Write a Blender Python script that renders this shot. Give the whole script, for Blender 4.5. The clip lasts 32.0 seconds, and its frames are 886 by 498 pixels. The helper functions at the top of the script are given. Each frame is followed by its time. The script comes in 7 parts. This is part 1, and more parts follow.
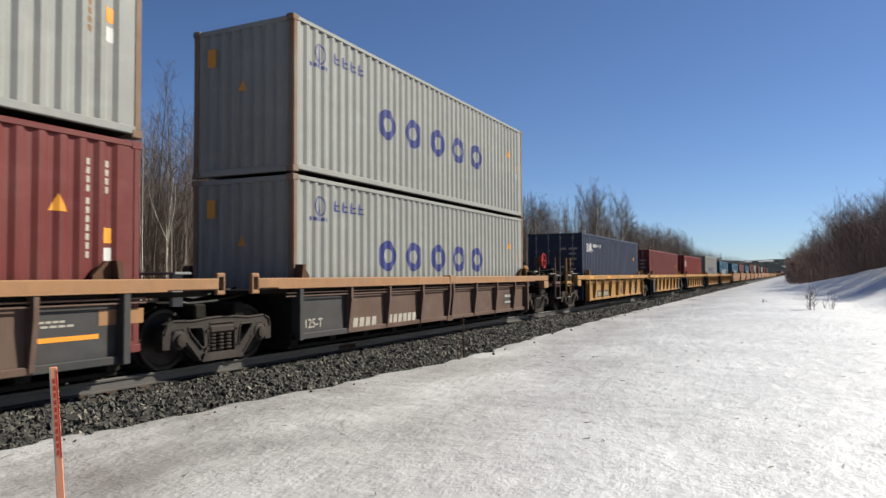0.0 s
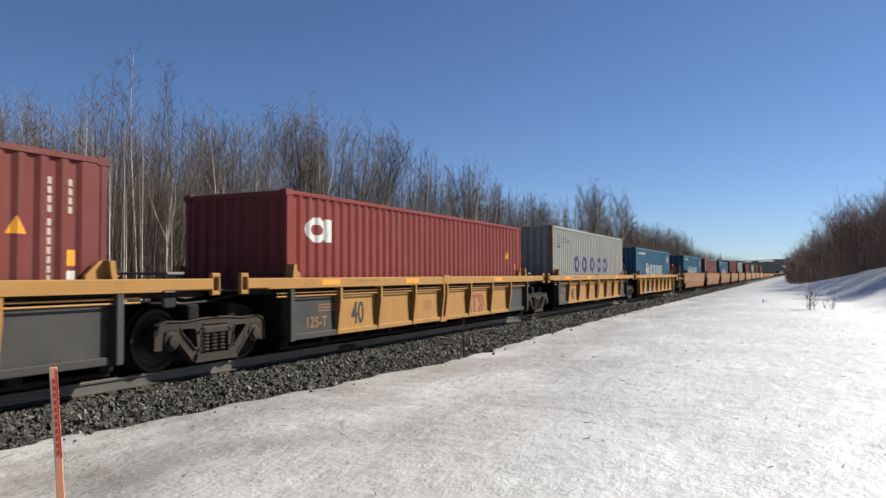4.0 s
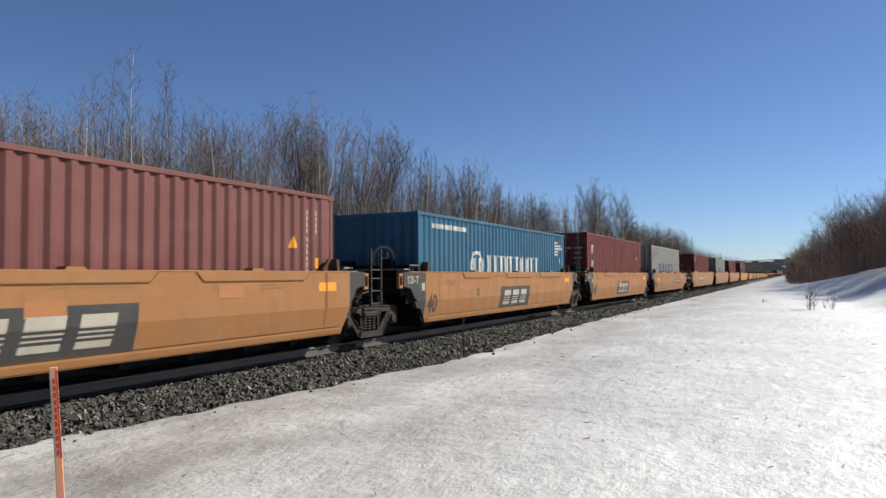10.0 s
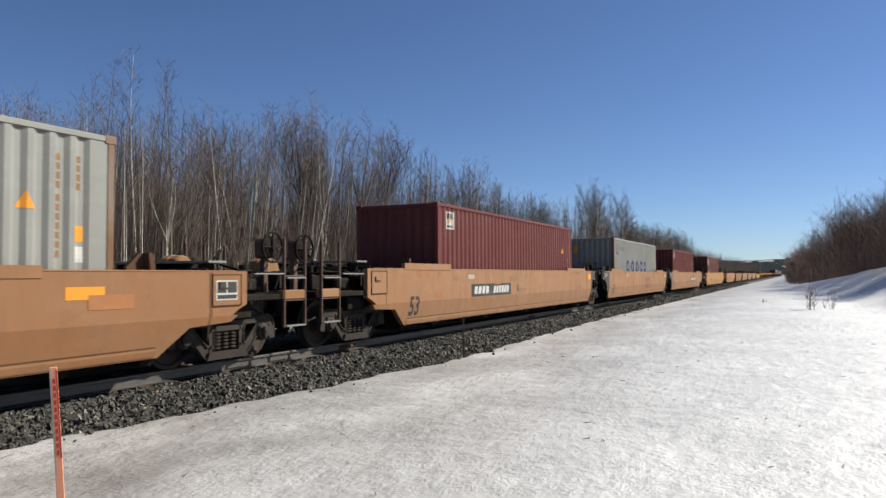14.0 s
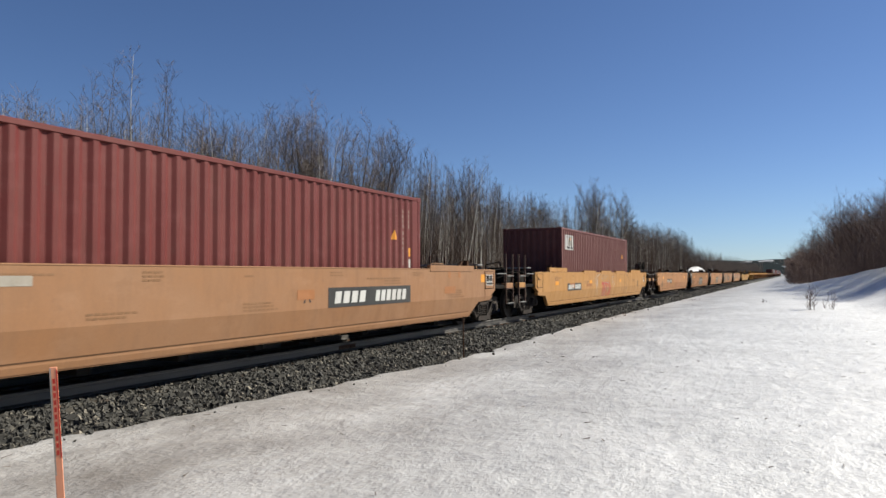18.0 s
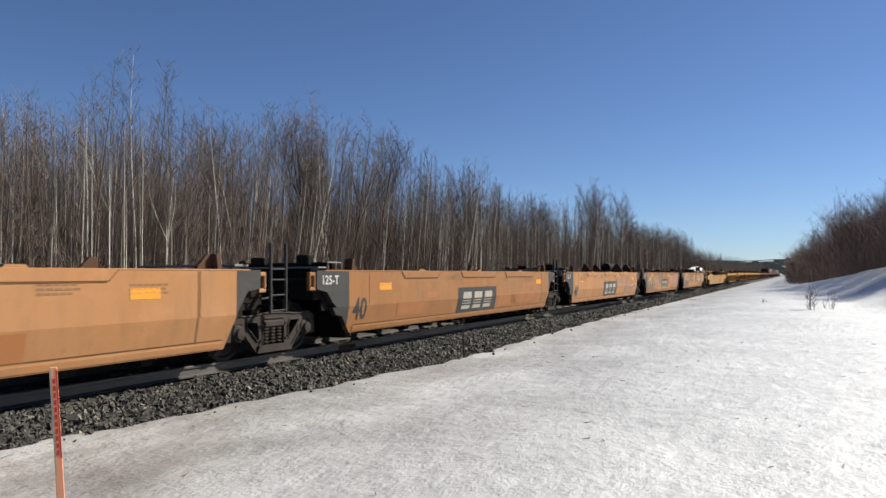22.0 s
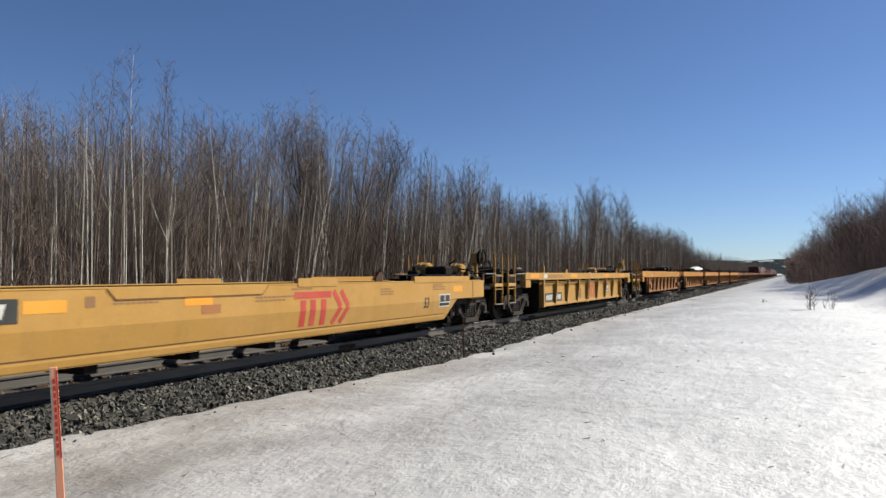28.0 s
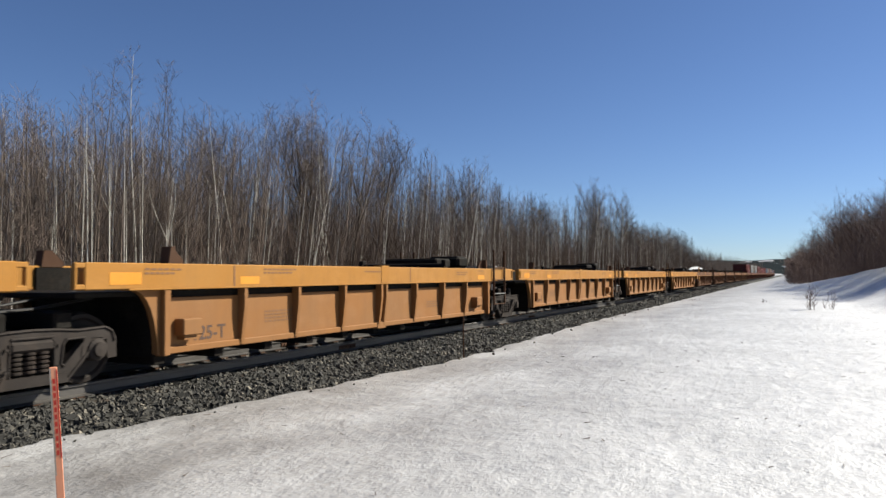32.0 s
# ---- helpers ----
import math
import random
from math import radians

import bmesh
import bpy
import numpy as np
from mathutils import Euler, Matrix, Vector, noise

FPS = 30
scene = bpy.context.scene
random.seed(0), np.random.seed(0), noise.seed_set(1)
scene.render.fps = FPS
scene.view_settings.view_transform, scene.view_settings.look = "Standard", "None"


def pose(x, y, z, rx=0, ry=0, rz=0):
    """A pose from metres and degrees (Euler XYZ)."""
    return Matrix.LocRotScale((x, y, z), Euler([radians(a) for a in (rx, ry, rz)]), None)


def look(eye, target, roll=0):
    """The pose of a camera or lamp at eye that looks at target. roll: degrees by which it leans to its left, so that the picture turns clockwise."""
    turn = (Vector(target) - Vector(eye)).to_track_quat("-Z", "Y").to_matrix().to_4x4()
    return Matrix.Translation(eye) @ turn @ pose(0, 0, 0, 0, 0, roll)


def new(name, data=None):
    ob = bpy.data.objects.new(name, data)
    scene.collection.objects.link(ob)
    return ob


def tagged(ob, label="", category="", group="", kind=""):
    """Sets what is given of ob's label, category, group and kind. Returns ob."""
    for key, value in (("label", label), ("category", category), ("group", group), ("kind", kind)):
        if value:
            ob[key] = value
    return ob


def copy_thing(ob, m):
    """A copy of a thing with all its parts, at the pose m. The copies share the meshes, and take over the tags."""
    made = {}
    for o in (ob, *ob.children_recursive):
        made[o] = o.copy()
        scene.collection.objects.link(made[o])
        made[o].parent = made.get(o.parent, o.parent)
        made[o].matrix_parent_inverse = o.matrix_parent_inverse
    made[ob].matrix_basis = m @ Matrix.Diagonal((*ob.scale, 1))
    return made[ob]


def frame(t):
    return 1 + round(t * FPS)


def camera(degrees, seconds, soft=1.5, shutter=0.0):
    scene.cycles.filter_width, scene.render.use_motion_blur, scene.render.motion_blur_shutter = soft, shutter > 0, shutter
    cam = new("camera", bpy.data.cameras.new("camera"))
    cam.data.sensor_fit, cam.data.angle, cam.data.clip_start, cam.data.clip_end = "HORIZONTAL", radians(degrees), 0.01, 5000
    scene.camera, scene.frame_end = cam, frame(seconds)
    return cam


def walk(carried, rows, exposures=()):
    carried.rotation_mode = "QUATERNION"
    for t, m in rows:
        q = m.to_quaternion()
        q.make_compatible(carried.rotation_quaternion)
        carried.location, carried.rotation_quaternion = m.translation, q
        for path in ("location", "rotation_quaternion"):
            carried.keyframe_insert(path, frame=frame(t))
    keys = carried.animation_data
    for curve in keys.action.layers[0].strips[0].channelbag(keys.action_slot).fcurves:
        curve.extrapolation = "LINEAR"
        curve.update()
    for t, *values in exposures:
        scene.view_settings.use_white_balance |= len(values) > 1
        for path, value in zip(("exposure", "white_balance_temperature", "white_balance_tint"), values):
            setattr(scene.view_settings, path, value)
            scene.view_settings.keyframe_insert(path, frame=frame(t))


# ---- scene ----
# one long container train passes a camera on a tripod beside a snow-lined railway
YAW, PITCH, EYE = radians(26.017), radians(2.118), Vector((9.2907, 0.0, 1.3956))
AIM = EYE + Vector((-math.sin(YAW) * math.cos(PITCH), math.cos(YAW) * math.cos(PITCH), math.sin(PITCH)))
cam = camera(63.4, 32.0, soft=1.5, shutter=0.08)
walk(cam, [(0.0, look(EYE, AIM, -0.318)), (32.0, look(EYE, AIM, -0.318))], [(0.0, 1.20), (1.0, 1.12), (2.0, 1.32), (2.6, 1.26), (4.6, 1.22), (5.5, 1.02), (6.2, 1.0), (7.1, 1.02), (8.0, 1.26), (10.0, 1.22), (13.0, 1.20), (15.5, 1.15), (16.4, 1.02), (17.2, 1.0), (18.0, 1.13), (19.0, 1.22), (20.0, 1.07), (21.0, 1.16), (22.0, 1.21), (23.0, 1.20), (28.0, 1.20), (32.0, 1.24)])


def run(t):
    """Metres that the train has gone by t seconds."""
    return 12.85 * t + 0.009 * t * t


# ---------------------------------------------------------------- light
SUN_AZ, SUN_EL = 46.0, 38.0
sunway = Vector((math.cos(radians(SUN_EL)) * math.sin(radians(SUN_AZ)), math.cos(radians(SUN_EL)) * math.cos(radians(SUN_AZ)), math.sin(radians(SUN_EL))))
world = bpy.data.worlds.new("sky")
scene.world = world
world.use_nodes = True
wn = world.node_tree.nodes
sky = wn.new("ShaderNodeTexSky")
sky.sky_type, sky.sun_disc = "NISHITA", False
sky.sun_elevation, sky.sun_rotation = radians(SUN_EL), radians(SUN_AZ)
sky.altitude, sky.air_density, sky.dust_density, sky.ozone_density = 500, 0.8, 0.2, 1.45
wn["Background"].inputs["Strength"].default_value = 0.0368
tint = wn.new("ShaderNodeMix")
tint.data_type, tint.blend_type = "RGBA", "MULTIPLY"
tint.inputs["Factor"].default_value, tint.inputs["B"].default_value = 1.0, (0.78, 0.93, 1.185, 1.0)
world.node_tree.links.new(sky.outputs["Color"], tint.inputs["A"])
world.node_tree.links.new(tint.outputs["Result"], wn["Background"].inputs["Color"])
sun = new("sun", bpy.data.lights.new("sun", "SUN"))
sun.data.energy, sun.data.angle, sun.data.color = 5.0, radians(0.53), (1.0, 0.95, 0.82)
sun.matrix_basis = look(sunway * 50, (0, 0, 0))


# ---------------------------------------------------------------- materials
def material(name, rough=0.6, metal=0.0):
    m = bpy.data.materials.new(name)
    m.use_nodes = True
    n = m.node_tree.nodes
    b = n["Principled BSDF"]
    b.inputs["Roughness"].default_value, b.inputs["Metallic"].default_value = rough, metal
    return m, n, m.node_tree.links, b


def noise_node(n, l, co, scale, detail=4.0, rough=0.6):
    t = n.new("ShaderNodeTexNoise")
    t.inputs["Scale"].default_value, t.inputs["Detail"].default_value, t.inputs["Roughness"].default_value = scale, detail, rough
    l.new(co, t.inputs["Vector"])
    return t.outputs["Fac"]


def ramp(n, l, fac, a, b):
    r = n.new("ShaderNodeMapRange")
    r.inputs["From Min"].default_value, r.inputs["From Max"].default_value = a, b
    l.new(fac, r.inputs["Value"])
    return r.outputs["Result"]


def mix(n, l, fac, a, b, kind="MIX"):
    x = n.new("ShaderNodeMix")
    x.data_type, x.blend_type = "RGBA", kind
    for sock, val in ((x.inputs["Factor"], fac), (x.inputs["A"], a), (x.inputs["B"], b)):
        if isinstance(val, bpy.types.NodeSocket):
            l.new(val, sock)
        else:
            sock.default_value = val if isinstance(val, float) else (*val, 1.0)
    return x.outputs["Result"]


def coords(n, l, stretch=(1, 1, 1), own=True):
    c, m = n.new("ShaderNodeTexCoord"), n.new("ShaderNodeMapping")
    m.inputs["Scale"].default_value = stretch
    l.new(c.outputs["Object"], m.inputs["Vector"])
    if own:  # each object gets its own place in the pattern
        info, add = n.new("ShaderNodeObjectInfo"), n.new("ShaderNodeVectorMath")
        mul = n.new("ShaderNodeMath")
        mul.operation, mul.inputs[1].default_value = "MULTIPLY", 37.0
        l.new(info.outputs["Random"], mul.inputs[0])
        l.new(m.outputs["Vector"], add.inputs[0])
        l.new(mul.outputs[0], add.inputs[1])
        return add.outputs["Vector"]
    return m.outputs["Vector"]


def bump(n, l, b, height, strength, dist):
    u = n.new("ShaderNodeBump")
    u.inputs["Strength"].default_value, u.inputs["Distance"].default_value = strength, dist
    l.new(height, u.inputs["Height"])
    l.new(u.outputs["Normal"], b.inputs["Normal"])


def paint(name, col, fade, dirt=(0.06, 0.045, 0.035), grime=0.5, rough=0.55, rust=0.0):
    """Weathered vehicle paint: sun-faded clouds, vertical dirt streaks, fine grain, rust spots."""
    m, n, l, b = material(name, rough)
    b.inputs["Specular IOR Level"].default_value = 0.16 if rough < 0.7 else 0.05
    co = coords(n, l)
    cloud = ramp(n, l, noise_node(n, l, co, 0.9, 5), 0.35, 0.7)
    base = mix(n, l, cloud, col, fade)
    streak = noise_node(n, l, coords(n, l, (1.7, 1.7, 0.45)), 1.6, 7, 0.72)
    k = n.new("ShaderNodeMath")
    k.operation, k.inputs[1].default_value = "MULTIPLY", grime
    l.new(ramp(n, l, streak, 0.48, 0.82), k.inputs[0])
    base = mix(n, l, k.outputs[0], base, dirt)
    fine = noise_node(n, l, co, 38.0, 3)
    base = mix(n, l, ramp(n, l, fine, 0.3, 3.2), base, dirt)
    scuff = ramp(n, l, noise_node(n, l, co, 3.1, 9, 0.78), 0.58, 0.74)
    base = mix(n, l, scuff, base, mix(n, l, 0.34, base, dirt))
    bleach = ramp(n, l, noise_node(n, l, coords(n, l, (1, 0.7, 1.5)), 1.7, 8, 0.7), 0.52, 0.74)
    base = mix(n, l, bleach, base, mix(n, l, 0.30, base, tuple(min(1.0, c * 1.25 + 0.025) for c in fade)))
    if rust:
        spots = ramp(n, l, noise_node(n, l, co, 5.5, 8, 0.75), 0.72 - rust, 0.80 - rust)
        base = mix(n, l, spots, base, (0.13, 0.055, 0.03))
    l.new(base, b.inputs["Base Color"])
    wear = n.new("ShaderNodeMapRange")
    wear.inputs["From Min"].default_value, wear.inputs["From Max"].default_value = 0.25, 0.75
    wear.inputs["To Min"].default_value, wear.inputs["To Max"].default_value = max(rough - 0.12, 0.2), min(rough + 0.15, 1.0)
    l.new(streak, wear.inputs["Value"])
    l.new(wear.outputs["Result"], b.inputs["Roughness"])
    bump(n, l, b, fine, 0.12, 0.004)
    return m


YELLOW = paint("yellow paint", (0.2137, 0.1064, 0.0265), (0.2223, 0.1190, 0.0386), grime=0.30, rough=0.5)
GOLDEN = paint("orange yellow paint", (0.262, 0.130, 0.037), (0.270, 0.142, 0.050), grime=0.26, rough=0.5)
CLEAN = paint("newer orange paint", (0.262, 0.122, 0.043), (0.268, 0.130, 0.050), grime=0.1, rough=0.5)
MINT = paint("pale mint spray", (0.200, 0.235, 0.185), (0.240, 0.260, 0.220), grime=0.2)
ROSE = paint("dusty rose spray", (0.195, 0.098, 0.058), (0.215, 0.115, 0.075), dirt=(0.24, 0.15, 0.10), grime=0.35)
FRESH = paint("clean yellow paint", (0.2553, 0.1406, 0.0319), (0.2705, 0.1535, 0.0433), grime=0.18, rough=0.42)
ORANGE = paint("faded orange paint", (0.1809, 0.0771, 0.0244), (0.1757, 0.0846, 0.0348), grime=0.32, rough=0.6, rust=0.0)
SANDY = paint("sun-bleached tan orange paint", (0.190, 0.094, 0.044), (0.188, 0.101, 0.054), grime=0.34, rough=0.6)
# dark brown for plate seams and for the painted shadow gap of flaps
SEAMSHADE = paint("dark seam and flap gap shade", (0.060, 0.032, 0.018), (0.085, 0.045, 0.024), grime=0.3, rough=0.8)
PEACH = paint("faded peach paint", (0.1610, 0.0730, 0.0305), (0.1650, 0.0830, 0.0400), grime=0.36, rough=0.6)
PATCH = paint("repaint patch", (0.205, 0.083, 0.030), (0.212, 0.090, 0.036), grime=0.1, rough=0.55)
BRIGHT = paint("reflector orange", (0.4625, 0.1798, 0.0162), (0.4625, 0.2066, 0.0275), grime=0.1, rough=0.45)
AMBER = paint("deep amber paint", (0.2555, 0.1130, 0.0175), (0.2635, 0.1251, 0.0269), grime=0.22, rough=0.5)
WORN = paint("sun-faded amber paint", (0.245, 0.113, 0.043), (0.232, 0.117, 0.054), grime=0.34, rough=0.6)
DULL = paint("dull brown oxide paint", (0.105, 0.052, 0.028), (0.092, 0.048, 0.030), grime=0.3, rough=0.7)
DUSTY = paint("dusty amber paint", (0.1950, 0.0861, 0.0256), (0.1761, 0.0874, 0.0349), dirt=(0.1215, 0.0648, 0.0324), grime=0.42, rough=0.65)
FARRED = paint("dark red brown oxide paint", (0.0689, 0.0275, 0.0194), (0.0851, 0.0365, 0.0243), grime=0.3, rough=0.7)
BROWN = paint("oxide brown paint", (0.062, 0.039, 0.031), (0.085, 0.058, 0.048), grime=0.3, rough=0.7, rust=0.02)
TAN = paint("worn tan chord paint", (0.1976, 0.1028, 0.0457), (0.1707, 0.0948, 0.0531), grime=0.45, rough=0.6, rust=0.04)
RUSTBROWN = paint("rusty brown orange paint", (0.1784, 0.0797, 0.0299), (0.1577, 0.0747, 0.0332), grime=0.4, rough=0.7, rust=0.05)
DARKGREY = paint("dark grey paint", (0.0194, 0.0203, 0.0219), (0.0300, 0.0300, 0.0308), grime=0.3, rough=0.6)
BLACK = paint("sooty black steel and shade fill", (0.0032, 0.0032, 0.0032), (0.0073, 0.0073, 0.0065), grime=0.3, rough=0.75)
IRON = paint("greasy grey cast steel", (0.0185, 0.0165, 0.0158), (0.0340, 0.0292, 0.0268), grime=0.5, rough=0.7, rust=0.03)
WHEEL = paint("rusty wheel steel", (0.0120, 0.0100, 0.0090), (0.0210, 0.0150, 0.0125), grime=0.4, rough=0.6)
RUST = paint("rusty brown steel", (0.0471, 0.0249, 0.0161), (0.0646, 0.0356, 0.0222), grime=0.5, rough=0.8)
GALV = paint("galvanised steel", (0.1304, 0.1304, 0.1304), (0.1553, 0.1553, 0.1553), grime=0.35, rough=0.45)
WHITE = paint("white lettering", (0.3702, 0.3702, 0.3605), (0.3240, 0.3240, 0.3143), grime=0.2, rough=0.6)
CREAM = paint("worn cream lettering", (0.2158, 0.1960, 0.1644), (0.2589, 0.2432, 0.2158), grime=0.3, rough=0.6)
INK = paint("black stencil", (0.0138, 0.0138, 0.0162), (0.0275, 0.0275, 0.0275), grime=0.1, rough=0.6)
STENCIL = paint("faint dark stencil", (0.1361, 0.0705, 0.0324), (0.1636, 0.0875, 0.0437), grime=0.1, rough=0.6)
PLATE = paint("black number panel", (0.0162, 0.0178, 0.0194), (0.0300, 0.0300, 0.0300), grime=0.15, rough=0.6)
REDMARK = paint("red mark paint", (0.2722, 0.0275, 0.0243), (0.2827, 0.0486, 0.0324), grime=0.15, rough=0.5)
MAROONMARK = paint("dull maroon mark", (0.1199, 0.0324, 0.0275), (0.1523, 0.0486, 0.0381), grime=0.15, rough=0.6)
BLUEMARK = paint("blue lettering", (0.0150, 0.0225, 0.1020), (0.0250, 0.0330, 0.1240), grime=0.12, rough=0.5)
SPRAY1 = paint("pale grey blue spray", (0.1944, 0.1944, 0.1782), (0.2430, 0.2349, 0.2147), grime=0.2)
SPRAY2 = paint("white spray", (0.2997, 0.2794, 0.2592), (0.3483, 0.3240, 0.2997), grime=0.1)
SPRAY3 = paint("dark brown grey spray", (0.078, 0.056, 0.040), (0.112, 0.082, 0.058), dirt=(0.20, 0.11, 0.05), grime=0.45)
SPRAY4 = paint("brown spray", (0.178, 0.083, 0.044), (0.200, 0.100, 0.060), dirt=(0.24, 0.13, 0.07), grime=0.4)
GREYBOX = paint("pale grey container paint", (0.1479, 0.1533, 0.1479), (0.1707, 0.1761, 0.1674), dirt=(0.1296, 0.0972, 0.0729), grime=0.32, rough=0.5)
GREYRUST = paint("rusty grey container edge", (0.1445, 0.1190, 0.0974), (0.1082, 0.0618, 0.0363), dirt=(0.1215, 0.0567, 0.0324), grime=0.7, rough=0.7, rust=0.08)
REDBOX = paint("brick red container paint", (0.0774, 0.0126, 0.0119), (0.0925, 0.0202, 0.0184), grime=0.22, rough=0.5)
BRIGHTRED = paint("red container paint", (0.1080, 0.0133, 0.0112), (0.1184, 0.0184, 0.0151), grime=0.18, rough=0.45)
MAROONBOX = paint("maroon container paint", (0.0806, 0.0242, 0.0232), (0.0937, 0.0343, 0.0313), grime=0.25, rough=0.55)
NAVYBOX = paint("navy container paint", (0.0108, 0.0178, 0.0373), (0.0183, 0.0249, 0.0465), grime=0.2, rough=0.45)
BLUEBOX = paint("sea blue container paint", (0.0081, 0.0551, 0.1062), (0.0168, 0.0726, 0.1251), grime=0.18, rough=0.45)
RUBBER = paint("black hose rubber", (0.0081, 0.0081, 0.0089), (0.0105, 0.0105, 0.0105), grime=0.1, rough=0.5)
GOLD = paint("gold wheel paint", (0.2827, 0.1798, 0.0543), (0.2997, 0.1960, 0.0761), grime=0.3, rough=0.35)
REDGLOSS = paint("glossy red paint", (0.2827, 0.0219, 0.0194), (0.2722, 0.0324, 0.0275), grime=0.15, rough=0.25)
LATH = paint("salmon painted lath", (0.520, 0.215, 0.130), (0.540, 0.270, 0.180), dirt=(0.4050, 0.2025, 0.1215), grime=0.2, rough=0.7)
LATHRED = paint("red lath ink", (0.3807, 0.0275, 0.0219), (0.3807, 0.0437, 0.0324), grime=0.1, rough=0.7)
SLEEPER = paint("creosoted wood", (0.0243, 0.0194, 0.0162), (0.0462, 0.0381, 0.0324), grime=0.4, rough=0.9)
BARKPALE = paint("pale poplar bark", (0.500, 0.480, 0.430), (0.380, 0.355, 0.310), dirt=(0.0810, 0.0648, 0.0527), grime=0.6, rough=0.9)
BARKGREY = paint("grey brown bark", (0.105, 0.086, 0.070), (0.072, 0.058, 0.047), dirt=(0.0486, 0.0405, 0.0324), grime=0.5, rough=0.95)
TWIG = paint("grey brown twig bark", (0.152, 0.123, 0.105), (0.104, 0.083, 0.070), grime=0.2, rough=0.95)
SHRUB = paint("red brown shrub bark", (0.165, 0.120, 0.105), (0.120, 0.087, 0.076), grime=0.2, rough=0.95)
BRUSH = paint("brown brush bark", (0.108, 0.080, 0.066), (0.077, 0.057, 0.047), grime=0.2, rough=0.95)


def snow_material():
    m, n, l, b = material("old crusted snow", 0.48)
    co = coords(n, l, own=False)
    long = coords(n, l, (1, 0.6, 1), own=False)
    # soot from the trains lies on the snow near the line and thins out across the field
    xyz = n.new("ShaderNodeSeparateXYZ")
    l.new(co, xyz.inputs[0])
    soot = ramp(n, l, xyz.outputs["X"], 11.5, 4.0)
    veil = n.new("ShaderNodeMath")
    veil.operation, veil.inputs[1].default_value, veil.inputs[2].default_value = "MULTIPLY_ADD", 0.66, 0.34
    l.new(ramp(n, l, noise_node(n, l, long, 0.55, 7, 0.68), 0.28, 0.70), veil.inputs[0])
    drift = n.new("ShaderNodeMath")
    drift.operation = "MULTIPLY"
    l.new(soot, drift.inputs[0])
    l.new(veil.outputs[0], drift.inputs[1])
    col = mix(n, l, drift.outputs[0], (0.49, 0.492, 0.505), (0.120, 0.113, 0.108))
    patch = ramp(n, l, noise_node(n, l, long, 2.3, 8, 0.72), 0.48, 0.72)
    col = mix(n, l, patch, col, mix(n, l, 0.42, col, (0.17, 0.17, 0.178)))
    grit = ramp(n, l, noise_node(n, l, co, 11.0, 6, 0.7), 0.52, 0.78)
    col = mix(n, l, grit, col, mix(n, l, 0.5, col, (0.16, 0.158, 0.16)))
    speck = ramp(n, l, noise_node(n, l, co, 22.0, 4, 0.6), 0.68, 0.73)
    col = mix(n, l, speck, col, mix(n, l, 0.75, col, (0.08, 0.07, 0.06)))
    l.new(col, b.inputs["Base Color"])
    h1 = noise_node(n, l, coords(n, l, (1, 0.75, 1), own=False), 5.5, 6, 0.62)
    h2 = noise_node(n, l, co, 19.0, 4, 0.62)
    add = n.new("ShaderNodeMath")
    add.operation = "MULTIPLY_ADD"
    add.inputs[1].default_value = 0.26
    l.new(h2, add.inputs[0])
    l.new(h1, add.inputs[2])
    bump(n, l, b, add.outputs[0], 0.62, 0.075)
    b.inputs["Specular IOR Level"].default_value = 0.6
    return m


def stone_material():
    m, n, l, b = material("crushed basalt", 0.85)
    geo = n.new("ShaderNodeNewGeometry")
    r = n.new("ShaderNodeValToRGB")
    r.color_ramp.elements[0].color, r.color_ramp.elements[1].color = (0.006, 0.0058, 0.0046, 1), (0.17, 0.150, 0.118, 1)
    e = r.color_ramp.elements.new(0.88)
    e.color = (0.036, 0.033, 0.026, 1)
    l.new(geo.outputs["Random Per Island"], r.inputs["Fac"])
    fine = noise_node(n, l, coords(n, l, own=False), 60, 3)
    l.new(mix(n, l, ramp(n, l, fine, 0.3, 1.1), r.outputs["Color"], (0.024, 0.0225, 0.0215)), b.inputs["Base Color"])
    bump(n, l, b, fine, 0.4, 0.006)
    return m


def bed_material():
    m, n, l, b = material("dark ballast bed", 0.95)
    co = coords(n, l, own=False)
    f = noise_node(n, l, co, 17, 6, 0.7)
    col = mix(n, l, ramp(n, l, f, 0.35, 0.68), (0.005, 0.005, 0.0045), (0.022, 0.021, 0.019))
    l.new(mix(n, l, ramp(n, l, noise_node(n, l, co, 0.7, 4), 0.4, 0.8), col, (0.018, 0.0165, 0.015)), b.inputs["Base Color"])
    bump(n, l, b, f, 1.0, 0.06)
    return m


def rail_material():
    m, n, l, b = material("rail steel", 0.55, 0.0)
    co = coords(n, l, (1, 0.2, 1), own=False)
    l.new(mix(n, l, ramp(n, l, noise_node(n, l, co, 6, 5), 0.35, 0.7), (0.020, 0.017, 0.015), (0.042, 0.037, 0.033)), b.inputs["Base Color"])
    return m


def hill_material():
    m, n, l, b = material("wooded hill with snow patches", 0.95)
    c, mp = n.new("ShaderNodeTexCoord"), n.new("ShaderNodeMapping")
    mp.inputs["Scale"].default_value = (1, 0.35, 2.0)
    l.new(c.outputs["Object"], mp.inputs["Vector"])
    patch = ramp(n, l, noise_node(n, l, mp.outputs["Vector"], 0.014, 4, 0.6), 0.66, 0.70)
    wood = mix(n, l, ramp(n, l, noise_node(n, l, mp.outputs["Vector"], 0.2, 5), 0.3, 0.7), (0.012, 0.016, 0.019), (0.024, 0.029, 0.031))
    l.new(mix(n, l, patch, wood, (0.34, 0.37, 0.42)), b.inputs["Base Color"])
    b.inputs["Specular IOR Level"].default_value = 0.0
    return m


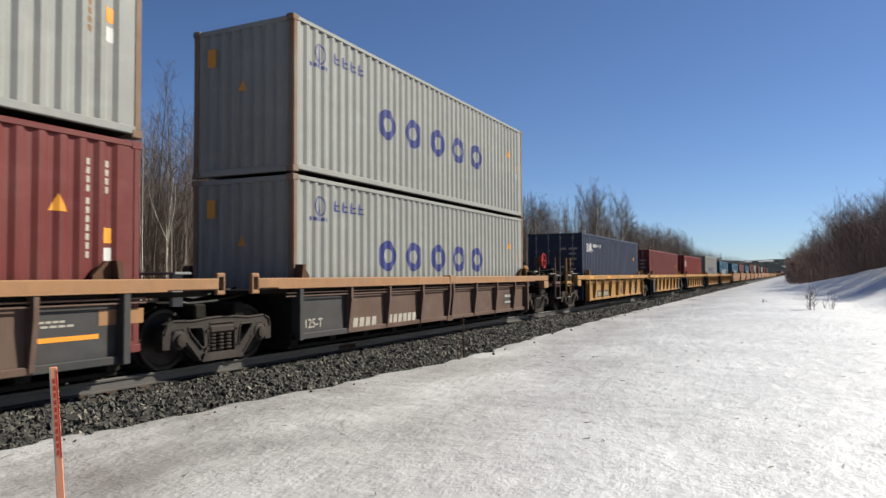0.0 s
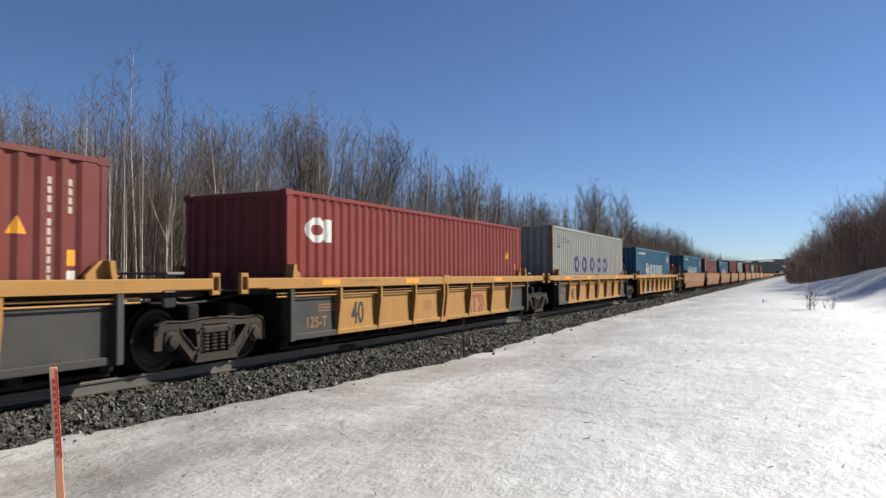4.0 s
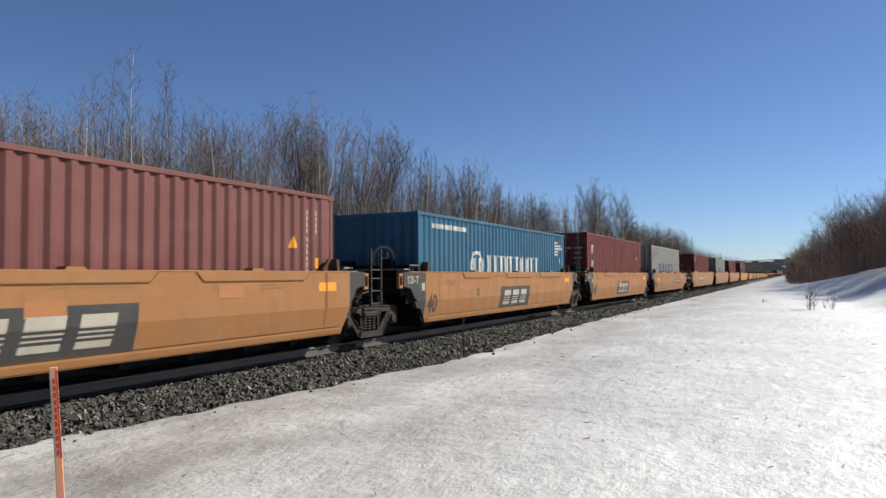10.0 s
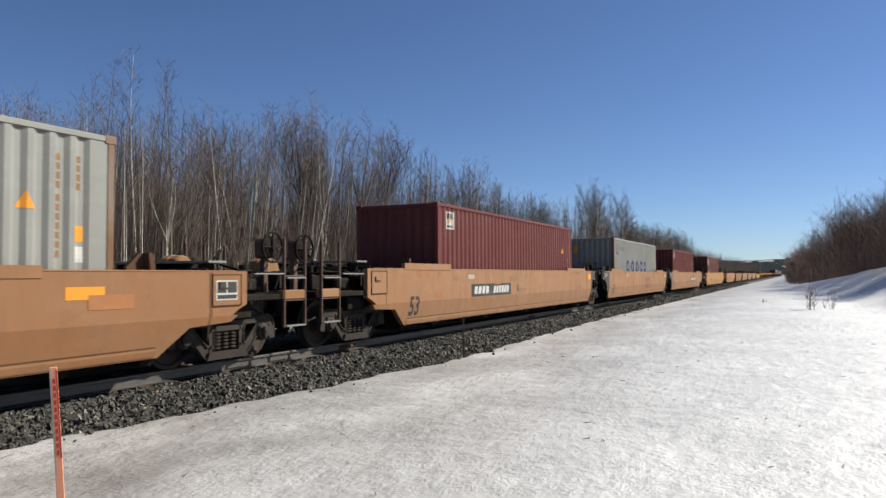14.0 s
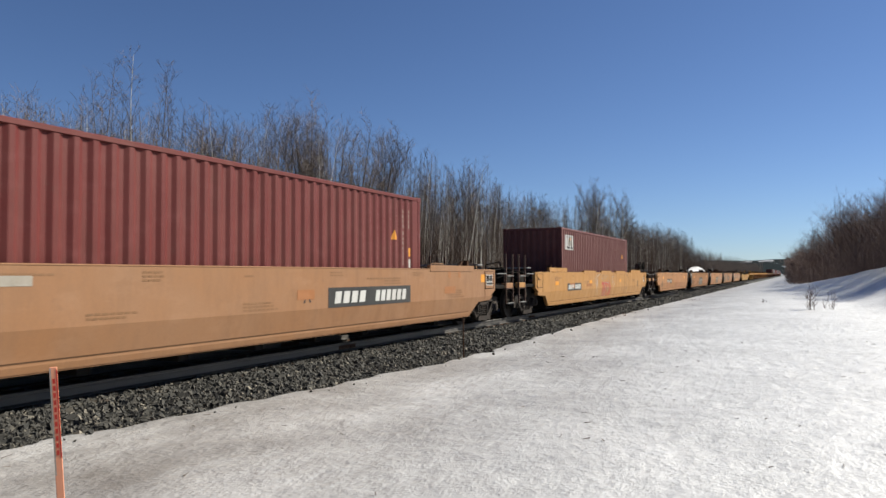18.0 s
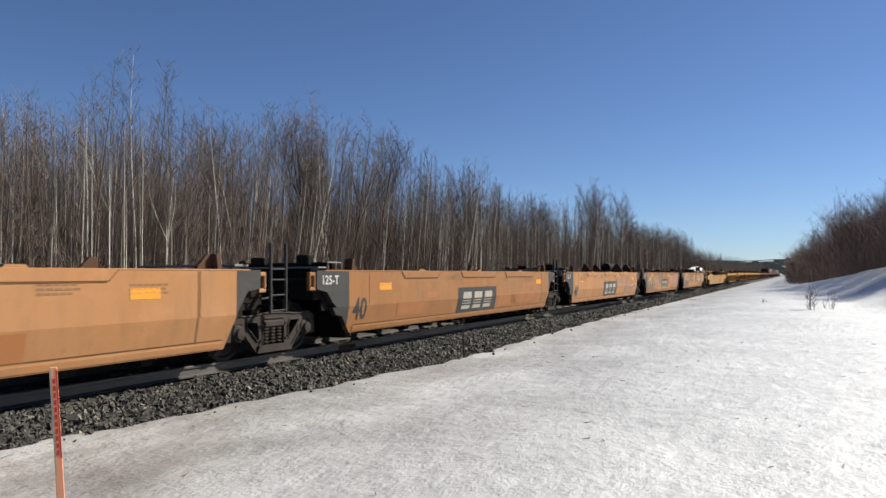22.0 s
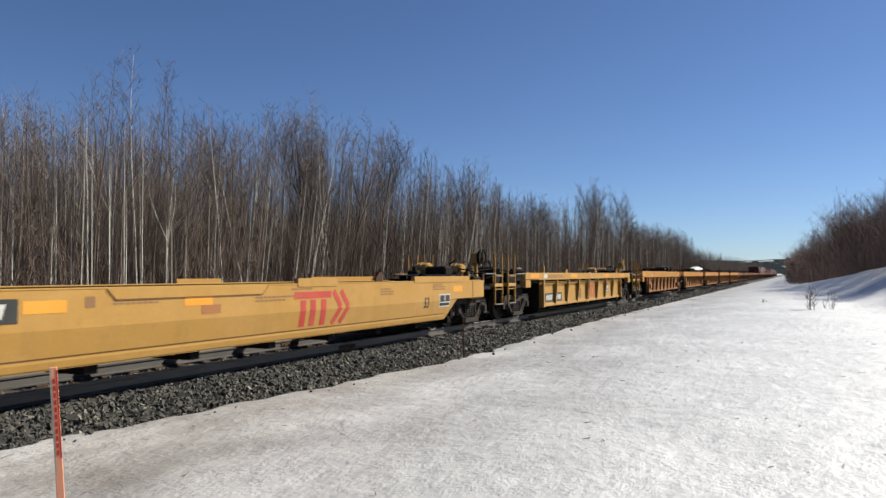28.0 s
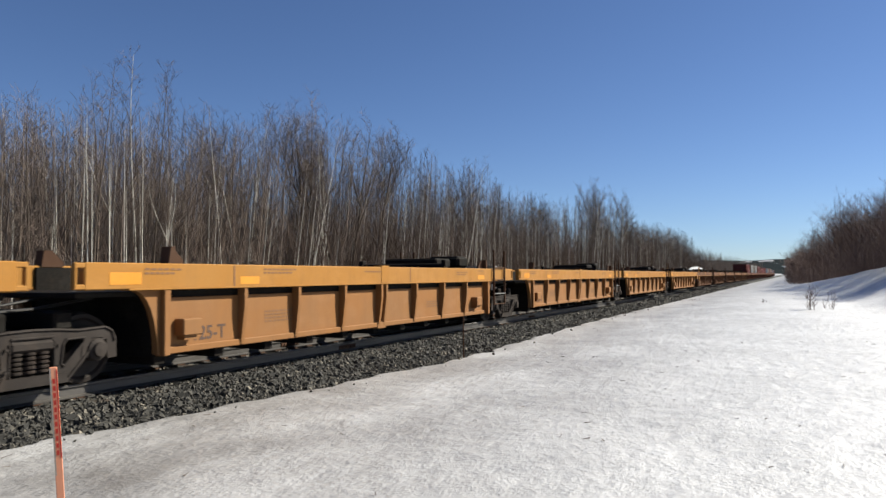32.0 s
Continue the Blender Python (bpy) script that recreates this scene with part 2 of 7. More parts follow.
SNOW, STONE, BED, RAIL, HILL = snow_material(), stone_material(), bed_material(), rail_material(), hill_material()


# ---------------------------------------------------------------- building helpers
class Shape:
    """Collects the corners and faces of one part."""

    def __init__(self):
        self.v, self.f = [], []

    def add(self, v, f):
        k = len(self.v)
        self.v += v
        self.f += [tuple(i + k for i in face) for face in f]
        return self

    def box(self, x0, x1, y0, y1, z0, z1, c=0.0):
        x0, x1, y0, y1, z0, z1 = min(x0, x1), max(x0, x1), min(y0, y1), max(y0, y1), min(z0, z1), max(z0, z1)
        c = min(c, (x1 - x0) * 0.45, (y1 - y0) * 0.45, (z1 - z0) * 0.45)
        if c <= 0:
            v = [(x, y, z) for x in (x0, x1) for y in (y0, y1) for z in (z0, z1)]
            return self.add(v, [(0, 1, 3, 2), (4, 6, 7, 5), (0, 4, 5, 1), (2, 3, 7, 6), (0, 2, 6, 4), (1, 5, 7, 3)])
        v, idx, X, Y, Z = [], {}, (x0, x1), (y0, y1), (z0, z1)
        for i in (0, 1):
            for j in (0, 1):
                for k in (0, 1):
                    p, s = [X[i], Y[j], Z[k]], (1 - 2 * i, 1 - 2 * j, 1 - 2 * k)
                    for ax in range(3):  # the corner of the face square to ax
                        q = [p[m] + (0 if m == ax else s[m] * c) for m in range(3)]
                        idx[i, j, k, ax] = len(v)
                        v.append(tuple(q))
        f = []
        for i in (0, 1):
            f.append([idx[i, a, b, 0] for a, b in ((0, 0), (0, 1), (1, 1), (1, 0))][:: 1 if i == 0 else -1])
            f.append([idx[a, i, b, 1] for a, b in ((0, 0), (1, 0), (1, 1), (0, 1))][:: 1 if i == 0 else -1])
            f.append([idx[a, b, i, 2] for a, b in ((0, 0), (0, 1), (1, 1), (1, 0))][:: 1 if i == 0 else -1])
        for i in (0, 1):
            for j in (0, 1):
                f.append([idx[i, j, 0, 0], idx[i, j, 1, 0], idx[i, j, 1, 1], idx[i, j, 0, 1]])
                f.append([idx[i, 0, j, 0], idx[i, 1, j, 0], idx[i, 1, j, 2], idx[i, 0, j, 2]])
                f.append([idx[0, i, j, 1], idx[1, i, j, 1], idx[1, i, j, 2], idx[0, i, j, 2]])
                for k in (0, 1):
                    if i == 0:
                        f += [[idx[a, j, k, 0], idx[a, j, k, 1], idx[a, j, k, 2]] for a in (0, 1)]
        return self.add(v, f)

    def prism(self, poly, a, b, axis="x"):
        """A polygon drawn square to axis, pushed from a to b."""
        put = {"x": lambda p, w: (w, p[0], p[1]), "y": lambda p, w: (p[0], w, p[1]), "z": lambda p, w: (p[0], p[1], w)}[axis]
        n = len(poly)
        v = [put(p, a) for p in poly] + [put(p, b) for p in poly]
        return self.add(v, [tuple(range(n))[::-1], tuple(range(n, 2 * n))] + [(i, (i + 1) % n, n + (i + 1) % n, n + i) for i in range(n)])

    def rod(self, p, q, r, n=8, r2=None):
        p, q = Vector(p), Vector(q)
        d = (q - p).normalized()
        u = d.orthogonal().normalized()
        w = d.cross(u)
        r2 = r if r2 is None else r2
        v = [tuple(p + (u * math.cos(a) + w * math.sin(a)) * r) for a in (2 * math.pi * i / n for i in range(n))]
        v += [tuple(q + (u * math.cos(a) + w * math.sin(a)) * r2) for a in (2 * math.pi * i / n for i in range(n))]
        return self.add(v, [(i, (i + 1) % n, n + (i + 1) % n, n + i) for i in range(n)] + [tuple(range(n))[::-1], tuple(range(n, 2 * n))])

    def path(self, pts, r, n=6):
        for a, b in zip(pts, pts[1:]):
            self.rod(a, b, r, n)
        return self

    def ring(self, c, R, r, axis="x", n=20, m=6):
        v, c = [], Vector(c)
        for i in range(n):
            a = 2 * math.pi * i / n
            for j in range(m):
                b = 2 * math.pi * j / m
                d, h = R + r * math.cos(b), r * math.sin(b)
                o = {"x": (h, d * math.cos(a), d * math.sin(a)), "y": (d * math.cos(a), h, d * math.sin(a))}[axis]
                v.append(tuple(c + Vector(o)))
        return self.add(v, [(i * m + j, ((i + 1) % n) * m + j, ((i + 1) % n) * m + (j + 1) % m, i * m + (j + 1) % m) for i in range(n) for j in range(m)])

    def lathe(self, c, profile, axis="x", n=24):
        """Profile: (along the axis, radius) from end to end."""
        v, k = [], len(profile)
        for i in range(n):
            a = 2 * math.pi * i / n
            for h, r in profile:
                o = {"x": (h, r * math.cos(a), r * math.sin(a)), "y": (r * math.cos(a), h, r * math.sin(a)), "z": (r * math.cos(a), r * math.sin(a), h)}[axis]
                v.append(tuple(Vector(c) + Vector(o)))
        return self.add(v, [(i * k + j, ((i + 1) % n) * k + j, ((i + 1) % n) * k + j + 1, i * k + j + 1) for i in range(n) for j in range(k - 1)])

    def mesh(self, name):
        me = bpy.data.meshes.new(name)
        me.from_pydata(self.v, [], self.f)
        me.materials.append(None)
        return me


def fast_mesh(name, v, f):
    """A mesh from numpy arrays of corners and of four-cornered faces."""
    me = bpy.data.meshes.new(name)
    me.vertices.add(len(v))
    me.vertices.foreach_set("co", np.ascontiguousarray(v, dtype=np.float32).ravel())
    me.loops.add(f.size)
    me.loops.foreach_set("vertex_index", np.ascontiguousarray(f, dtype=np.int32).ravel())
    me.polygons.add(len(f))
    me.polygons.foreach_set("loop_start", np.arange(0, f.size, 4, dtype=np.int32))
    me.update(calc_edges=True)
    me.shade_flat()
    me.materials.append(None)
    return me


def part(name, shape, mat, parent, label="", at=None, smooth=False):
    """One mesh object under a thing or a part; shape is a Shape or a mesh that is shared."""
    me = shape.mesh(name) if isinstance(shape, Shape) else shape
    if smooth:
        me.shade_smooth()
    ob = new(name, me)
    ob.material_slots[0].link = "OBJECT"
    ob.material_slots[0].material = mat
    ob.parent = parent
    if at is not None:
        ob.matrix_basis = at
    return tagged(ob, label)


def thing(name, label, category, group="", kind="", at=None, shape=None, mat=None):
    if shape is None:
        ob = new(name)
        ob.empty_display_size = 0.3
    else:
        ob = part(name, shape, mat, None)
    if at is not None:
        ob.matrix_basis = at
    return tagged(ob, label, category, group, kind)


SHARED = {}


def shared(key, build):
    if key not in SHARED:
        SHARED[key] = build().mesh(key if isinstance(key, str) else key[0])
    return SHARED[key]


# ---- painted marks that lie on a curved or ribbed side
def clip(poly, ax, lo, hi):
    for bound, keep in ((lo, 1), (hi, -1)):
        out = []
        for p, q in zip(poly, poly[1:] + poly[:1]):
            a, b = (p[ax] - bound) * keep, (q[ax] - bound) * keep
            if a >= 0:
                out.append(p)
            if a * b < 0:
                s = a / (a - b)
                out.append((p[0] + s * (q[0] - p[0]), p[1] + s * (q[1] - p[1])))
        poly = out
        if len(poly) < 3:
            return []
    return poly


class Side:
    """A side surface: x as a function of (y, z), and the y and z at which it breaks."""

    def __init__(self, x, ycuts=(), zcuts=(), lift=0.004):
        self.x, self.lift = x, lift
        self.yc, self.zc = [-99, *ycuts, 99], [-99, *zcuts, 99]

    def mark(self, polys, lift=0.0):
        s, seen = Shape(), {}

        def corner(p, my, mz):
            key = (round(p[0], 4), round(p[1], 4))
            if key not in seen:
                seen[key] = len(s.v)
                s.v.append((self.x(p[0] * 0.9998 + my * 0.0002, p[1] * 0.9998 + mz * 0.0002) + self.lift + lift, p[0], p[1]))
            return seen[key]

        for poly in polys:
            ys, zs = [p[0] for p in poly], [p[1] for p in poly]
            for a, b in zip(self.yc, self.yc[1:]):
                if b <= min(ys) or a >= max(ys):
                    continue
                strip = clip(list(poly), 0, a, b)
                if len(strip) < 3:
                    continue
                for c, d in zip(self.zc, self.zc[1:]):
                    if d <= min(zs) or c >= max(zs):
                        continue
                    bit = clip(strip, 1, c, d)
                    if len(bit) < 3:
                        continue
                    my, mz = sum(p[0] for p in bit) / len(bit), sum(p[1] for p in bit) / len(bit)
                    face = list(dict.fromkeys(corner(p, my, mz) for p in bit))
                    if len(face) > 2:
                        s.f.append(tuple(face))
        return s


def rect(y0, y1, z0, z1, lean=0.0):
    return [(y0, z0), (y1, z0), (y1 + lean, z1), (y0 + lean, z1)]


def oval(yc, zc, ry, rz, w, n=22, a0=0.0, a1=360.0):
    out = []
    for i in range(n):
        a, b = (radians(a0 + (a1 - a0) * (i + k) / n) for k in (0, 1))
        out.append([(yc + (ry - h) * math.cos(g), zc + (rz - h) * math.sin(g)) for g, h in ((a, 0), (b, 0), (b, w), (a, w))])
    return out


def stroke(pts, w):
    """A ribbon along the points, its pieces edge to edge."""
    rim = []
    for i, (y, z) in enumerate(pts):
        a, b = pts[max(i - 1, 0)], pts[min(i + 1, len(pts) - 1)]
        k = math.hypot(b[0] - a[0], b[1] - a[1]) or 1e-6
        ny, nz = -(b[1] - a[1]) / k * w / 2, (b[0] - a[0]) / k * w / 2
        rim.append(((y + ny, z + nz), (y - ny, z - nz)))
    return [[a[0], b[0], b[1], a[1]] for a, b in zip(rim, rim[1:])]


def bars(y0, y1, z0, z1, n, rng, fill=0.72, lean=0.0):
    """Writing that stays unread: plain bars in a row."""
    step, out = (y1 - y0) / n, []
    for i in range(n):
        out.append(rect(y0 + i * step, y0 + i * step + step * fill, z0, z1, lean))
    return out


LETTERS = {}


def lettering(words, y, z, high, wide=1.0):
    """Triangles of a word in the built-in font, its lower left corner at (y, z)."""
    if words not in LETTERS:
        cu = bpy.data.curves.new("words", "FONT")
        cu.body, cu.resolution_u, cu.offset = words, 3, 0.022 if words.isdigit() else 0.016
        ob = new("words", cu)
        bpy.context.view_layer.update()
        me = bpy.data.meshes.new_from_object(ob.evaluated_get(bpy.context.evaluated_depsgraph_get()))
        me.calc_loop_triangles()
        LETTERS[words] = [[tuple(me.vertices[i].co[:2]) for i in t.vertices] for t in me.loop_triangles]
        bpy.data.objects.remove(ob)
        bpy.data.curves.remove(cu)
        bpy.data.meshes.remove(me)
    tris = LETTERS[words]
    low, top = min(p[1] for t in tris for p in t), max(p[1] for t in tris for p in t)
    left = min(p[0] for t in tris for p in t)
    k = high / (top - low)
    return [[(y + (p[0] - left) * k * wide, z + (p[1] - low) * k) for p in t] for t in tris]


for w in ("125-T", "40", "53", "A", "B", "C", "D", "E"):
    lettering(w, 0, 0, 1)


# ---------------------------------------------------------------- ground and track
def smooth(a, b, t):
    t = np.clip((t - a) / (b - a), 0, 1)
    return t * t * (3 - 2 * t)


TOE_Y, TOE_X = (0, 4.5, 7, 9, 14, 20, 27, 50, 100, 4000), (1.7, 1.85, 2.1, 2.35, 2.85, 2.6, 2.35, 2.3, 2.1, 2.1)


def toe(y):
    """Where the stones meet the snow on the near side."""
    return np.interp(y, TOE_Y, TOE_X) + 0.06 * np.sin(y * 2.1) + 0.05 * np.sin(y * 5.3 + 1)


def lumps(x, y, seed, count, low, high):
    """A sum of waves in many directions: uneven ground."""
    r, out = np.random.RandomState(seed), np.zeros_like(x)
    for _ in range(count):
        k, a, p = np.exp(r.uniform(np.log(low), np.log(high))), r.uniform(0, 6.283), r.uniform(0, 6.283)
        out += np.sin(2 * np.pi * (x * np.cos(a) + y * np.sin(a)) / k + p) * k / high
    return out / np.sqrt(count)


def edge_x(y):
    """Foot of the thicket on the near bank."""
    return np.interp(y, (30, 60, 71, 75, 85, 100, 115, 135, 257, 420), (19.5, 17.3, 16.2, 15.5, 13.9, 12.0, 10.2, 9.2, 8.6, 7.4))


def ground_height(x, y):
    e = edge_x(y)
    near = -0.38 + 0.06 * smooth(3, 9, x) + np.interp(y, (0, 30, 71, 75, 85, 100, 115, 140), (1.5, 2.0, 2.4, 2.1, 1.45, 0.6, 0.1, 0.05)) * smooth(-6.5, 1.0, x - e) + 5 * smooth(25, 120, x)
    far = -0.34 + 1.5 * smooth(-6.5, -12.5, x) * (0.35 + 0.65 * smooth(20, 45, y)) + 4 * smooth(-60, -200, x)
    z = np.where(x > 0, near, far)
    edge = np.where(x > 0, toe(y), 5.5)
    z = z - 0.30 * (1 - smooth(-0.35, 0.06, np.abs(x) - edge))
    away = smooth(1.2, 2.0, np.abs(x))
    z = z + away * (0.013 * lumps(x, y, 3, 44, 0.3, 2.2) + 0.006 * lumps(x, y, 5, 60, 0.18, 0.5) * (np.abs(y - 22) < 24) + 0.05 * lumps(x, y, 4, 18, 3, 11) * smooth(3, 9, np.abs(x)))
    return z


def spread(*bits):
    out = []
    for a, b, step in bits:
        out += list(np.arange(a, b, step))
    return np.array(out)


def far_steps(a, b, n):
    return list(np.sign(a) * np.exp(np.linspace(np.log(abs(a)), np.log(abs(b)), n)))


def sheet(name, xs, ys, height):
    X, Y = np.meshgrid(xs, ys)
    Z = height(X, Y)
    v = np.stack([X, Y, Z], -1).reshape(-1, 3)
    n, m = len(xs), len(ys)
    i = np.arange(n * m).reshape(m, n)
    f = np.stack([i[:-1, :-1], i[:-1, 1:], i[1:, 1:], i[1:, :-1]], -1).reshape(-1, 4)
    return fast_mesh(name, v, f)


XS = np.array(far_steps(-3500, -60, 16)[:-1] + list(spread((-60, -14, 2.5), (-14, -1, 0.5), (-1, 1.3, 0.5), (1.3, 12, 0.075), (12, 40, 0.7))) + far_steps(40, 3500, 18))
YS = np.array(far_steps(-3500, -20, 12)[:-1] + list(spread((-20, 2.5, 1.5), (2.5, 20, 0.085), (20, 60, 0.33), (60, 400, 5))) + far_steps(400, 4500, 16))
ground = part("ground", sheet("ground", XS, YS, ground_height), SNOW, None, "old crusted snow, grey and gritty beside the railway", smooth=True)
tagged(ground, category="snow", kind="structure")


def bed_height(x, y):
    edge = np.where(x > 0, toe(y) + 0.25, 5.8)
    drop = np.clip((np.abs(x) - 1.55) / np.maximum(edge - 1.55, 0.1), 0, 1)
    return -0.225 - np.where(x > 0, 0.33, 0.08) * drop - 0.35 * smooth(0.95, 1.0, drop) + 0.012 * lumps(x, y, 8, 14, 0.1, 0.5)


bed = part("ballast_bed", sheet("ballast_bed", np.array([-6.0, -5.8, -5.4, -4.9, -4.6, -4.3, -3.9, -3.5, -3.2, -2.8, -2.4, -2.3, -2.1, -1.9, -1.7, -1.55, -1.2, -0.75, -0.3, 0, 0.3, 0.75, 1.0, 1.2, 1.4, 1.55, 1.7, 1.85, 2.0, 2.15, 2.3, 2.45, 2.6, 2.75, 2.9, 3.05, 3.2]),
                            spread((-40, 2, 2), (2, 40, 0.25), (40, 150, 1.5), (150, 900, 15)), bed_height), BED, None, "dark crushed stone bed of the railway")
tagged(bed, category="ballast", kind="structure")


def stones(name, count, y0, y1, lo, hi, seed, dens, far=False):
    """Loose crushed stones over the shoulder, joined as one heap."""
    r = np.random.RandomState(seed)
    y = y0 + (y1 - y0) * r.rand(count) ** dens
    e = toe(y)
    x = 0.86 + (e + 0.12 - 0.86) * r.rand(count)
    stray = r.rand(count) < 0.0015
    x = np.where(stray, e + r.rand(count) * 0.5, x)
    if far:
        x = np.where(r.rand(count) < 0.45, -0.62 + 1.24 * r.rand(count), -0.88 - 4.6 * r.rand(count))
    z = np.maximum(bed_height(x, y), np.where(stray, ground_height(x, y), -9)) + 0.012
    size = lo + (hi - lo) * r.rand(count) ** 1.7
    base = np.array([(a, b, c) for a in (-1, 1) for b in (-1, 1) for c in (-1, 1)], float)
    P = base[None] * (0.45 + 0.75 * r.rand(count, 8, 1)) * (0.35 + 0.85 * r.rand(count, 1, 3))
    q = r.randn(count, 4)
    q /= np.linalg.norm(q, axis=1, keepdims=True)
    w, a, b, c = q.T
    R = np.stack([1 - 2 * (b * b + c * c), 2 * (a * b - c * w), 2 * (a * c + b * w), 2 * (a * b + c * w), 1 - 2 * (a * a + c * c), 2 * (b * c - a * w),
                  2 * (a * c - b * w), 2 * (b * c + a * w), 1 - 2 * (a * a + b * b)], -1).reshape(-1, 3, 3)
    V = np.einsum("nij,nkj->nki", R, P) * size[:, None, None] + np.stack([x, y, z], -1)[:, None]
    face = np.array([(0, 1, 3, 2), (4, 6, 7, 5), (0, 4, 5, 1), (2, 3, 7, 6), (0, 2, 6, 4), (1, 5, 7, 3)])
    F = (np.arange(count) * 8)[:, None, None] + face[None]
    ob = part(name, fast_mesh(name, V.reshape(-1, 3), F.reshape(-1, 4)), STONE, None, "angular dark grey crushed stones along the track")
    return tagged(ob, category="gravel", kind="stuff")


stones("ballast_stones", 46000, 2.5, 46, 0.012, 0.042, 5, 1.5)
stones("ballast_stones", 9000, 46, 140, 0.03, 0.07, 6, 1.3)
stones("ballast_stones", 14000, 2.5, 60, 0.016, 0.045, 7, 1.4, True)

RAIL_PROFILE = [(-0.075, -0.172), (0.075, -0.172), (0.075, -0.160), (0.014, -0.142), (0.009, -0.06), (0.010, -0.045), (0.036, -0.036), (0.036, -0.008), (0.028, 0.0),
                (-0.028, 0.0), (-0.036, -0.008), (-0.036, -0.036), (-0.010, -0.045), (-0.009, -0.06), (-0.014, -0.142), (-0.075, -0.160)]
for side in (-1, 1):
    rail = thing("rail", "weathered steel rail of the main track", "rail", "rails of the track", "structure", shape=Shape().prism([(p + side * 0.7535, z) for p, z in RAIL_PROFILE], -40, 900, "y"), mat=RAIL)
    for k in range(14):
        y = 0.6 + 11.9 * k
        j = Shape().box(side * 0.7535 + 0.012, side * 0.7535 + 0.034, y, y + 0.62, -0.135, -0.055, 0.008)
        for b in range(4):
            j.rod((side * 0.7535 + 0.03, y + 0.09 + b * 0.15, -0.095), (side * 0.7535 + 0.062, y + 0.09 + b * 0.15, -0.095), 0.016, 6)
        part("joint_bar", j, RUST, rail)
tie = thing("sleeper", "dark creosoted timber sleeper in the ballast", "sleeper", "sleepers of the track", shape=Shape().box(-1.3, 1.3, -0.115, 0.115, -0.36, -0.195, 0.012), mat=SLEEPER, at=pose(0, 1.0, 0))
plate = shared("tie_plate", lambda: Shape().box(-0.10, 0.10, -0.09, 0.09, -0.196, -0.172, 0.005))
bare_tie = copy_thing(tie, pose(0, 0.46, 0))
for side in (-1, 1):
    part("tie_plate", plate, RUST, tie, at=pose(side * 0.7535, 0, 0))
rr = random.Random(12)
for k in range(230):
    copy_thing(tie if k < 90 else bare_tie, pose(rr.uniform(-0.03, 0.03), 1.0 + 0.54 * (k + 1), rr.uniform(-0.012, 0.004), 0, 0, rr.uniform(-1.2, 1.2)))


# ---------------------------------------------------------------- containers
LEN, HALF = 12.192, 1.219
PITCH_C, FIRST, LAST = 0.2782, 0.13, 12.06
BREAKS = []
k = 0
while FIRST + k * PITCH_C < LAST - 0.3:
    BREAKS += [FIRST + k * PITCH_C + d for d in (0.0, 0.074, 0.142, 0.210)]
    k += 1
BREAKS.append(FIRST + k * PITCH_C)


def groove(y):
    """Depth of the corrugation behind the outer face, at y along the side."""
    if y < FIRST or y > BREAKS[-1]:
        return 0.012
    a = (y - FIRST) % PITCH_C
    return 0.012 + 0.036 * (0 if a < 0.074 else (a - 0.074) / 0.068 if a < 0.142 else 1 if a < 0.210 else (PITCH_C - a) / (PITCH_C - 0.210))


BOXSIDE = Side(lambda y, z: HALF - groove(y), BREAKS, lift=0.003)


def corrugated(breaks, fun, z0, z1, place):
    s = Shape()
    n = len(breaks)
    v = [place(y, fun(y), z) for z in (z0, z1) for y in breaks] + [place(y, fun(y) + 0.02, z) for z in (z0, z1) for y in breaks]
    f = [(i, i + 1, n + i + 1, n + i) for i in range(n - 1)] + [(3 * n + i, 3 * n + i + 1, 2 * n + i + 1, 2 * n + i) for i in range(n - 1)]
    f += [(n + i, n + i + 1, 3 * n + i + 1, 3 * n + i) for i in range(n - 1)]
    return s.add(v, f)


def end_groove(u):
    a = (u + 1.07) % 0.268
    return 0.02 + 0.045 * (0 if a < 0.07 else (a - 0.07) / 0.066 if a < 0.136 else 1 if a < 0.2 else (0.268 - a) / 0.068)


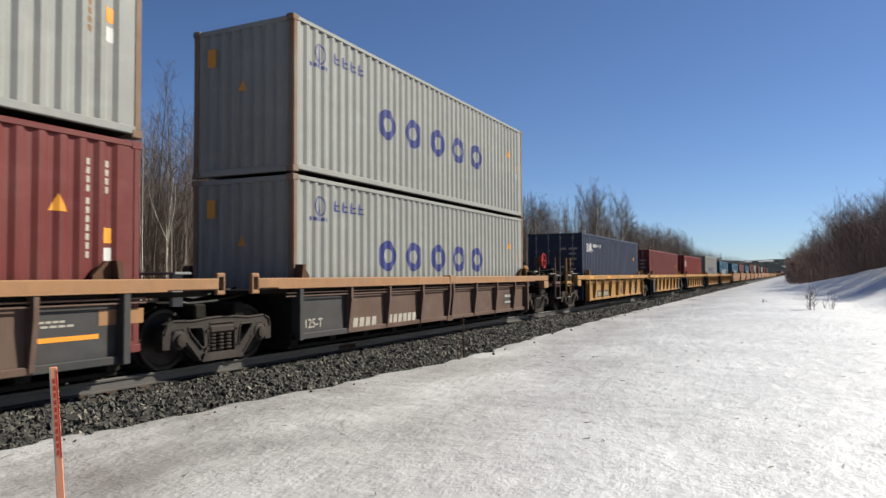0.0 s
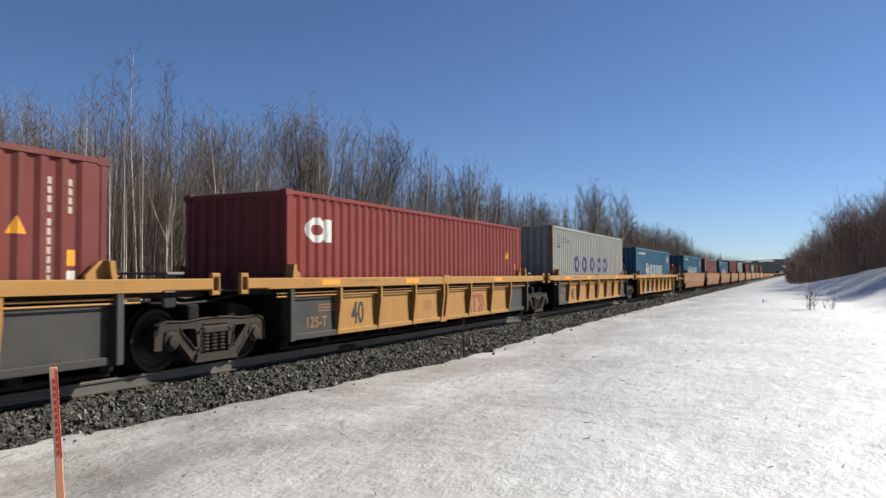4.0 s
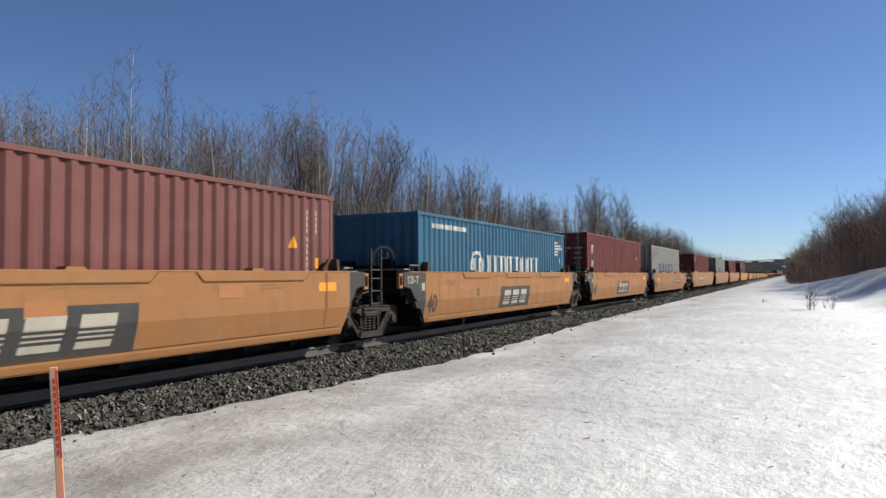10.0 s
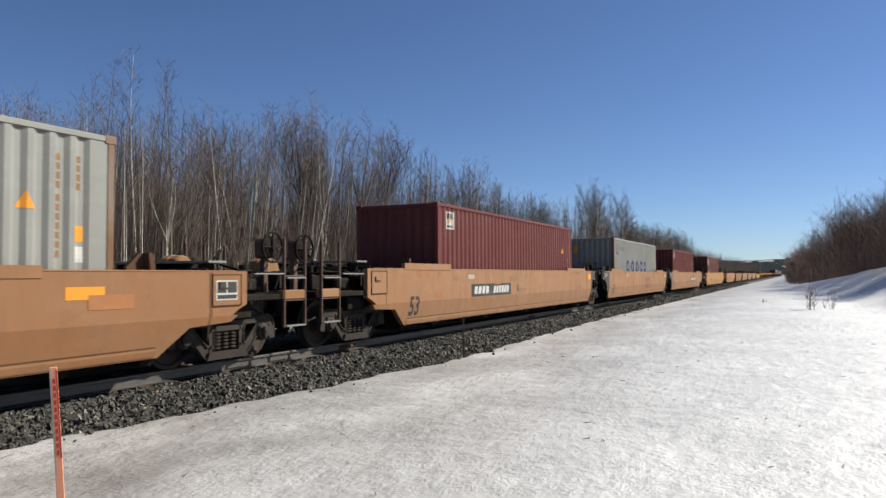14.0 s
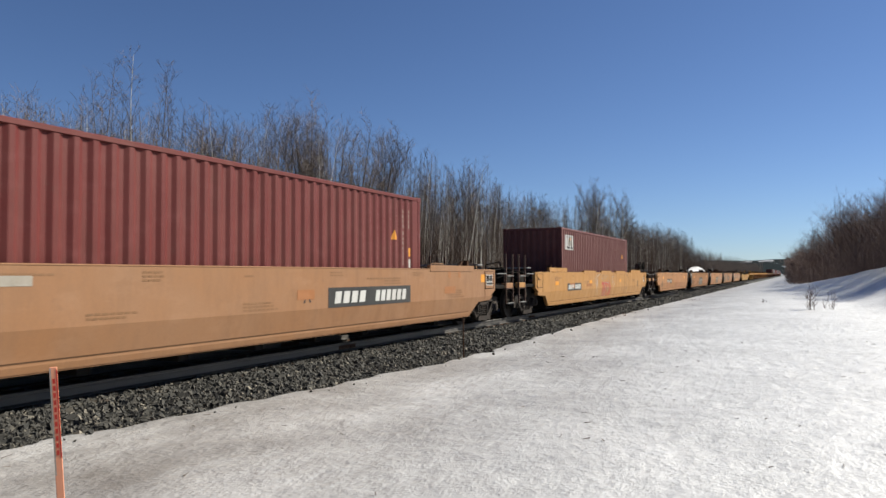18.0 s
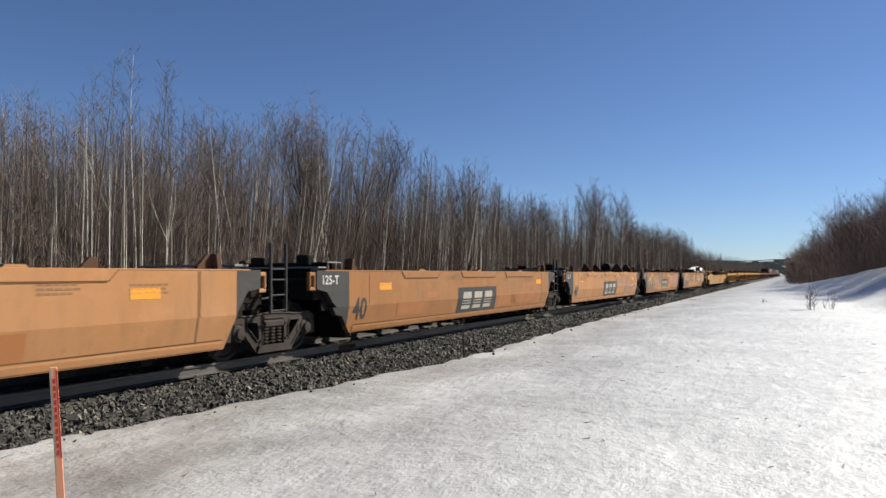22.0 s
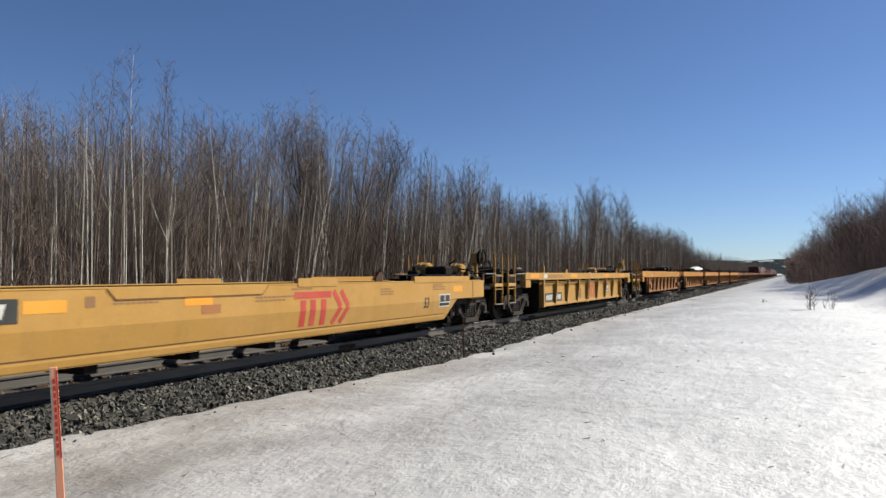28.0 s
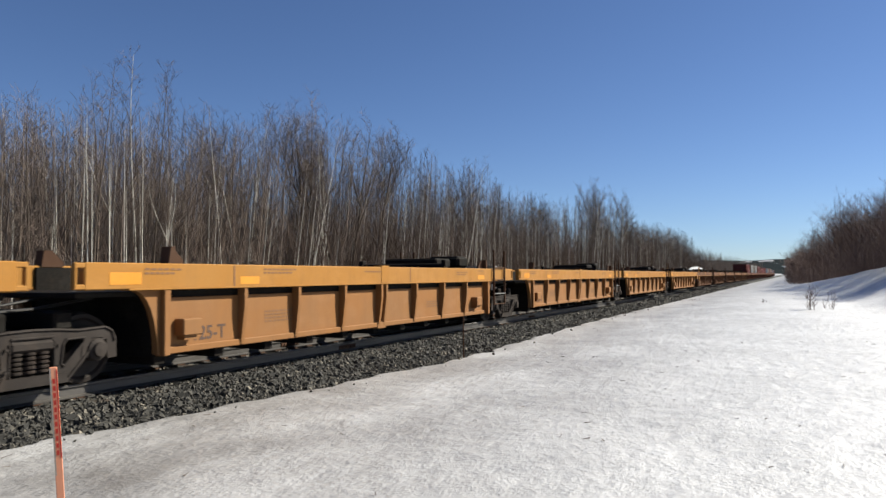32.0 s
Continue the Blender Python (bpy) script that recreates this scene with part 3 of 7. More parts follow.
def container(s, z, high, mat, edge, label, doors=False, group="shipping containers on the train"):
    """A 12.2 m box; its parts share meshes between boxes of one height."""
    c = thing("shipping_container", label, "container", group, at=pose(0, s, z))
    H = high
    ys = [0.06] + BREAKS + [LEN - 0.06]
    for sx in (1, -1):
        part("side_panel", shared(("side_panel", H, sx), lambda: corrugated(ys, groove, 0.15, H - 0.09, lambda y, d, zz: (sx * (HALF - d), y, zz))), mat, c)
        part("top_rail", shared(("top_rail", H, sx), lambda: Shape().box(sx * (HALF - 0.06), sx * HALF, 0.1, LEN - 0.1, H - 0.095, H - 0.012, 0.012)), mat, c)
        part("bottom_rail", shared(("bottom_rail", sx), lambda: Shape().box(sx * (HALF - 0.07), sx * HALF, 0.1, LEN - 0.1, 0.05, 0.16, 0.01)), mat, c)
        for ye in (0.0, LEN - 0.13):
            part("corner_post", shared(("corner_post", H, sx, ye), lambda: Shape().box(sx * (HALF - 0.13), sx * (HALF - 0.001), ye + 0.001, ye + 0.129, 0.1, H - 0.1, 0.02)), edge, c)
            for zz in (0.0, H - 0.118):
                part("corner_casting", shared(("corner_casting", H, sx, ye, zz), lambda: Shape().box(sx * (HALF - 0.162), sx * (HALF + 0.004), ye - 0.02 if ye == 0 else ye - 0.032, ye + 0.178 - 0.02 if ye == 0 else ye + 0.15, zz, zz + 0.118, 0.012)), edge, c)
    part("roof", shared(("roof", H), lambda: corrugated([0.1] + [0.2 + 0.105 * i for i in range(112)] + [LEN - 0.1], lambda y: 0.0 if int((y - 0.2) / 0.105 + 0.5) % 4 < 2 else 0.02, -1.16, 1.16, lambda y, d, u: (u, y, H - 0.03 - d))), mat, c)
    part("floor", shared("container_floor", lambda: Shape().box(-1.15, 1.15, 0.1, LEN - 0.1, 0.06, 0.17)), BLACK, c)
    us = [-1.09] + [-1.07 + 0.268 * i + d for i in range(8) for d in (0, 0.07, 0.136, 0.2)] + [1.09]
    if not doors:
        part("end_panel", shared(("end_panel", H), lambda: corrugated(us, end_groove, 0.13, H - 0.1, lambda u, d, zz: (u, d, zz))), mat, c)
    else:
        for k in (0, 1):
            x0 = -1.08 + 1.083 * k
            leaf = part("door", shared(("door", H, k), lambda: door_leaf(x0, x0 + 1.075, H)), mat, c)
            for r in (0.24, 0.80):
                part("lock_rod", shared(("lock_rod", H, k, r), lambda: lock_rod(x0 + r, H)), GALV, leaf)
    part("rear_panel", shared(("rear_panel", H), lambda: corrugated(us, end_groove, 0.13, H - 0.1, lambda u, d, zz: (u, LEN - d, zz))), mat, c)
    for ye in (0.02, LEN - 0.10):
        part("header", shared(("header", H, ye), lambda: Shape().box(-1.09, 1.09, ye, ye + 0.08, H - 0.12, H - 0.015, 0.01)), mat, c)
        part("end_sill", shared(("end_sill", ye), lambda: Shape().box(-1.09, 1.09, ye, ye + 0.08, 0.015, 0.15, 0.01)), mat, c)
    return c


def door_leaf(x0, x1, H):
    s = Shape().box(x0, x1, 0.045, 0.085, 0.15, H - 0.12, 0.008)
    for i in range(5):
        z = 0.32 + i * (H - 0.75) / 4
        s.box(x0 + 0.05, x1 - 0.05, 0.03, 0.05, z, z + 0.2, 0.012)
    return s


def lock_rod(x, H):
    s = Shape().rod((x, 0.012, 0.10), (x, 0.012, H - 0.06), 0.018, 8)
    for z in (0.2, 0.75, H - 0.8, H - 0.25):
        s.box(x - 0.05, x + 0.05, 0.0, 0.045, z, z + 0.06, 0.006)
    s.box(x - 0.02, x + 0.34, -0.012, 0.008, 1.12, 1.16, 0.006)
    return s


def code_bars(c, mat, H, seed, y=11.35, z1=None):
    """The box's unread code column, its hazard triangle and small plates."""
    r = random.Random(seed)
    polys, z = [], (z1 or H - 0.42)
    for col, n in ((y, 11), (y + 0.28, 4)):
        for i in range(n):
            zz = z - i * 0.115 - (0.05 if i > 3 else 0)
            polys.append(rect(col, col + 0.07, zz, zz + 0.085))
    part("code_marks", BOXSIDE.mark(polys), mat, c)
    part("hazard_mark", BOXSIDE.mark([[(y - 0.50, H - 1.05), (y - 0.26, H - 1.05), (y - 0.38, H - 0.83)]]), BRIGHT, c)
    part("plate_mark", BOXSIDE.mark([rect(y + 0.26, y + 0.40, H - 1.42, H - 1.22)]), BRIGHT, c)
    part("plate_mark", BOXSIDE.mark([rect(y + 0.26, y + 0.40, H - 1.68, H - 1.48)]), WHITE, c)


def grey_box(s, z, seed, high=2.896):
    c = container(s, z, high, GREYBOX, GREYRUST, "pale grey corrugated container with five blue rings and rusty corner posts")
    d = high - 2.896
    for yc, half in ((3.38, 0.37), (4.62, 0.38), (5.92, 0.38), (7.17, 0.39), (8.37, 0.40)):
        part("ring_mark", BOXSIDE.mark(oval(yc, 1.47 + d, half, 0.345, 0.185, 20)), BLUEMARK, c)
    part("emblem", BOXSIDE.mark(oval(0.84, 2.36 + d, 0.17, 0.2, 0.025) + [[(0.80, 2.2 + d), (0.88, 2.2 + d), (0.84, 2.58 + d)]] + bars(0.52, 1.14, 2.08 + d, 2.15 + d, 5, None)), BLUEMARK, c)
    glyphs = []
    for i in range(4):
        y = 1.28 + i * 0.29
        glyphs += [rect(y, y + 0.22, 2.30 + d, 2.33 + d), rect(y + 0.02, y + 0.21, 2.40 + d, 2.43 + d), rect(y + 0.09, y + 0.13, 2.29 + d, 2.52 + d), rect(y, y + 0.03, 2.33 + d, 2.48 + d)]
    part("glyph_bars", BOXSIDE.mark(glyphs), BLUEMARK, c)
    code_bars(c, INK if seed % 2 else STENCIL, high, seed)
    part("end_plate", Shape().box(-0.86, -0.66, 0.014, 0.018, high - 0.75, high - 0.4), BRIGHT, c)
    part("end_hazard", Shape().prism([(-0.1, 1.6), (0.1, 1.6), (0.02, 1.8)], 0.014, 0.018, "y"), BRIGHT, c)
    return c


def blue_box(s, z, seed):
    H = 2.591
    c = container(s, z, H, BLUEBOX, BLUEBOX, "sea blue corrugated container with a white ring emblem and white blocks")
    ring = oval(3.60, 1.30, 0.46, 0.43, 0.10, 26) + [rect(3.38, 3.48, 0.98, 1.52), rect(3.72, 3.82, 0.98, 1.52)]
    part("ring_emblem", BOXSIDE.mark(ring), WHITE, c)
    for a, b, two in ((4.36, 5.12, 1), (5.40, 6.02, 1), (6.22, 7.02, 1), (7.22, 7.50, 0), (7.74, 8.04, 0), (8.20, 8.98, 1)):
        cols = [(a, a + 0.24), (b - 0.24, b)] if two else [(a + 0.02, b - 0.02)]
        for p, q in cols:
            part("white_block", BOXSIDE.mark([rect(p, q, 1.0, 1.62), rect(p - 0.04, q + 0.04, 1.0, 1.06), rect(p - 0.04, q + 0.04, 1.56, 1.62)]), WHITE, c)
    part("address_bars", BOXSIDE.mark(bars(0.80, 2.92, 2.22, 2.34, 12, None, 0.8)), WHITE, c)
    tall = [rect(10.98, 11.42, 2.20, 2.27), rect(10.98, 11.8, 2.09, 2.16), rect(10.98, 11.92, 1.98, 2.05), rect(10.98, 11.5, 1.87, 1.94), rect(10.98, 11.38, 1.76, 1.83), rect(11.55, 11.72, 1.5, 1.66)]
    part("code_marks", BOXSIDE.mark(tall), WHITE, c)
    part("end_emblem", end_marks(oval(0.25, 1.45, 0.33, 0.33, 0.07) + [rect(0.10, 0.17, 1.28, 1.62), rect(0.33, 0.40, 1.28, 1.62), rect(0.17, 0.33, 1.42, 1.48)]), SPRAY1, c)
    return c


def end_marks(polys, y=-0.0):
    s = Shape()
    for p in polys:
        s.add([(a, y + 0.012, b) for a, b in p], [tuple(range(len(p)))[::-1]])
    return s


def door_marks(c, H):
    polys = []
    for i, w in enumerate((0.36, 0.30, 0.34, 0.22, 0.30)):
        polys.append(rect(0.62, 0.62 + w, H - 0.72 - i * 0.22, H - 0.64 - i * 0.22))
    polys += [rect(0.24, 0.5, H - 0.72, H - 0.64), rect(0.24, 0.44, H - 1.5, H - 1.42)]
    part("door_marks", end_marks(polys, 0.012), CREAM, c)


def plain_box(s, z, high, mat, label, seed, doors, marks=()):
    c = container(s, z, high, mat, mat, label, doors)
    code_bars(c, CREAM, high, seed)
    if doors:
        door_marks(c, high)
    for name, polys, m in marks:
        part(name, BOXSIDE.mark(polys), m, c)
    return c


RIDERS = []  # (thing, its place along the train)


def load(c, s):
    RIDERS.append((c, s))
    return c


FLOOR = 0.37
load(plain_box(-5.15, FLOOR, 2.896, REDBOX, "brick red corrugated container under a grey one", 1, False), -5.15)
load(grey_box(-5.15, FLOOR + 2.935, 2), -5.15)
load(grey_box(10.40, FLOOR, 3), 10.40)
load(grey_box(10.40, FLOOR + 2.935, 4), 10.40)
horse = oval(1.02, 2.27, 0.27, 0.19, 0.07) + oval(1.02, 2.27, 0.12, 0.09, 0.05) + [[(1.25, 2.1), (1.5, 2.12), (1.62, 2.42), (1.4, 2.55), (1.28, 2.35)]] + stroke([(1.5, 2.2), (1.72, 2.25), (1.84, 2.12)], 0.05) + stroke([(1.5, 2.15), (1.68, 2.02)], 0.05) + bars(1.95, 3.4, 2.32, 2.46, 6, None, 0.7)
load(plain_box(30.08, 0.31, 2.896, NAVYBOX, "navy blue corrugated container with a white swirl emblem", 5, True, [("swirl_emblem", horse, WHITE)]), 30.08)
load(plain_box(45.92, FLOOR, 2.591, REDBOX, "brick red corrugated container with locking-bar doors", 6, True), 45.92)
load(plain_box(61.80, FLOOR, 2.591, BRIGHTRED, "bright red corrugated container with a small white emblem", 7, False, [("emblem", oval(0.95, 1.9, 0.36, 0.24, 0.14) + [rect(1.2, 1.45, 1.68, 2.12)], WHITE)]), 61.80)
load(grey_box(77.48, FLOOR, 8), 77.48)
load(blue_box(93.33, FLOOR, 9), 93.33)
load(blue_box(113.12, FLOOR, 10), 113.12)
load(plain_box(128.85, FLOOR, 2.591, MAROONBOX, "faded maroon container with a column of white bars", 11, False, [("mark_bars", [rect(0.56, 0.76, 2.30, 2.42), rect(0.56, 0.70, 2.02, 2.22), rect(0.56, 0.76, 1.72, 1.92), rect(0.60, 0.74, 1.40, 1.62)], WHITE)]), 128.85)
part("end_bars", end_marks([rect(-0.95 + 0.22 * k, -0.80 + 0.22 * k, 1.86, 2.06 + 0.06 * (k == 0)) for k in range(3)] + [rect(0.55, 0.58, 0.4, 2.3)]), CREAM, RIDERS[-1][0])
load(blue_box(144.57, FLOOR, 12), 144.57)
load(plain_box(160.30, FLOOR, 2.896, REDBOX, "brick red container with two slanted white panels", 13, True, [("white_panels", [rect(0.80, 1.12, 1.99, 2.36, 0.09), rect(0.76, 1.10, 1.26, 1.66, 0.1)], WHITE), ("panel_bars", [rect(0.93, 1.0, 2.03, 2.32, 0.09), rect(0.9, 0.97, 1.3, 1.6, 0.1)], REDBOX)]), 160.30)
load(grey_box(176.09, FLOOR, 14), 176.09)
flag = [("emblem_panel", [rect(0.58, 1.0, 2.24, 2.70)], WHITE), ("emblem_bars", [rect(0.62, 0.94, 2.5, 2.66), rect(0.62, 0.94, 2.28, 2.34)], INK), ("emblem_flash", [[(0.64, 2.38), (0.94, 2.5), (0.94, 2.6), (0.64, 2.46)]], BRIGHT)]
load(plain_box(197.90, FLOOR, 2.896, REDBOX, "brick red high container with a small black and yellow emblem", 15, False, flag), 197.90)
load(grey_box(217.80, FLOOR, 16), 217.80)
load(plain_box(237.32, FLOOR, 2.896, REDBOX, "brick red high container with a small black and yellow emblem", 17, False, flag), 237.32)
load(plain_box(261.28, FLOOR, 2.896, MAROONBOX, "dull maroon high container with a white square emblem", 18, False, [("emblem_panel", [rect(0.60, 1.75, 2.03, 2.62)], WHITE), ("emblem_bars", [rect(0.68, 1.65, 2.50, 2.57), rect(0.95, 1.5, 2.2, 2.45)], CREAM), ("emblem_flash", [rect(1.1, 1.35, 2.42, 2.5)], BRIGHT), ("emblem_letters", bars(0.72, 1.62, 2.08, 2.16, 5, None), INK)]), 261.28)


# ---------------------------------------------------------------- well cars
def mirror(s, L):
    """A shape drawn from the front end, turned round for the rear end."""
    out = Shape()
    out.v, out.f = [(x, L - y, z) for x, y, z in s.v], [f[::-1] for f in s.f]
    return out


WHEELSETS, TRUCKS = [], []


def side_frame(sx):
    """Cast frame: an arched top member, sloping legs, jaws round the bearings, and the spring seat."""
    s, a, b = Shape(), sx * 0.99, sx * 1.12
    top = [(-1.16, 0.60), (-1.12, 0.70), (-1.0, 0.755), (-0.8, 0.75), (-0.62, 0.735), (-0.4, 0.76), (0, 0.775), (0.4, 0.76), (0.62, 0.735), (0.8, 0.75), (1.0, 0.755), (1.12, 0.70), (1.16, 0.60)]
    low = [(-1.14, 0.55), (-0.95, 0.615), (-0.70, 0.62), (-0.5, 0.615), (-0.3, 0.64), (0, 0.65), (0.3, 0.64), (0.5, 0.615), (0.70, 0.62), (0.95, 0.615), (1.14, 0.55)]
    for (p, q), (u, v) in zip(zip(top[1:-1], top[2:-1]), zip(low, low[1:])):
        s.prism([u, v, q, p], a, b)
    for k in (-1, 1):
        s.prism([(k * 1.02, 0.62), (k * 0.76, 0.64), (k * 0.32, 0.23), (k * 0.47, 0.11)], a + sx * 0.01, b - sx * 0.01)
        s.prism([(k * 1.19, 0.34), (k * 1.05, 0.33), (k * 1.03, 0.60), (k * 1.12, 0.70), (k * 1.18, 0.60)], a, b)
        s.prism([(k * 0.76, 0.36), (k * 0.66, 0.40), (k * 0.70, 0.64), (k * 0.80, 0.64)], a, b)
        s.prism([(k * 0.36, 0.20), (k * 0.27, 0.20), (k * 0.27, 0.66), (k * 0.43, 0.66)], a, b)
        s.lathe((sx * 1.0, k * 0.89, 0.46), [(0, 0.15), (sx * 0.10, 0.155), (sx * 0.14, 0.14), (sx * 0.16, 0.10), (sx * 0.20, 0.09), (sx * 0.21, 0.001)], "x", 16)
        s.rod((sx * 1.1, k * 0.33, 0.30), (sx * 1.15, k * 0.33, 0.30), 0.022, 6).rod((sx * 1.1, k * 0.33, 0.56), (sx * 1.15, k * 0.33, 0.56), 0.022, 6)
    # raised cast flanges round the windows and along the top and the tension legs
    e = b + sx * 0.004
    for k in (-1, 1):
        s.path([(e, k * 0.44, 0.625), (e, k * 0.71, 0.632), (e, k * 0.68, 0.56), (e, k * 0.42, 0.30), (e, k * 0.375, 0.33), (e, k * 0.40, 0.56), (e, k * 0.44, 0.625)], 0.017, 6)
        s.path([(e, k * 1.15, 0.56), (e, k * 1.11, 0.69), (e, k * 1.0, 0.745), (e, k * 0.62, 0.728), (e, k * 0.3, 0.755), (e, 0, 0.765)], 0.019, 6)
        s.path([(e, k * 1.0, 0.60), (e, k * 0.86, 0.55), (e, k * 0.47, 0.13), (e, k * 0.30, 0.105)], 0.018, 6)
        s.path([(e, k * 0.285, 0.21), (e, k * 0.285, 0.62)], 0.014, 6)
    s.box(a, b + sx * 0.02, -0.27, 0.27, 0.66, 0.69, 0.008)
    return s.prism([(-0.46, 0.10), (0.46, 0.10), (0.40, 0.22), (-0.40, 0.22)], a - sx * 0.05, b + sx * 0.05).box(a, b + sx * 0.03, -0.28, 0.28, 0.51, 0.64, 0.03)


def spring(sx, y):
    s = Shape()
    for i in range(5):
        s.lathe((sx * 1.06, y, 0.245 + i * 0.055), [(0, 0.055), (0.012, 0.078), (0.034, 0.078), (0.046, 0.055)], "z", 10)
    return s


def wheelset():
    prof = [(0.001, -0.66), (0.10, -0.66)]
    s = Shape().rod((-1.1, 0, 0), (1.1, 0, 0), 0.085, 12)
    for sx in (1, -1):
        s.lathe((0, 0, 0), [(sx * 0.66, 0.10), (sx * 0.68, 0.36), (sx * 0.683, 0.478), (sx * 0.705, 0.485), (sx * 0.722, 0.462), (sx * 0.82, 0.455), (sx * 0.825, 0.40), (sx * 0.795, 0.37), (sx * 0.775, 0.20), (sx * 0.82, 0.15), (sx * 0.83, 0.09)], "x", 32)
    return s


def truck(car, y):
    """A two-axle truck under a car, turned wheels and all; every one but the first is a copy."""
    if not TRUCKS:
        t = part("truck", Shape().box(-1.02, 1.02, -0.2, 0.2, 0.42, 0.66, 0.04).box(-0.35, 0.35, -0.25, 0.25, 0.64, 0.72, 0.02), BLACK, car, "grey cast truck with two axles", pose(0, y, 0))
        for sx in (1, -1):
            part("side_frame", side_frame(sx), IRON, t)
            for y0 in (-0.17, 0.0, 0.17):
                part("spring", spring(sx, y0), WHEEL, t)
        for k in (-1, 1):
            w = part("wheelset", wheelset(), WHEEL, t, at=pose(0, k * 0.89, 0.46), smooth=False)
            WHEELSETS.append((w, k))
        for k in (-1, 1):
            part("brake_beam", Shape().box(-0.8, 0.8, k * 0.30 - 0.04, k * 0.30 + 0.04, 0.36, 0.44, 0.01).box(-0.80, -0.70, k * 0.30, k * 0.42, 0.30, 0.52, 0.01).box(0.70, 0.80, k * 0.30, k * 0.42, 0.30, 0.52, 0.01), BLACK, t)
        TRUCKS.append(t)
        return t
    t = copy_thing(TRUCKS[0], pose(0, y, 0))
    t.parent = car
    TRUCKS.append(t)
    return t


def ladder_shape(y0, y1, z0, z1, x, rungs):
    s = Shape()
    for y in (y0, y1):
        s.box(x - 0.028, x + 0.028, y - 0.019, y + 0.019, z0, z1, 0.006)
    for z in rungs:
        s.rod((x, min(y0, y1), z), (x, max(y0, y1), z), 0.014, 6)
    return s


def coupler_end(car, L, rear, col, zt, brake=None, tall=2.05, dark=BLACK, rail=None):
    """The end of a car that couples on: draft sill, platform, steps, rods and brake gear."""
    rail = rail or col

    def place(s):
        return mirror(s, L) if rear else s

    part("draft_sill", place(Shape().box(-0.34, 0.34, -1.42, 2.2, 0.62, 1.02, 0.02).box(-1.25, 1.25, -0.35, 0.35, 0.70, 0.98, 0.03)), dark, car)
    cp = part("coupler", place(Shape().box(-0.11, 0.11, -1.72, -1.40, 0.76, 0.92, 0.02).prism([(-0.16, -1.70), (0.17, -1.70), (0.22, -1.82), (0.14, -1.95), (0.04, -1.88), (-0.10, -1.96), (-0.20, -1.84)], 0.68, 1.0, "z")), WHEEL, car)
    part("uncoupling_lever", place(Shape().path([(1.42, -1.5, 0.98), (0.5, -1.52, 0.95), (0.15, -1.6, 1.05)], 0.014)), IRON, cp)
    part("end_platform", place(Shape().box(-1.25, 1.25, -1.45, 0.1, 1.06, 1.11, 0.008)), dark, car)
    for sx in (1, -1):
        if rail is BROWN and zt > 1.4:
            part("side_step_sill", place(Shape().box(sx * 1.32, sx * 1.46, -1.5, -0.88, 1.0, 1.16, 0.012)), col, car)
            part("step_arm", place(Shape().box(sx * 1.30, sx * 1.42, -0.9, 0.3, 1.0, 1.10, 0.012)), dark, car)
        else:
            part("side_step_sill", place(Shape().box(sx * 1.28, sx * 1.47, -1.5, -0.86, 1.05, 1.15, 0.012)), rail, car)
            part("step_arm", place(Shape().box(sx * 1.20, sx * 1.36, -0.9, 0.3, 0.98, 1.08, 0.012)), dark, car)
        part("ladder", place(ladder_shape(-1.50, -0.92, 0.52, tall, sx * 1.44, (0.54, 0.98, 1.40))), rail, car)
        part("grab_iron", place(Shape().path([(sx * 1.42, -0.85, 1.2), (sx * 1.42, -0.85, 1.44), (sx * 1.42, -0.1, 1.44), (sx * 1.42, -0.1, 1.2)], 0.013)), rail, car)
    part("crossover_board", place(Shape().box(-1.15, 1.15, 0.15, 0.55, zt + 0.13, zt + 0.17, 0.006)), GALV, car)
    part("board_bracket", place(Shape().box(-0.95, -0.88, 0.2, 0.5, zt - 0.25, zt + 0.13).box(0.88, 0.95, 0.2, 0.5, zt - 0.25, zt + 0.13).box(-0.04, 0.04, 0.2, 0.5, 1.1, zt + 0.13)), dark, car)
    # sloped sheet, with a black box added to darken the open end
    part("end_sheet", place(Shape().box(-0.6, 0.6, 0.7, 1.55, 0.66, zt - 0.10, 0.02).prism([(0.0, 0.98), (0.7, 0.98), (0.7, zt - 0.02), (0.45, zt - 0.02)], -1.0, 1.0)), dark, car)
    part("air_drum", place(Shape().lathe((-0.95, -0.55, 1.55), [(0, 0.001), (0, 0.20), (0.06, 0.235), (0.18, 0.235), (0.19, 0.245), (0.23, 0.245), (0.24, 0.235), (0.42, 0.235), (0.48, 0.20), (0.48, 0.001)], "x", 16).box(-0.9, -0.5, -0.7, -0.4, 1.1, 1.34, 0.02)), TAN if rail is BROWN else col, car, "tan painted air drum")
    for pts, w in (([(0.2, -1.3, 1.15), (0.2, -1.1, 1.55), (0.5, -0.4, 1.60), (1.1, -0.2, 1.5), (1.2, 0.4, 1.3)], 0.02), ([(0.0, -0.9, 1.1), (0.05, -0.8, 1.75), (0.4, -0.5, 1.85), (0.4, 0.1, 1.2)], 0.022)):
        part("air_pipe", place(Shape().path(pts, w)), dark, car)
    part("valve_box", place(Shape().box(0.7, 1.15, -0.6, -0.1, 1.11, 1.36, 0.04)), dark, car)
    part("slack_adjuster", place(Shape().box(-0.2, 0.45, -0.15, 0.35, 1.11, 1.66, 0.05)), dark, car)
    for y0, y1, z0 in ((-1.47, -0.95, 1.36), (-1.47, -0.95, 0.53), (-0.86, -0.12, 1.43)):
        part("step_tread", place(Shape().box(1.40, 1.50, y0, y1, z0, z0 + 0.024)), GALV, car)
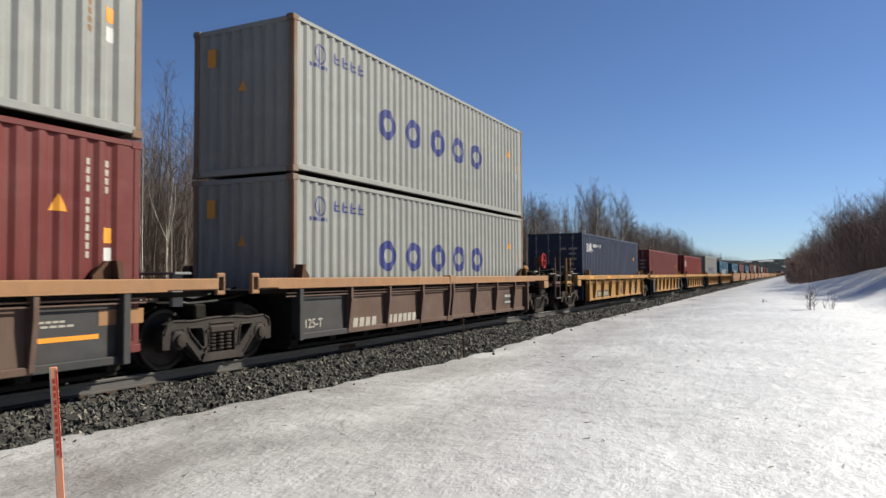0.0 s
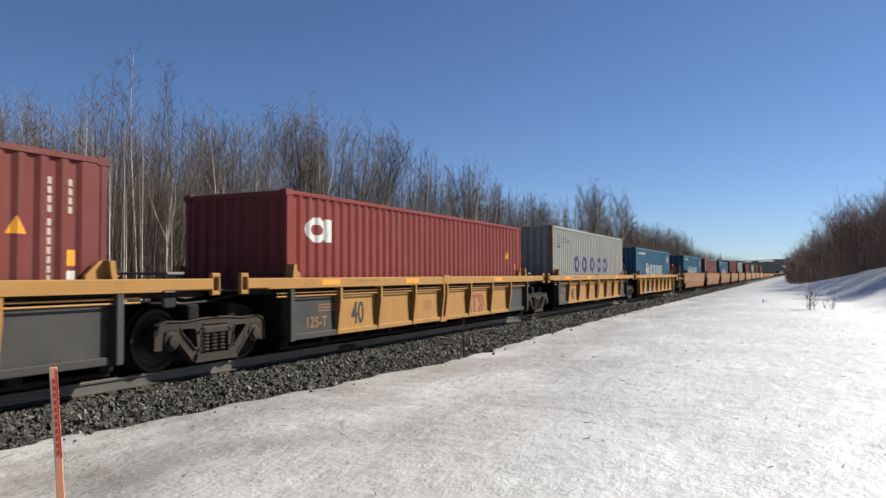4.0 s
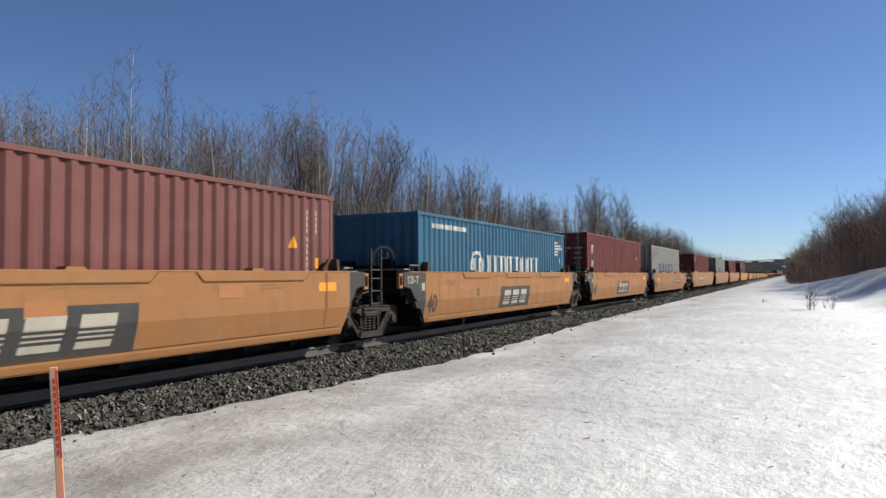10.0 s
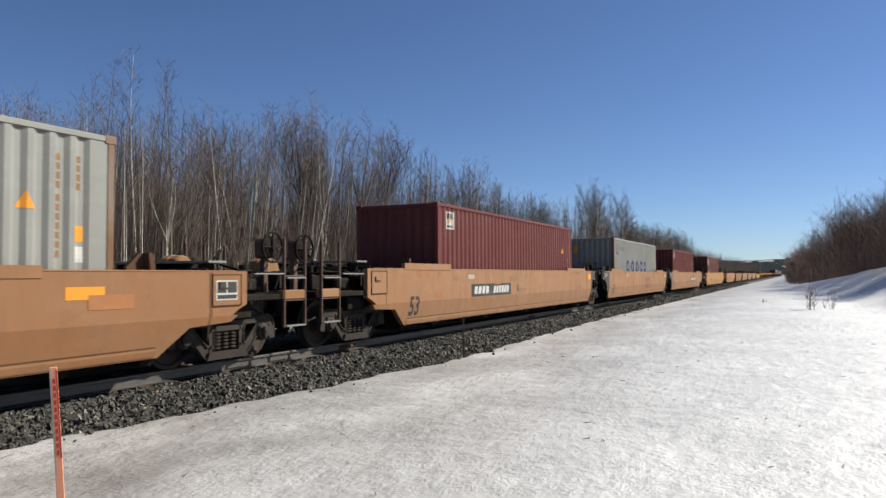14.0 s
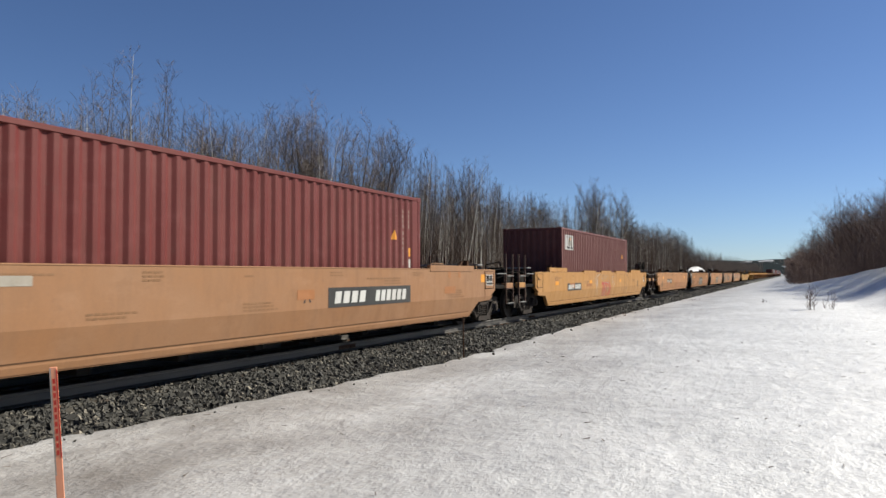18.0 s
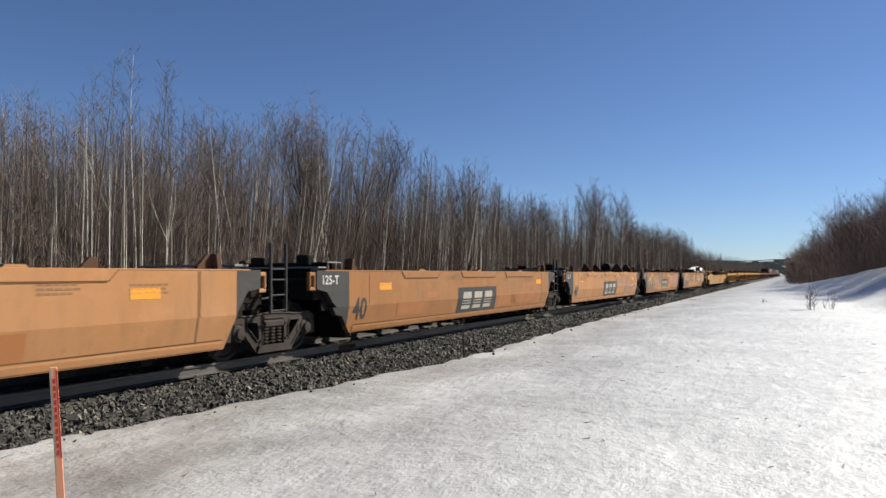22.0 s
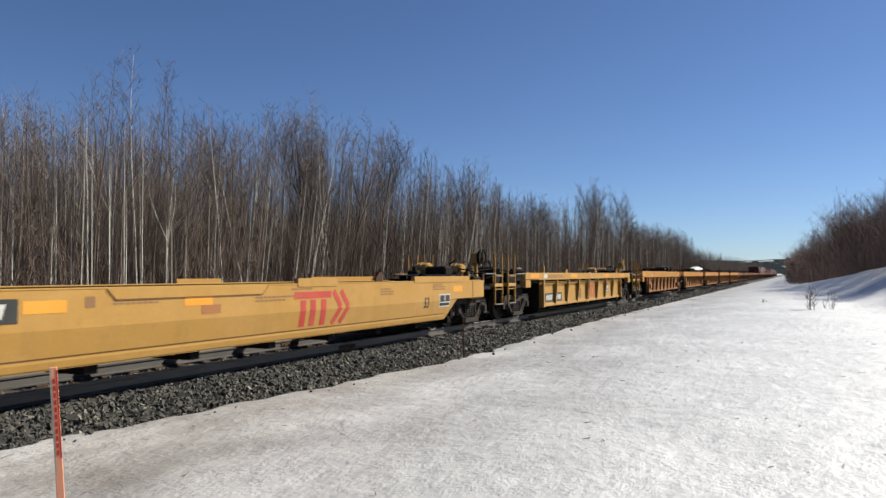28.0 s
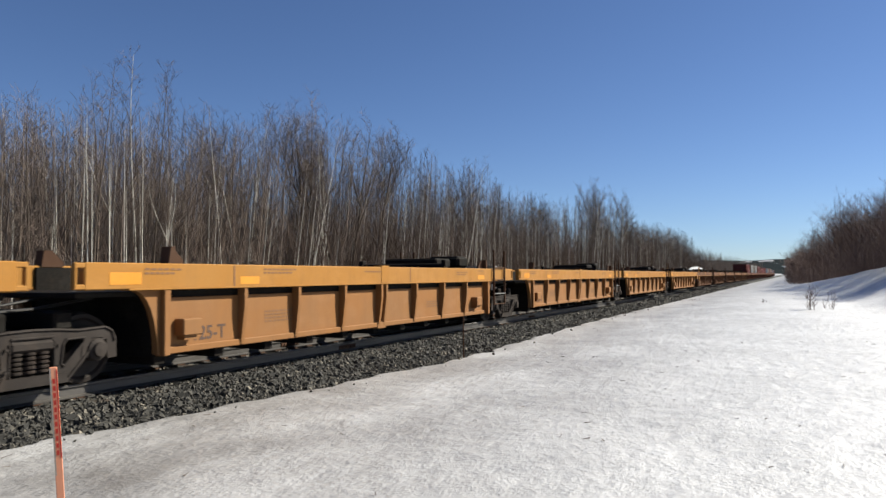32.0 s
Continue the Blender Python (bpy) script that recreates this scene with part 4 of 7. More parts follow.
    part("air_reservoir", place(Shape().rod((-0.75, -0.55, 1.32), (0.25, -0.55, 1.32), 0.19, 14).box(-0.5, -0.4, -0.7, -0.4, 1.1, 1.2).box(0.0, 0.1, -0.7, -0.4, 1.1, 1.2)), dark, car)
    part("air_hose", place(Shape().path([(0.30, -1.42, 0.70), (0.34, -1.6, 0.52), (0.36, -1.78, 0.38), (0.34, -1.98, 0.40)], 0.025)), RUBBER, car)
    part("brake_rigging", place(Shape().path([(0.6, -1.2, 1.3), (0.9, -0.7, 1.5), (0.9, 0.3, 1.45), (0.7, 1.2, 1.3)], 0.022).box(0.45, 0.85, -1.0, -0.6, 1.12, 1.42, 0.03).rod((0.65, -0.8, 1.42), (0.65, -0.8, 1.6), 0.08, 10)), dark, car)
    part("brake_cylinder", place(Shape().rod((-0.2, -0.2, 1.30), (-0.2, 0.55, 1.30), 0.15, 14).rod((-0.2, 0.55, 1.30), (-0.2, 1.1, 1.30), 0.03, 8).box(-0.4, 0.0, -0.28, -0.2, 1.12, 1.48, 0.02)), dark, car)
    part("control_valve", place(Shape().box(-0.95, -0.62, -0.25, 0.05, 1.12, 1.55, 0.04).box(-0.9, -0.7, -0.32, -0.24, 1.2, 1.45, 0.02).rod((-0.78, -0.1, 1.55), (-0.78, -0.1, 1.66), 0.07, 10)), RUST if rail is BROWN else dark, car)
    part("cross_rail", place(Shape().rod((-1.44, -0.92, 1.46), (1.44, -0.92, 1.46), 0.018, 8).rod((-1.2, 0.62, zt + 0.02), (1.2, 0.62, zt + 0.02), 0.03, 8)), dark, car)
    part("slack_hose", place(Shape().path([(1.1, -0.2, 1.2), (1.18, 0.1, 1.05), (1.2, 0.5, 0.98), (1.12, 0.9, 1.08), (1.05, 1.3, 1.2)], 0.02)), RUBBER, car)
    if brake:
        mat, lab = brake
        st = part("brake_stand", place(Shape().box(0.62, 0.72, -1.38, -1.26, 1.1, 2.0, 0.01).box(0.56, 0.80, -1.40, -1.16, 1.72, 2.08, 0.04)), rail, car)
        part("brake_wheel", place(Shape().ring((0.90, -1.28, 1.92), 0.27, 0.022).rod((0.78, -1.28, 1.92), (0.94, -1.28, 1.92), 0.05).rod((0.9, -1.54, 1.92), (0.9, -1.02, 1.92), 0.016, 6).rod((0.9, -1.28, 1.66), (0.9, -1.28, 2.18), 0.016, 6).lathe((0.80, -1.28, 1.92), [(0, 0.2), (0.05, 0.2), (0.08, 0.14), (0.09, 0.001)], "x", 16)), mat, st, lab)
    truck(car, L - 0.12 if rear else 0.12)


def joint(car, y, zt, ladder=None, board=True):
    """The articulated joint behind a unit, with its shared truck."""
    truck(car, y)
    part("articulated_connector", Shape().box(-0.32, 0.32, y - 1.3, y + 0.05, 0.62, 1.0, 0.03).box(-0.24, 0.24, y - 0.05, y + 1.25, 0.66, 0.94, 0.03).rod((0, y, 0.58), (0, y, 1.06), 0.2, 14), BLACK, car)
    part("side_bearing_arm", Shape().box(-1.1, 1.1, y - 0.55, y - 0.3, 0.74, 0.98, 0.03).box(-1.1, 1.1, y + 0.3, y + 0.55, 0.74, 0.98, 0.03), BLACK, car)
    if board:
        part("crossover_board", Shape().box(-1.1, 1.1, y - 0.95, y - 0.62, zt + 0.06, zt + 0.10, 0.006).box(-1.0, -0.94, y - 0.9, y - 0.7, 0.95, zt + 0.06).box(0.94, 1.0, y - 0.9, y - 0.7, 0.95, zt + 0.06), GALV, car)
    part("brake_pipe", Shape().path([(0.7, y - 1.1, 1.15), (0.8, y - 0.4, 0.98), (0.7, y + 0.3, 1.0), (0.75, y + 1.1, 1.12)], 0.024).path([(0.4, y - 1.1, 1.22), (0.5, y, 1.05), (0.4, y + 1.1, 1.2)], 0.02), RUBBER, car)
    if ladder is not None:
        part("ladder", ladder_shape(y - 0.42, y - 0.02, 0.78, 1.96, 1.40, (0.82, 1.08, 1.34, 1.52)), ladder, car)
        part("ladder_bracket", Shape().box(1.1, 1.40, y - 0.40, y - 0.34, 1.1, 1.16).box(1.1, 1.40, y - 0.40, y - 0.34, 0.86, 0.92).box(1.05, 1.12, y - 0.9, y - 0.3, 0.84, 1.18), BLACK, car)


def tow_plate(car, sx, y, z, mat):
    """An upright plate with a slot for the jacking hook."""
    s = Shape()
    s.box(sx * 1.40, sx * 1.475, y - 0.09, y - 0.045, z - 0.17, z + 0.17, 0.012).box(sx * 1.40, sx * 1.475, y + 0.045, y + 0.09, z - 0.17, z + 0.17, 0.012)
    s.box(sx * 1.40, sx * 1.475, y - 0.07, y + 0.07, z + 0.10, z + 0.168, 0.012).box(sx * 1.40, sx * 1.475, y - 0.07, y + 0.07, z - 0.168, z - 0.10, 0.012)
    part("tow_plate", s, mat, car)


def guides(car, L, wa, wb, zt, mat):
    """The sloped brackets that lead a box into the well, and the lugs on the sill."""
    for y, d in ((wa + 0.25, 1), (wb - 0.25, -1)):
        for sx in (1, -1):
            part("box_guide", Shape().prism([(y - d * 0.16, zt - 0.02), (y + d * 0.22, zt - 0.02), (y + d * 0.22, zt + 0.05), (y + d * 0.02, zt + 0.24), (y - d * 0.12, zt + 0.24)], sx * 1.27, sx * 1.33).prism([(y - d * 0.16, zt - 0.02), (y - d * 0.08, zt - 0.02), (y - d * 0.04, zt + 0.24), (y - d * 0.12, zt + 0.24)], sx * 1.33, sx * 1.45), mat, car)


def well_floor(car, wa, wb):
    beam = shared("cross_member", lambda: Shape().box(-1.28, 1.28, -0.10, 0.10, 0.17, 0.335, 0.01))
    for i in range(11):
        part("cross_member", beam, BLACK, car, at=pose(0, wa + 0.1 + (wb - wa - 0.2) * i / 10, 0))
    for a in (wa, wb - 2.2):
        part("well_floor", Shape().box(-1.25, 1.25, a, a + 2.2, 0.34, 0.36), BLACK, car)
    for y in (wa, wb):
        part("bulkhead", Shape().box(-1.30, 1.30, y - 0.05, y + 0.05, 0.28, 1.12, 0.01).box(-1.1, 1.1, y - 0.09, y + 0.09, 1.02, 1.16, 0.02), BLACK, car)


def ribbed_car(s, L, zt, zc, chord, panel, rib, label, ends, brake=(None, None), grey=None, name="well_car", ladder=None, tall=2.05, zb=0.27, pad=None, span=None, pipes=True, arch=False, mid=None, bays=(1.58, 3.12, 4.62), pan=True):
    """A well car whose sides hang as ribbed panels from a deep top chord."""
    car = thing(name, label, "rail car", "well cars of the train", at=pose(0, s, 0))
    wa, wb = (1.90 if ends[0] == "C" else 1.10), (L - 2.10 if ends[1] == "C" else L - 1.60)
    wa, wb = span or (wa, wb)
    mid = mid or (wa + wb) / 2
    bounds = [wa] + [mid - b for b in bays[::-1]] + [mid] + [mid + b for b in bays] + [wb]
    n = 8
    for sx in (1, -1):
        ch = part("top_chord", Shape().box(sx * 1.30, sx * 1.48, 0, L, zc, zt, 0.014), chord, car)
        part("chord_lip", Shape().box(sx * 1.29, sx * 1.492, wa - 0.6, wb + 0.6, zc - 0.014, zc + 0.012, 0.004), chord, ch)
        part("bottom_sill", Shape().box(sx * 1.20, sx * 1.385, wa, wb, zb, zb + 0.10, 0.012), panel, car)
        for a, e in ((wa, 0), (wb, 1)):
            if grey and ends[e] == "J":
                w = bounds[-1] - bounds[-2] if e else bounds[1] - bounds[0]
                part("sill_cover", Shape().box(sx * 1.195, sx * 1.39, (a - w) if e else a, a if e else a + w, zb - 0.005, zb + 0.105, 0.012), grey, car)
            part("end_post", Shape().box(sx * 1.27, sx * 1.478, a - 0.12 if e else a, a if e else a + 0.12, zb - 0.01, zc - 0.002, 0.012), (grey if ends[e] == "J" else None) or rib, car)
            part("chord_end", Shape().box(sx * 1.28, sx * 1.486, (L - 0.50) if e else 0.0 - 0.004, (L + 0.004) if e else 0.50, zc - 0.26, zc - 0.016, 0.015), chord, car) if ends[e] == "C" else tow_plate(car, sx, (L + 0.05) if e else -0.05, (zt + zc) / 2, chord)
        for i in range(n):
            y0, y1 = bounds[i], bounds[i + 1]
            m = grey if grey and (i == 0 or i == n - 1 and ends[1] == "J") else panel
            part("side_panel", Shape().box(sx * 1.29, sx * 1.332, y0 + 0.004, y1 - 0.004, zb + 0.06, zc - 0.13, 0.006), m, car)
        for i in range(1, n):
            y = bounds[i]
            for q in ((y - 0.10, y + 0.10) if i == n // 2 else (y,)):
                part("rib", Shape().prism([(sx * 1.33, zb + 0.05), (sx * 1.40, zb + 0.03), (sx * 1.475, zc - 0.30), (sx * 1.475, zc - 0.004), (sx * 1.33, zc - 0.004)], q - 0.035, q + 0.035, "y"), rib, car)
        part("chord_splice", Shape().box(sx * 1.292, sx * 1.49, mid - 0.16, mid + 0.16, zc + 0.014, zt + 0.028, 0.008), chord, ch)
        part("splice_foot", Shape().box(sx * 1.24, sx * 1.40, mid - 0.17, mid + 0.17, zb - 0.03, zb + 0.11, 0.01), rib, car)
        for z in (zc - 0.095, zc - 0.155) if pipes else ():
            part("brake_line", Shape().rod((sx * 1.405, wa - 0.3, z), (sx * 1.405, wb + 0.3, z + 0.008), 0.015, 6), rib, car)
        for a, d in ((wa, -1), (wb, 1)) if arch else ():
            curve = [(a + d * (0.05 + 0.40 * (1 - math.cos(k * math.pi / 16))), zb + 0.02 + (zc - zb - 0.04) * math.sin(k * math.pi / 16)) for k in range(9)]
            part("arch_plate", Shape().prism([(a, zc - 0.02), (a, zb)] + curve, sx * 1.30, sx * 1.40), panel, car)
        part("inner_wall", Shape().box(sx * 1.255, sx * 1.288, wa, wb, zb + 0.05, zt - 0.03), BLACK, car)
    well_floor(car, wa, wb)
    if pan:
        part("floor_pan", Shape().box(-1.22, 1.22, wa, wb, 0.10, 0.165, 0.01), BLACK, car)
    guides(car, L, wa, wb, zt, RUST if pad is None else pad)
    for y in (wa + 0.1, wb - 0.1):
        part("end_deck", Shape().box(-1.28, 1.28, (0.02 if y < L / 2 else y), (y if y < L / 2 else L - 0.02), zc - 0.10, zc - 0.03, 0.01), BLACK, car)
    for e in (0, 1):
        if ends[e] == "C":
            coupler_end(car, L, e == 1, chord, zt, brake[e], tall, rail=BROWN if chord is TAN else None)
    r = Side(lambda y, z: 1.332)
    return car, r, Side(lambda y, z: 1.48)


def outline(L, zt, ends, zb, low):
    front = {"C": [(0.05, zt), (0.05, 0.96), (0.25, 0.88), (0.38, 0.70), (1.22, 0.66), (1.74, zb)], "J": [(0.10, zt), (0.10, 1.16), (0.42, 1.10), (0.60, 0.90), (0.74, 0.66), (0.96, 0.62), (1.30, zb)],
             "S": [(0.0, zt), (0.0, 0.80), (1.80, 0.80), (2.36, zb)]}
    a, b = front[ends[0]], [(L - y, z) for y, z in front[ends[1]][::-1]]
    if ends[1] == "J":
        b = [(L - 0.78, zb), (L - 0.56, 0.86), (L - 0.34, 1.16), (L - 0.04, 1.20), (L - 0.04, zt)]
    return a + b


def slab_car(s, L, zt, mat, label, ends, brake=(None, None), joints=DARKGREY, zb=0.28, fold=0.80, flaps=(), lift=0.0, low=None, name="well_car", tabs=True, tall=2.05):
    """A well car with plain plate sides that lean in below a fold."""
    car = thing(name, label, "rail car", "well cars of the train", at=pose(0, s, 0))
    X = lambda y, z: 1.48 if z >= fold else 1.48 - (fold - z) * 0.20
    side = Side(X, (), (fold,), 0.004)
    poly = outline(L, zt, ends, zb, low)
    ja, jb = (1.16 if ends[0] == "J" else 0.0), (L - 0.60 if ends[1] == "J" else L)
    under = [p for p in poly[1:-1]]
    uy, uz = [p[0] for p in under], [p[1] for p in under]
    for i in range(1, len(uy)):  # steps straight up need a hair of run
        if uy[i] <= uy[i - 1]:
            uy[i] = uy[i - 1] + 0.002
    for sx in (1, -1):
        for a, b, m, nm in ((uy[0], ja, joints, "end_panel"), (max(ja, uy[0]), min(jb, uy[-1]), mat, "side_plate"), (jb, uy[-1], joints, "end_panel")):
            if b - a < 0.05:
                continue
            sh = Shape()
            ys = [a] + [y for y in uy if a < y < b] + [b]
            # a coarse run of stations along the plate keeps the long faces even
            for p, q in zip(ys, ys[1:]):
                zp, zq = np.interp(p, uy, uz), np.interp(q, uy, uz)
                for z0p, z0q, z1 in ((max(zp, fold), max(zq, fold), zt), (zp, zq, fold)):
                    if z1 == fold and zp >= fold and zq >= fold:
                        continue
                    z0p, z0q = min(z0p, z1), min(z0q, z1)
                    out = [(sx * X(0, z0p), p, z0p), (sx * X(0, z0q), q, z0q), (sx * X(0, z1), q, z1), (sx * X(0, z1), p, z1)]
                    inn = [(sx * (abs(v[0]) - 0.11), v[1], v[2]) for v in out]
                    sh.add(out + inn, [(0, 1, 2, 3), (7, 6, 5, 4), (3, 2, 6, 7), (1, 0, 4, 5), (0, 3, 7, 4), (2, 1, 5, 6)])
            pl = part(nm, sh, m, car)
            if nm == "side_plate":
                lo, hi = {"C": 1.80, "S": 2.42, "J": 1.36}[ends[0]], L - {"C": 1.80, "S": 2.42, "J": 0.84}[ends[1]]
                part("bottom_crease", Shape().add([(sx * (X(0, zb + 0.13) + 0.006), lo, zb + 0.13), (sx * (X(0, zb + 0.13) + 0.006), hi, zb + 0.13), (sx * (X(0, zb + 0.10) + 0.012), hi, zb + 0.10), (sx * (X(0, zb + 0.10) + 0.012), lo, zb + 0.10),
                                             (sx * (X(0, zb + 0.02) + 0.010), hi, zb + 0.02), (sx * (X(0, zb + 0.02) + 0.010), lo, zb + 0.02)], [(0, 1, 2, 3), (3, 2, 4, 5)]), m, pl)
                # dark lines drawn along the sill crease and the plate seam
                if sx > 0:
                    mark(pl, "sill_seam", side, [rect(lo, hi, zb + 0.145, zb + 0.157)], SEAMSHADE, 0.002)
                    mark(pl, "fold_seam", side, [rect(b - 0.80, b - 0.786, zb + 0.16, zt - 0.02)], SEAMSHADE, 0.008)
                for y in ((a + 0.75, b - 0.75)):
                    part("weld_seam", Shape().box(sx * 1.478, sx * 1.486, y - 0.012, y + 0.012, fold, zt - 0.01, 0.003), m, pl)
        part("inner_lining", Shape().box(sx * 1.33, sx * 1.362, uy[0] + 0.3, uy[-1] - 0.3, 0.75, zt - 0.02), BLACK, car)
        part("top_cap", Shape().box(sx * 1.30, sx * 1.487, uy[0] + 0.25, uy[-1] - 0.25, zt - 0.012, zt + 0.012, 0.005), mat, car)
        for y0, y1, up in flaps:
            part("flap", Shape().prism([(y0, zt + up), (y1, zt + up), (y1 - 0.14 if up <= 0.001 else y1, zt + up - 0.15), (y0 + 0.14 if up <= 0.001 else y0, zt + up - 0.15)][::-1], sx * 1.40, sx * 1.492), mat, car)
            # a dark line round the flap paints in its shadow gap
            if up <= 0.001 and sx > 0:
                mark(car, "flap_seam", side, stroke([(y0, zt - 0.012), (y0 + 0.14, zt - 0.152), (y1 - 0.14, zt - 0.152), (y1, zt - 0.012)], 0.013), SEAMSHADE, 0.014)
            if tabs:
                part("lug", Shape().prism([((y0 + y1) / 2 - 0.16, zt + up), ((y0 + y1) / 2 + 0.16, zt + up), ((y0 + y1) / 2 + 0.12, zt + up + 0.05), ((y0 + y1) / 2 - 0.12, zt + up + 0.05)], sx * 1.30, sx * 1.48), mat, car)
    well_floor(car, 1.75 if ends[0] != "J" else 1.3, L - (1.75 if ends[1] != "J" else 0.8))
    wa, wb = (1.75 if ends[0] == "C" else 1.2), (L - 1.75 if ends[1] == "C" else L - 0.8)
    guides(car, L, wa, wb, zt, RUST)
    if ends[0] == "J":
        part("deck_plank", Shape().box(-1.34, 1.34, 0.34, 0.60, zt + 0.045, zt + 0.075, 0.006).box(-1.2, -1.13, 0.38, 0.56, zt - 0.16, zt + 0.045).box(1.13, 1.2, 0.38, 0.56, zt - 0.16, zt + 0.045), GALV, car, "worn steel crossing plank")
        part("bulkhead_cap", Shape().box(-1.22, 1.22, 0.93, 1.06, zt - 0.16, zt + 0.17, 0.015).box(0.45, 0.75, 0.80, 1.0, zt + 0.10, zt + 0.32, 0.03).box(-0.7, -0.35, 0.80, 1.0, zt + 0.10, zt + 0.28, 0.03), BLACK, car)
        part("hand_hold", Shape().path([(1.30, 0.70, zt), (1.30, 0.70, zt + 0.16), (1.30, 1.15, zt + 0.16), (1.30, 1.15, zt)], 0.014), GALV, car)
    # black fill added at the joint ends in place of the shade between units
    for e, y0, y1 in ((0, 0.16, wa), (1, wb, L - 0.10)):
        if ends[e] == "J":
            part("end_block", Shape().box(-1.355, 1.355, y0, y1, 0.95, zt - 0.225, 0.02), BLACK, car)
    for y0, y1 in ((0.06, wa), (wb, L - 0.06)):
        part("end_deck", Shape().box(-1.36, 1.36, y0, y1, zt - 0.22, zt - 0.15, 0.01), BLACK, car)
    for e in (0, 1):
        if ends[e] in "CS":
            coupler_end(car, L, e == 1, mat, zt, brake[e], tall, rail=BROWN if ends[e] == "C" else None)
            for sx in (1, -1):
                y = 0.5 if e == 0 else L - 0.5
                if ends[e] == "C":
                    part("inspection_panel", Shape().box(sx * 1.478, sx * 1.492, y - 0.30, y + 0.30, zt - 0.52, zt - 0.06, 0.006), mat, car)
                    fr = Shape()
                    for q0, q1, w0, w1 in ((y - 0.315, y - 0.298, zt - 0.535, zt - 0.045), (y + 0.298, y + 0.315, zt - 0.535, zt - 0.045), (y - 0.298, y + 0.298, zt - 0.535, zt - 0.518), (y - 0.298, y + 0.298, zt - 0.062, zt - 0.045)):
                        fr.box(sx * 1.478, sx * 1.50, q0, q1, w0, w1, 0.006)
                    part("panel_frame", fr, RUST, car)
                    part("panel_bracket", Shape().box(sx * 1.49, sx * 1.515, y - 0.18, y + 0.02, zt - 0.265, zt - 0.247).box(sx * 1.49, sx * 1.515, y - 0.18, y - 0.162, zt - 0.247, zt - 0.17), RUST, car)
        else:
            for sx in (1, -1):
                y = -0.02 if e == 0 else L + 0.02
                # the far-side plate is coloured black to stand in for its shade
                tow_plate(car, sx, y, zt - 0.2, mat if sx > 0 else BLACK)
    # stencilled notices, faded plates and scuffs along the plate
    q = random.Random(int(s * 10))
    for k in range(7):
        y = q.uniform(1.8, L - 2.6)
        small_print(car, side, int(s) + k, [(y, zt - q.choice((0.10, 0.16, 0.22)), q.uniform(0.25, 0.9), q.randrange(1, 4))], STENCIL)
    for k in range(2):
        y = q.uniform(1.6, L - 2.0)
        z = q.uniform(fold + 0.02, zt - 0.35)
        mark(car, "faded_patch", side, [rect(y, y + q.uniform(0.25, 0.9), z, z + q.uniform(0.08, 0.22))], PATCH, 0.001)
    return car, side, side


def mark(car, name, side, polys, mat, lift=0.0):
    return part(name, side.mark(polys, lift), mat, car)


def number_panel(car, side, y0, y1, z0, z1, lean=0.05, n=9, ink=CREAM, plate=PLATE):
    """A dark panel with unread figures."""
    mark(car, "number_panel", side, [rect(y0, y1, z0, z1)], plate)
    p = (z1 - z0) * 0.2
    a = (y1 - y0) * 0.06
    letters = bars(y0 + a, y0 + (y1 - y0) * 0.42, z0 + p, z1 - p, 4, None, 0.72, lean) + bars(y0 + (y1 - y0) * 0.52, y1 - a, z0 + p, z1 - p, n - 3, None, 0.72, lean)
    mark(car, "number_bars", side, letters, ink, 0.004)


def sign_panel(car, side, y0, y1, z0, z1, ink=CREAM, plate=PLATE):
    """A dark panel that holds three slanted white blocks cut by stripes."""
    mark(car, "sign_panel", side, [rect(y0, y1, z0, z1, 0.04)], plate)
    w, h = y1 - y0, z1 - z0
    for k in range(3):
        a = y0 + w * (0.10 + 0.275 * k)
        mark(car, "sign_block", side, [rect(a + p * 0.12, a + w * 0.20 + p * 0.12, z0 + h * p, z0 + h * q, 0.12 * (q - p)) for p, q in ((0.16, 0.30), (0.36, 0.40), (0.46, 0.50), (0.56, 0.82))], ink, 0.004)


def red_sign(car, side, y0, y1, z0, z1, ink=REDMARK):
    """Three slanted blocks under a broad bar, and a chevron."""
    w, h = y1 - y0, z1 - z0
    mark(car, "sign_bar", side, [rect(y0, y0 + w * 0.62, z1 - h * 0.2, z1)], ink)
    for a in (0.10, 0.26, 0.44):
        mark(car, "sign_block", side, [rect(y0 + w * a, y0 + w * (a + 0.09), z0, z1 - h * 0.24)], ink)
    for a in (0.66, 0.80):
        mark(car, "sign_chevron", side, stroke([(y0 + w * a, z1), (y0 + w * (a + 0.14), (z0 + z1) / 2)], w * 0.065) + stroke([(y0 + w * (a + 0.14), (z0 + z1) / 2), (y0 + w * a, z0)], w * 0.065), ink)


def small_print(car, side, seed, spots, ink=STENCIL):
    r = random.Random(seed)
    for y, z, w, rows in spots:
        polys = []
        for i in range(rows):
            polys += bars(y, y + w * r.uniform(0.7, 1.0), z - i * 0.055, z - i * 0.055 + 0.028, max(3, int(w / 0.11)), None, 0.8)
        mark(car, "small_print", side, polys, ink)


def reflectors(car, side, ys, z, w=0.45, h=0.11):
    for y in ys:
        mark(car, "reflector", side, [rect(y, y + w, z, z + h)], BRIGHT)


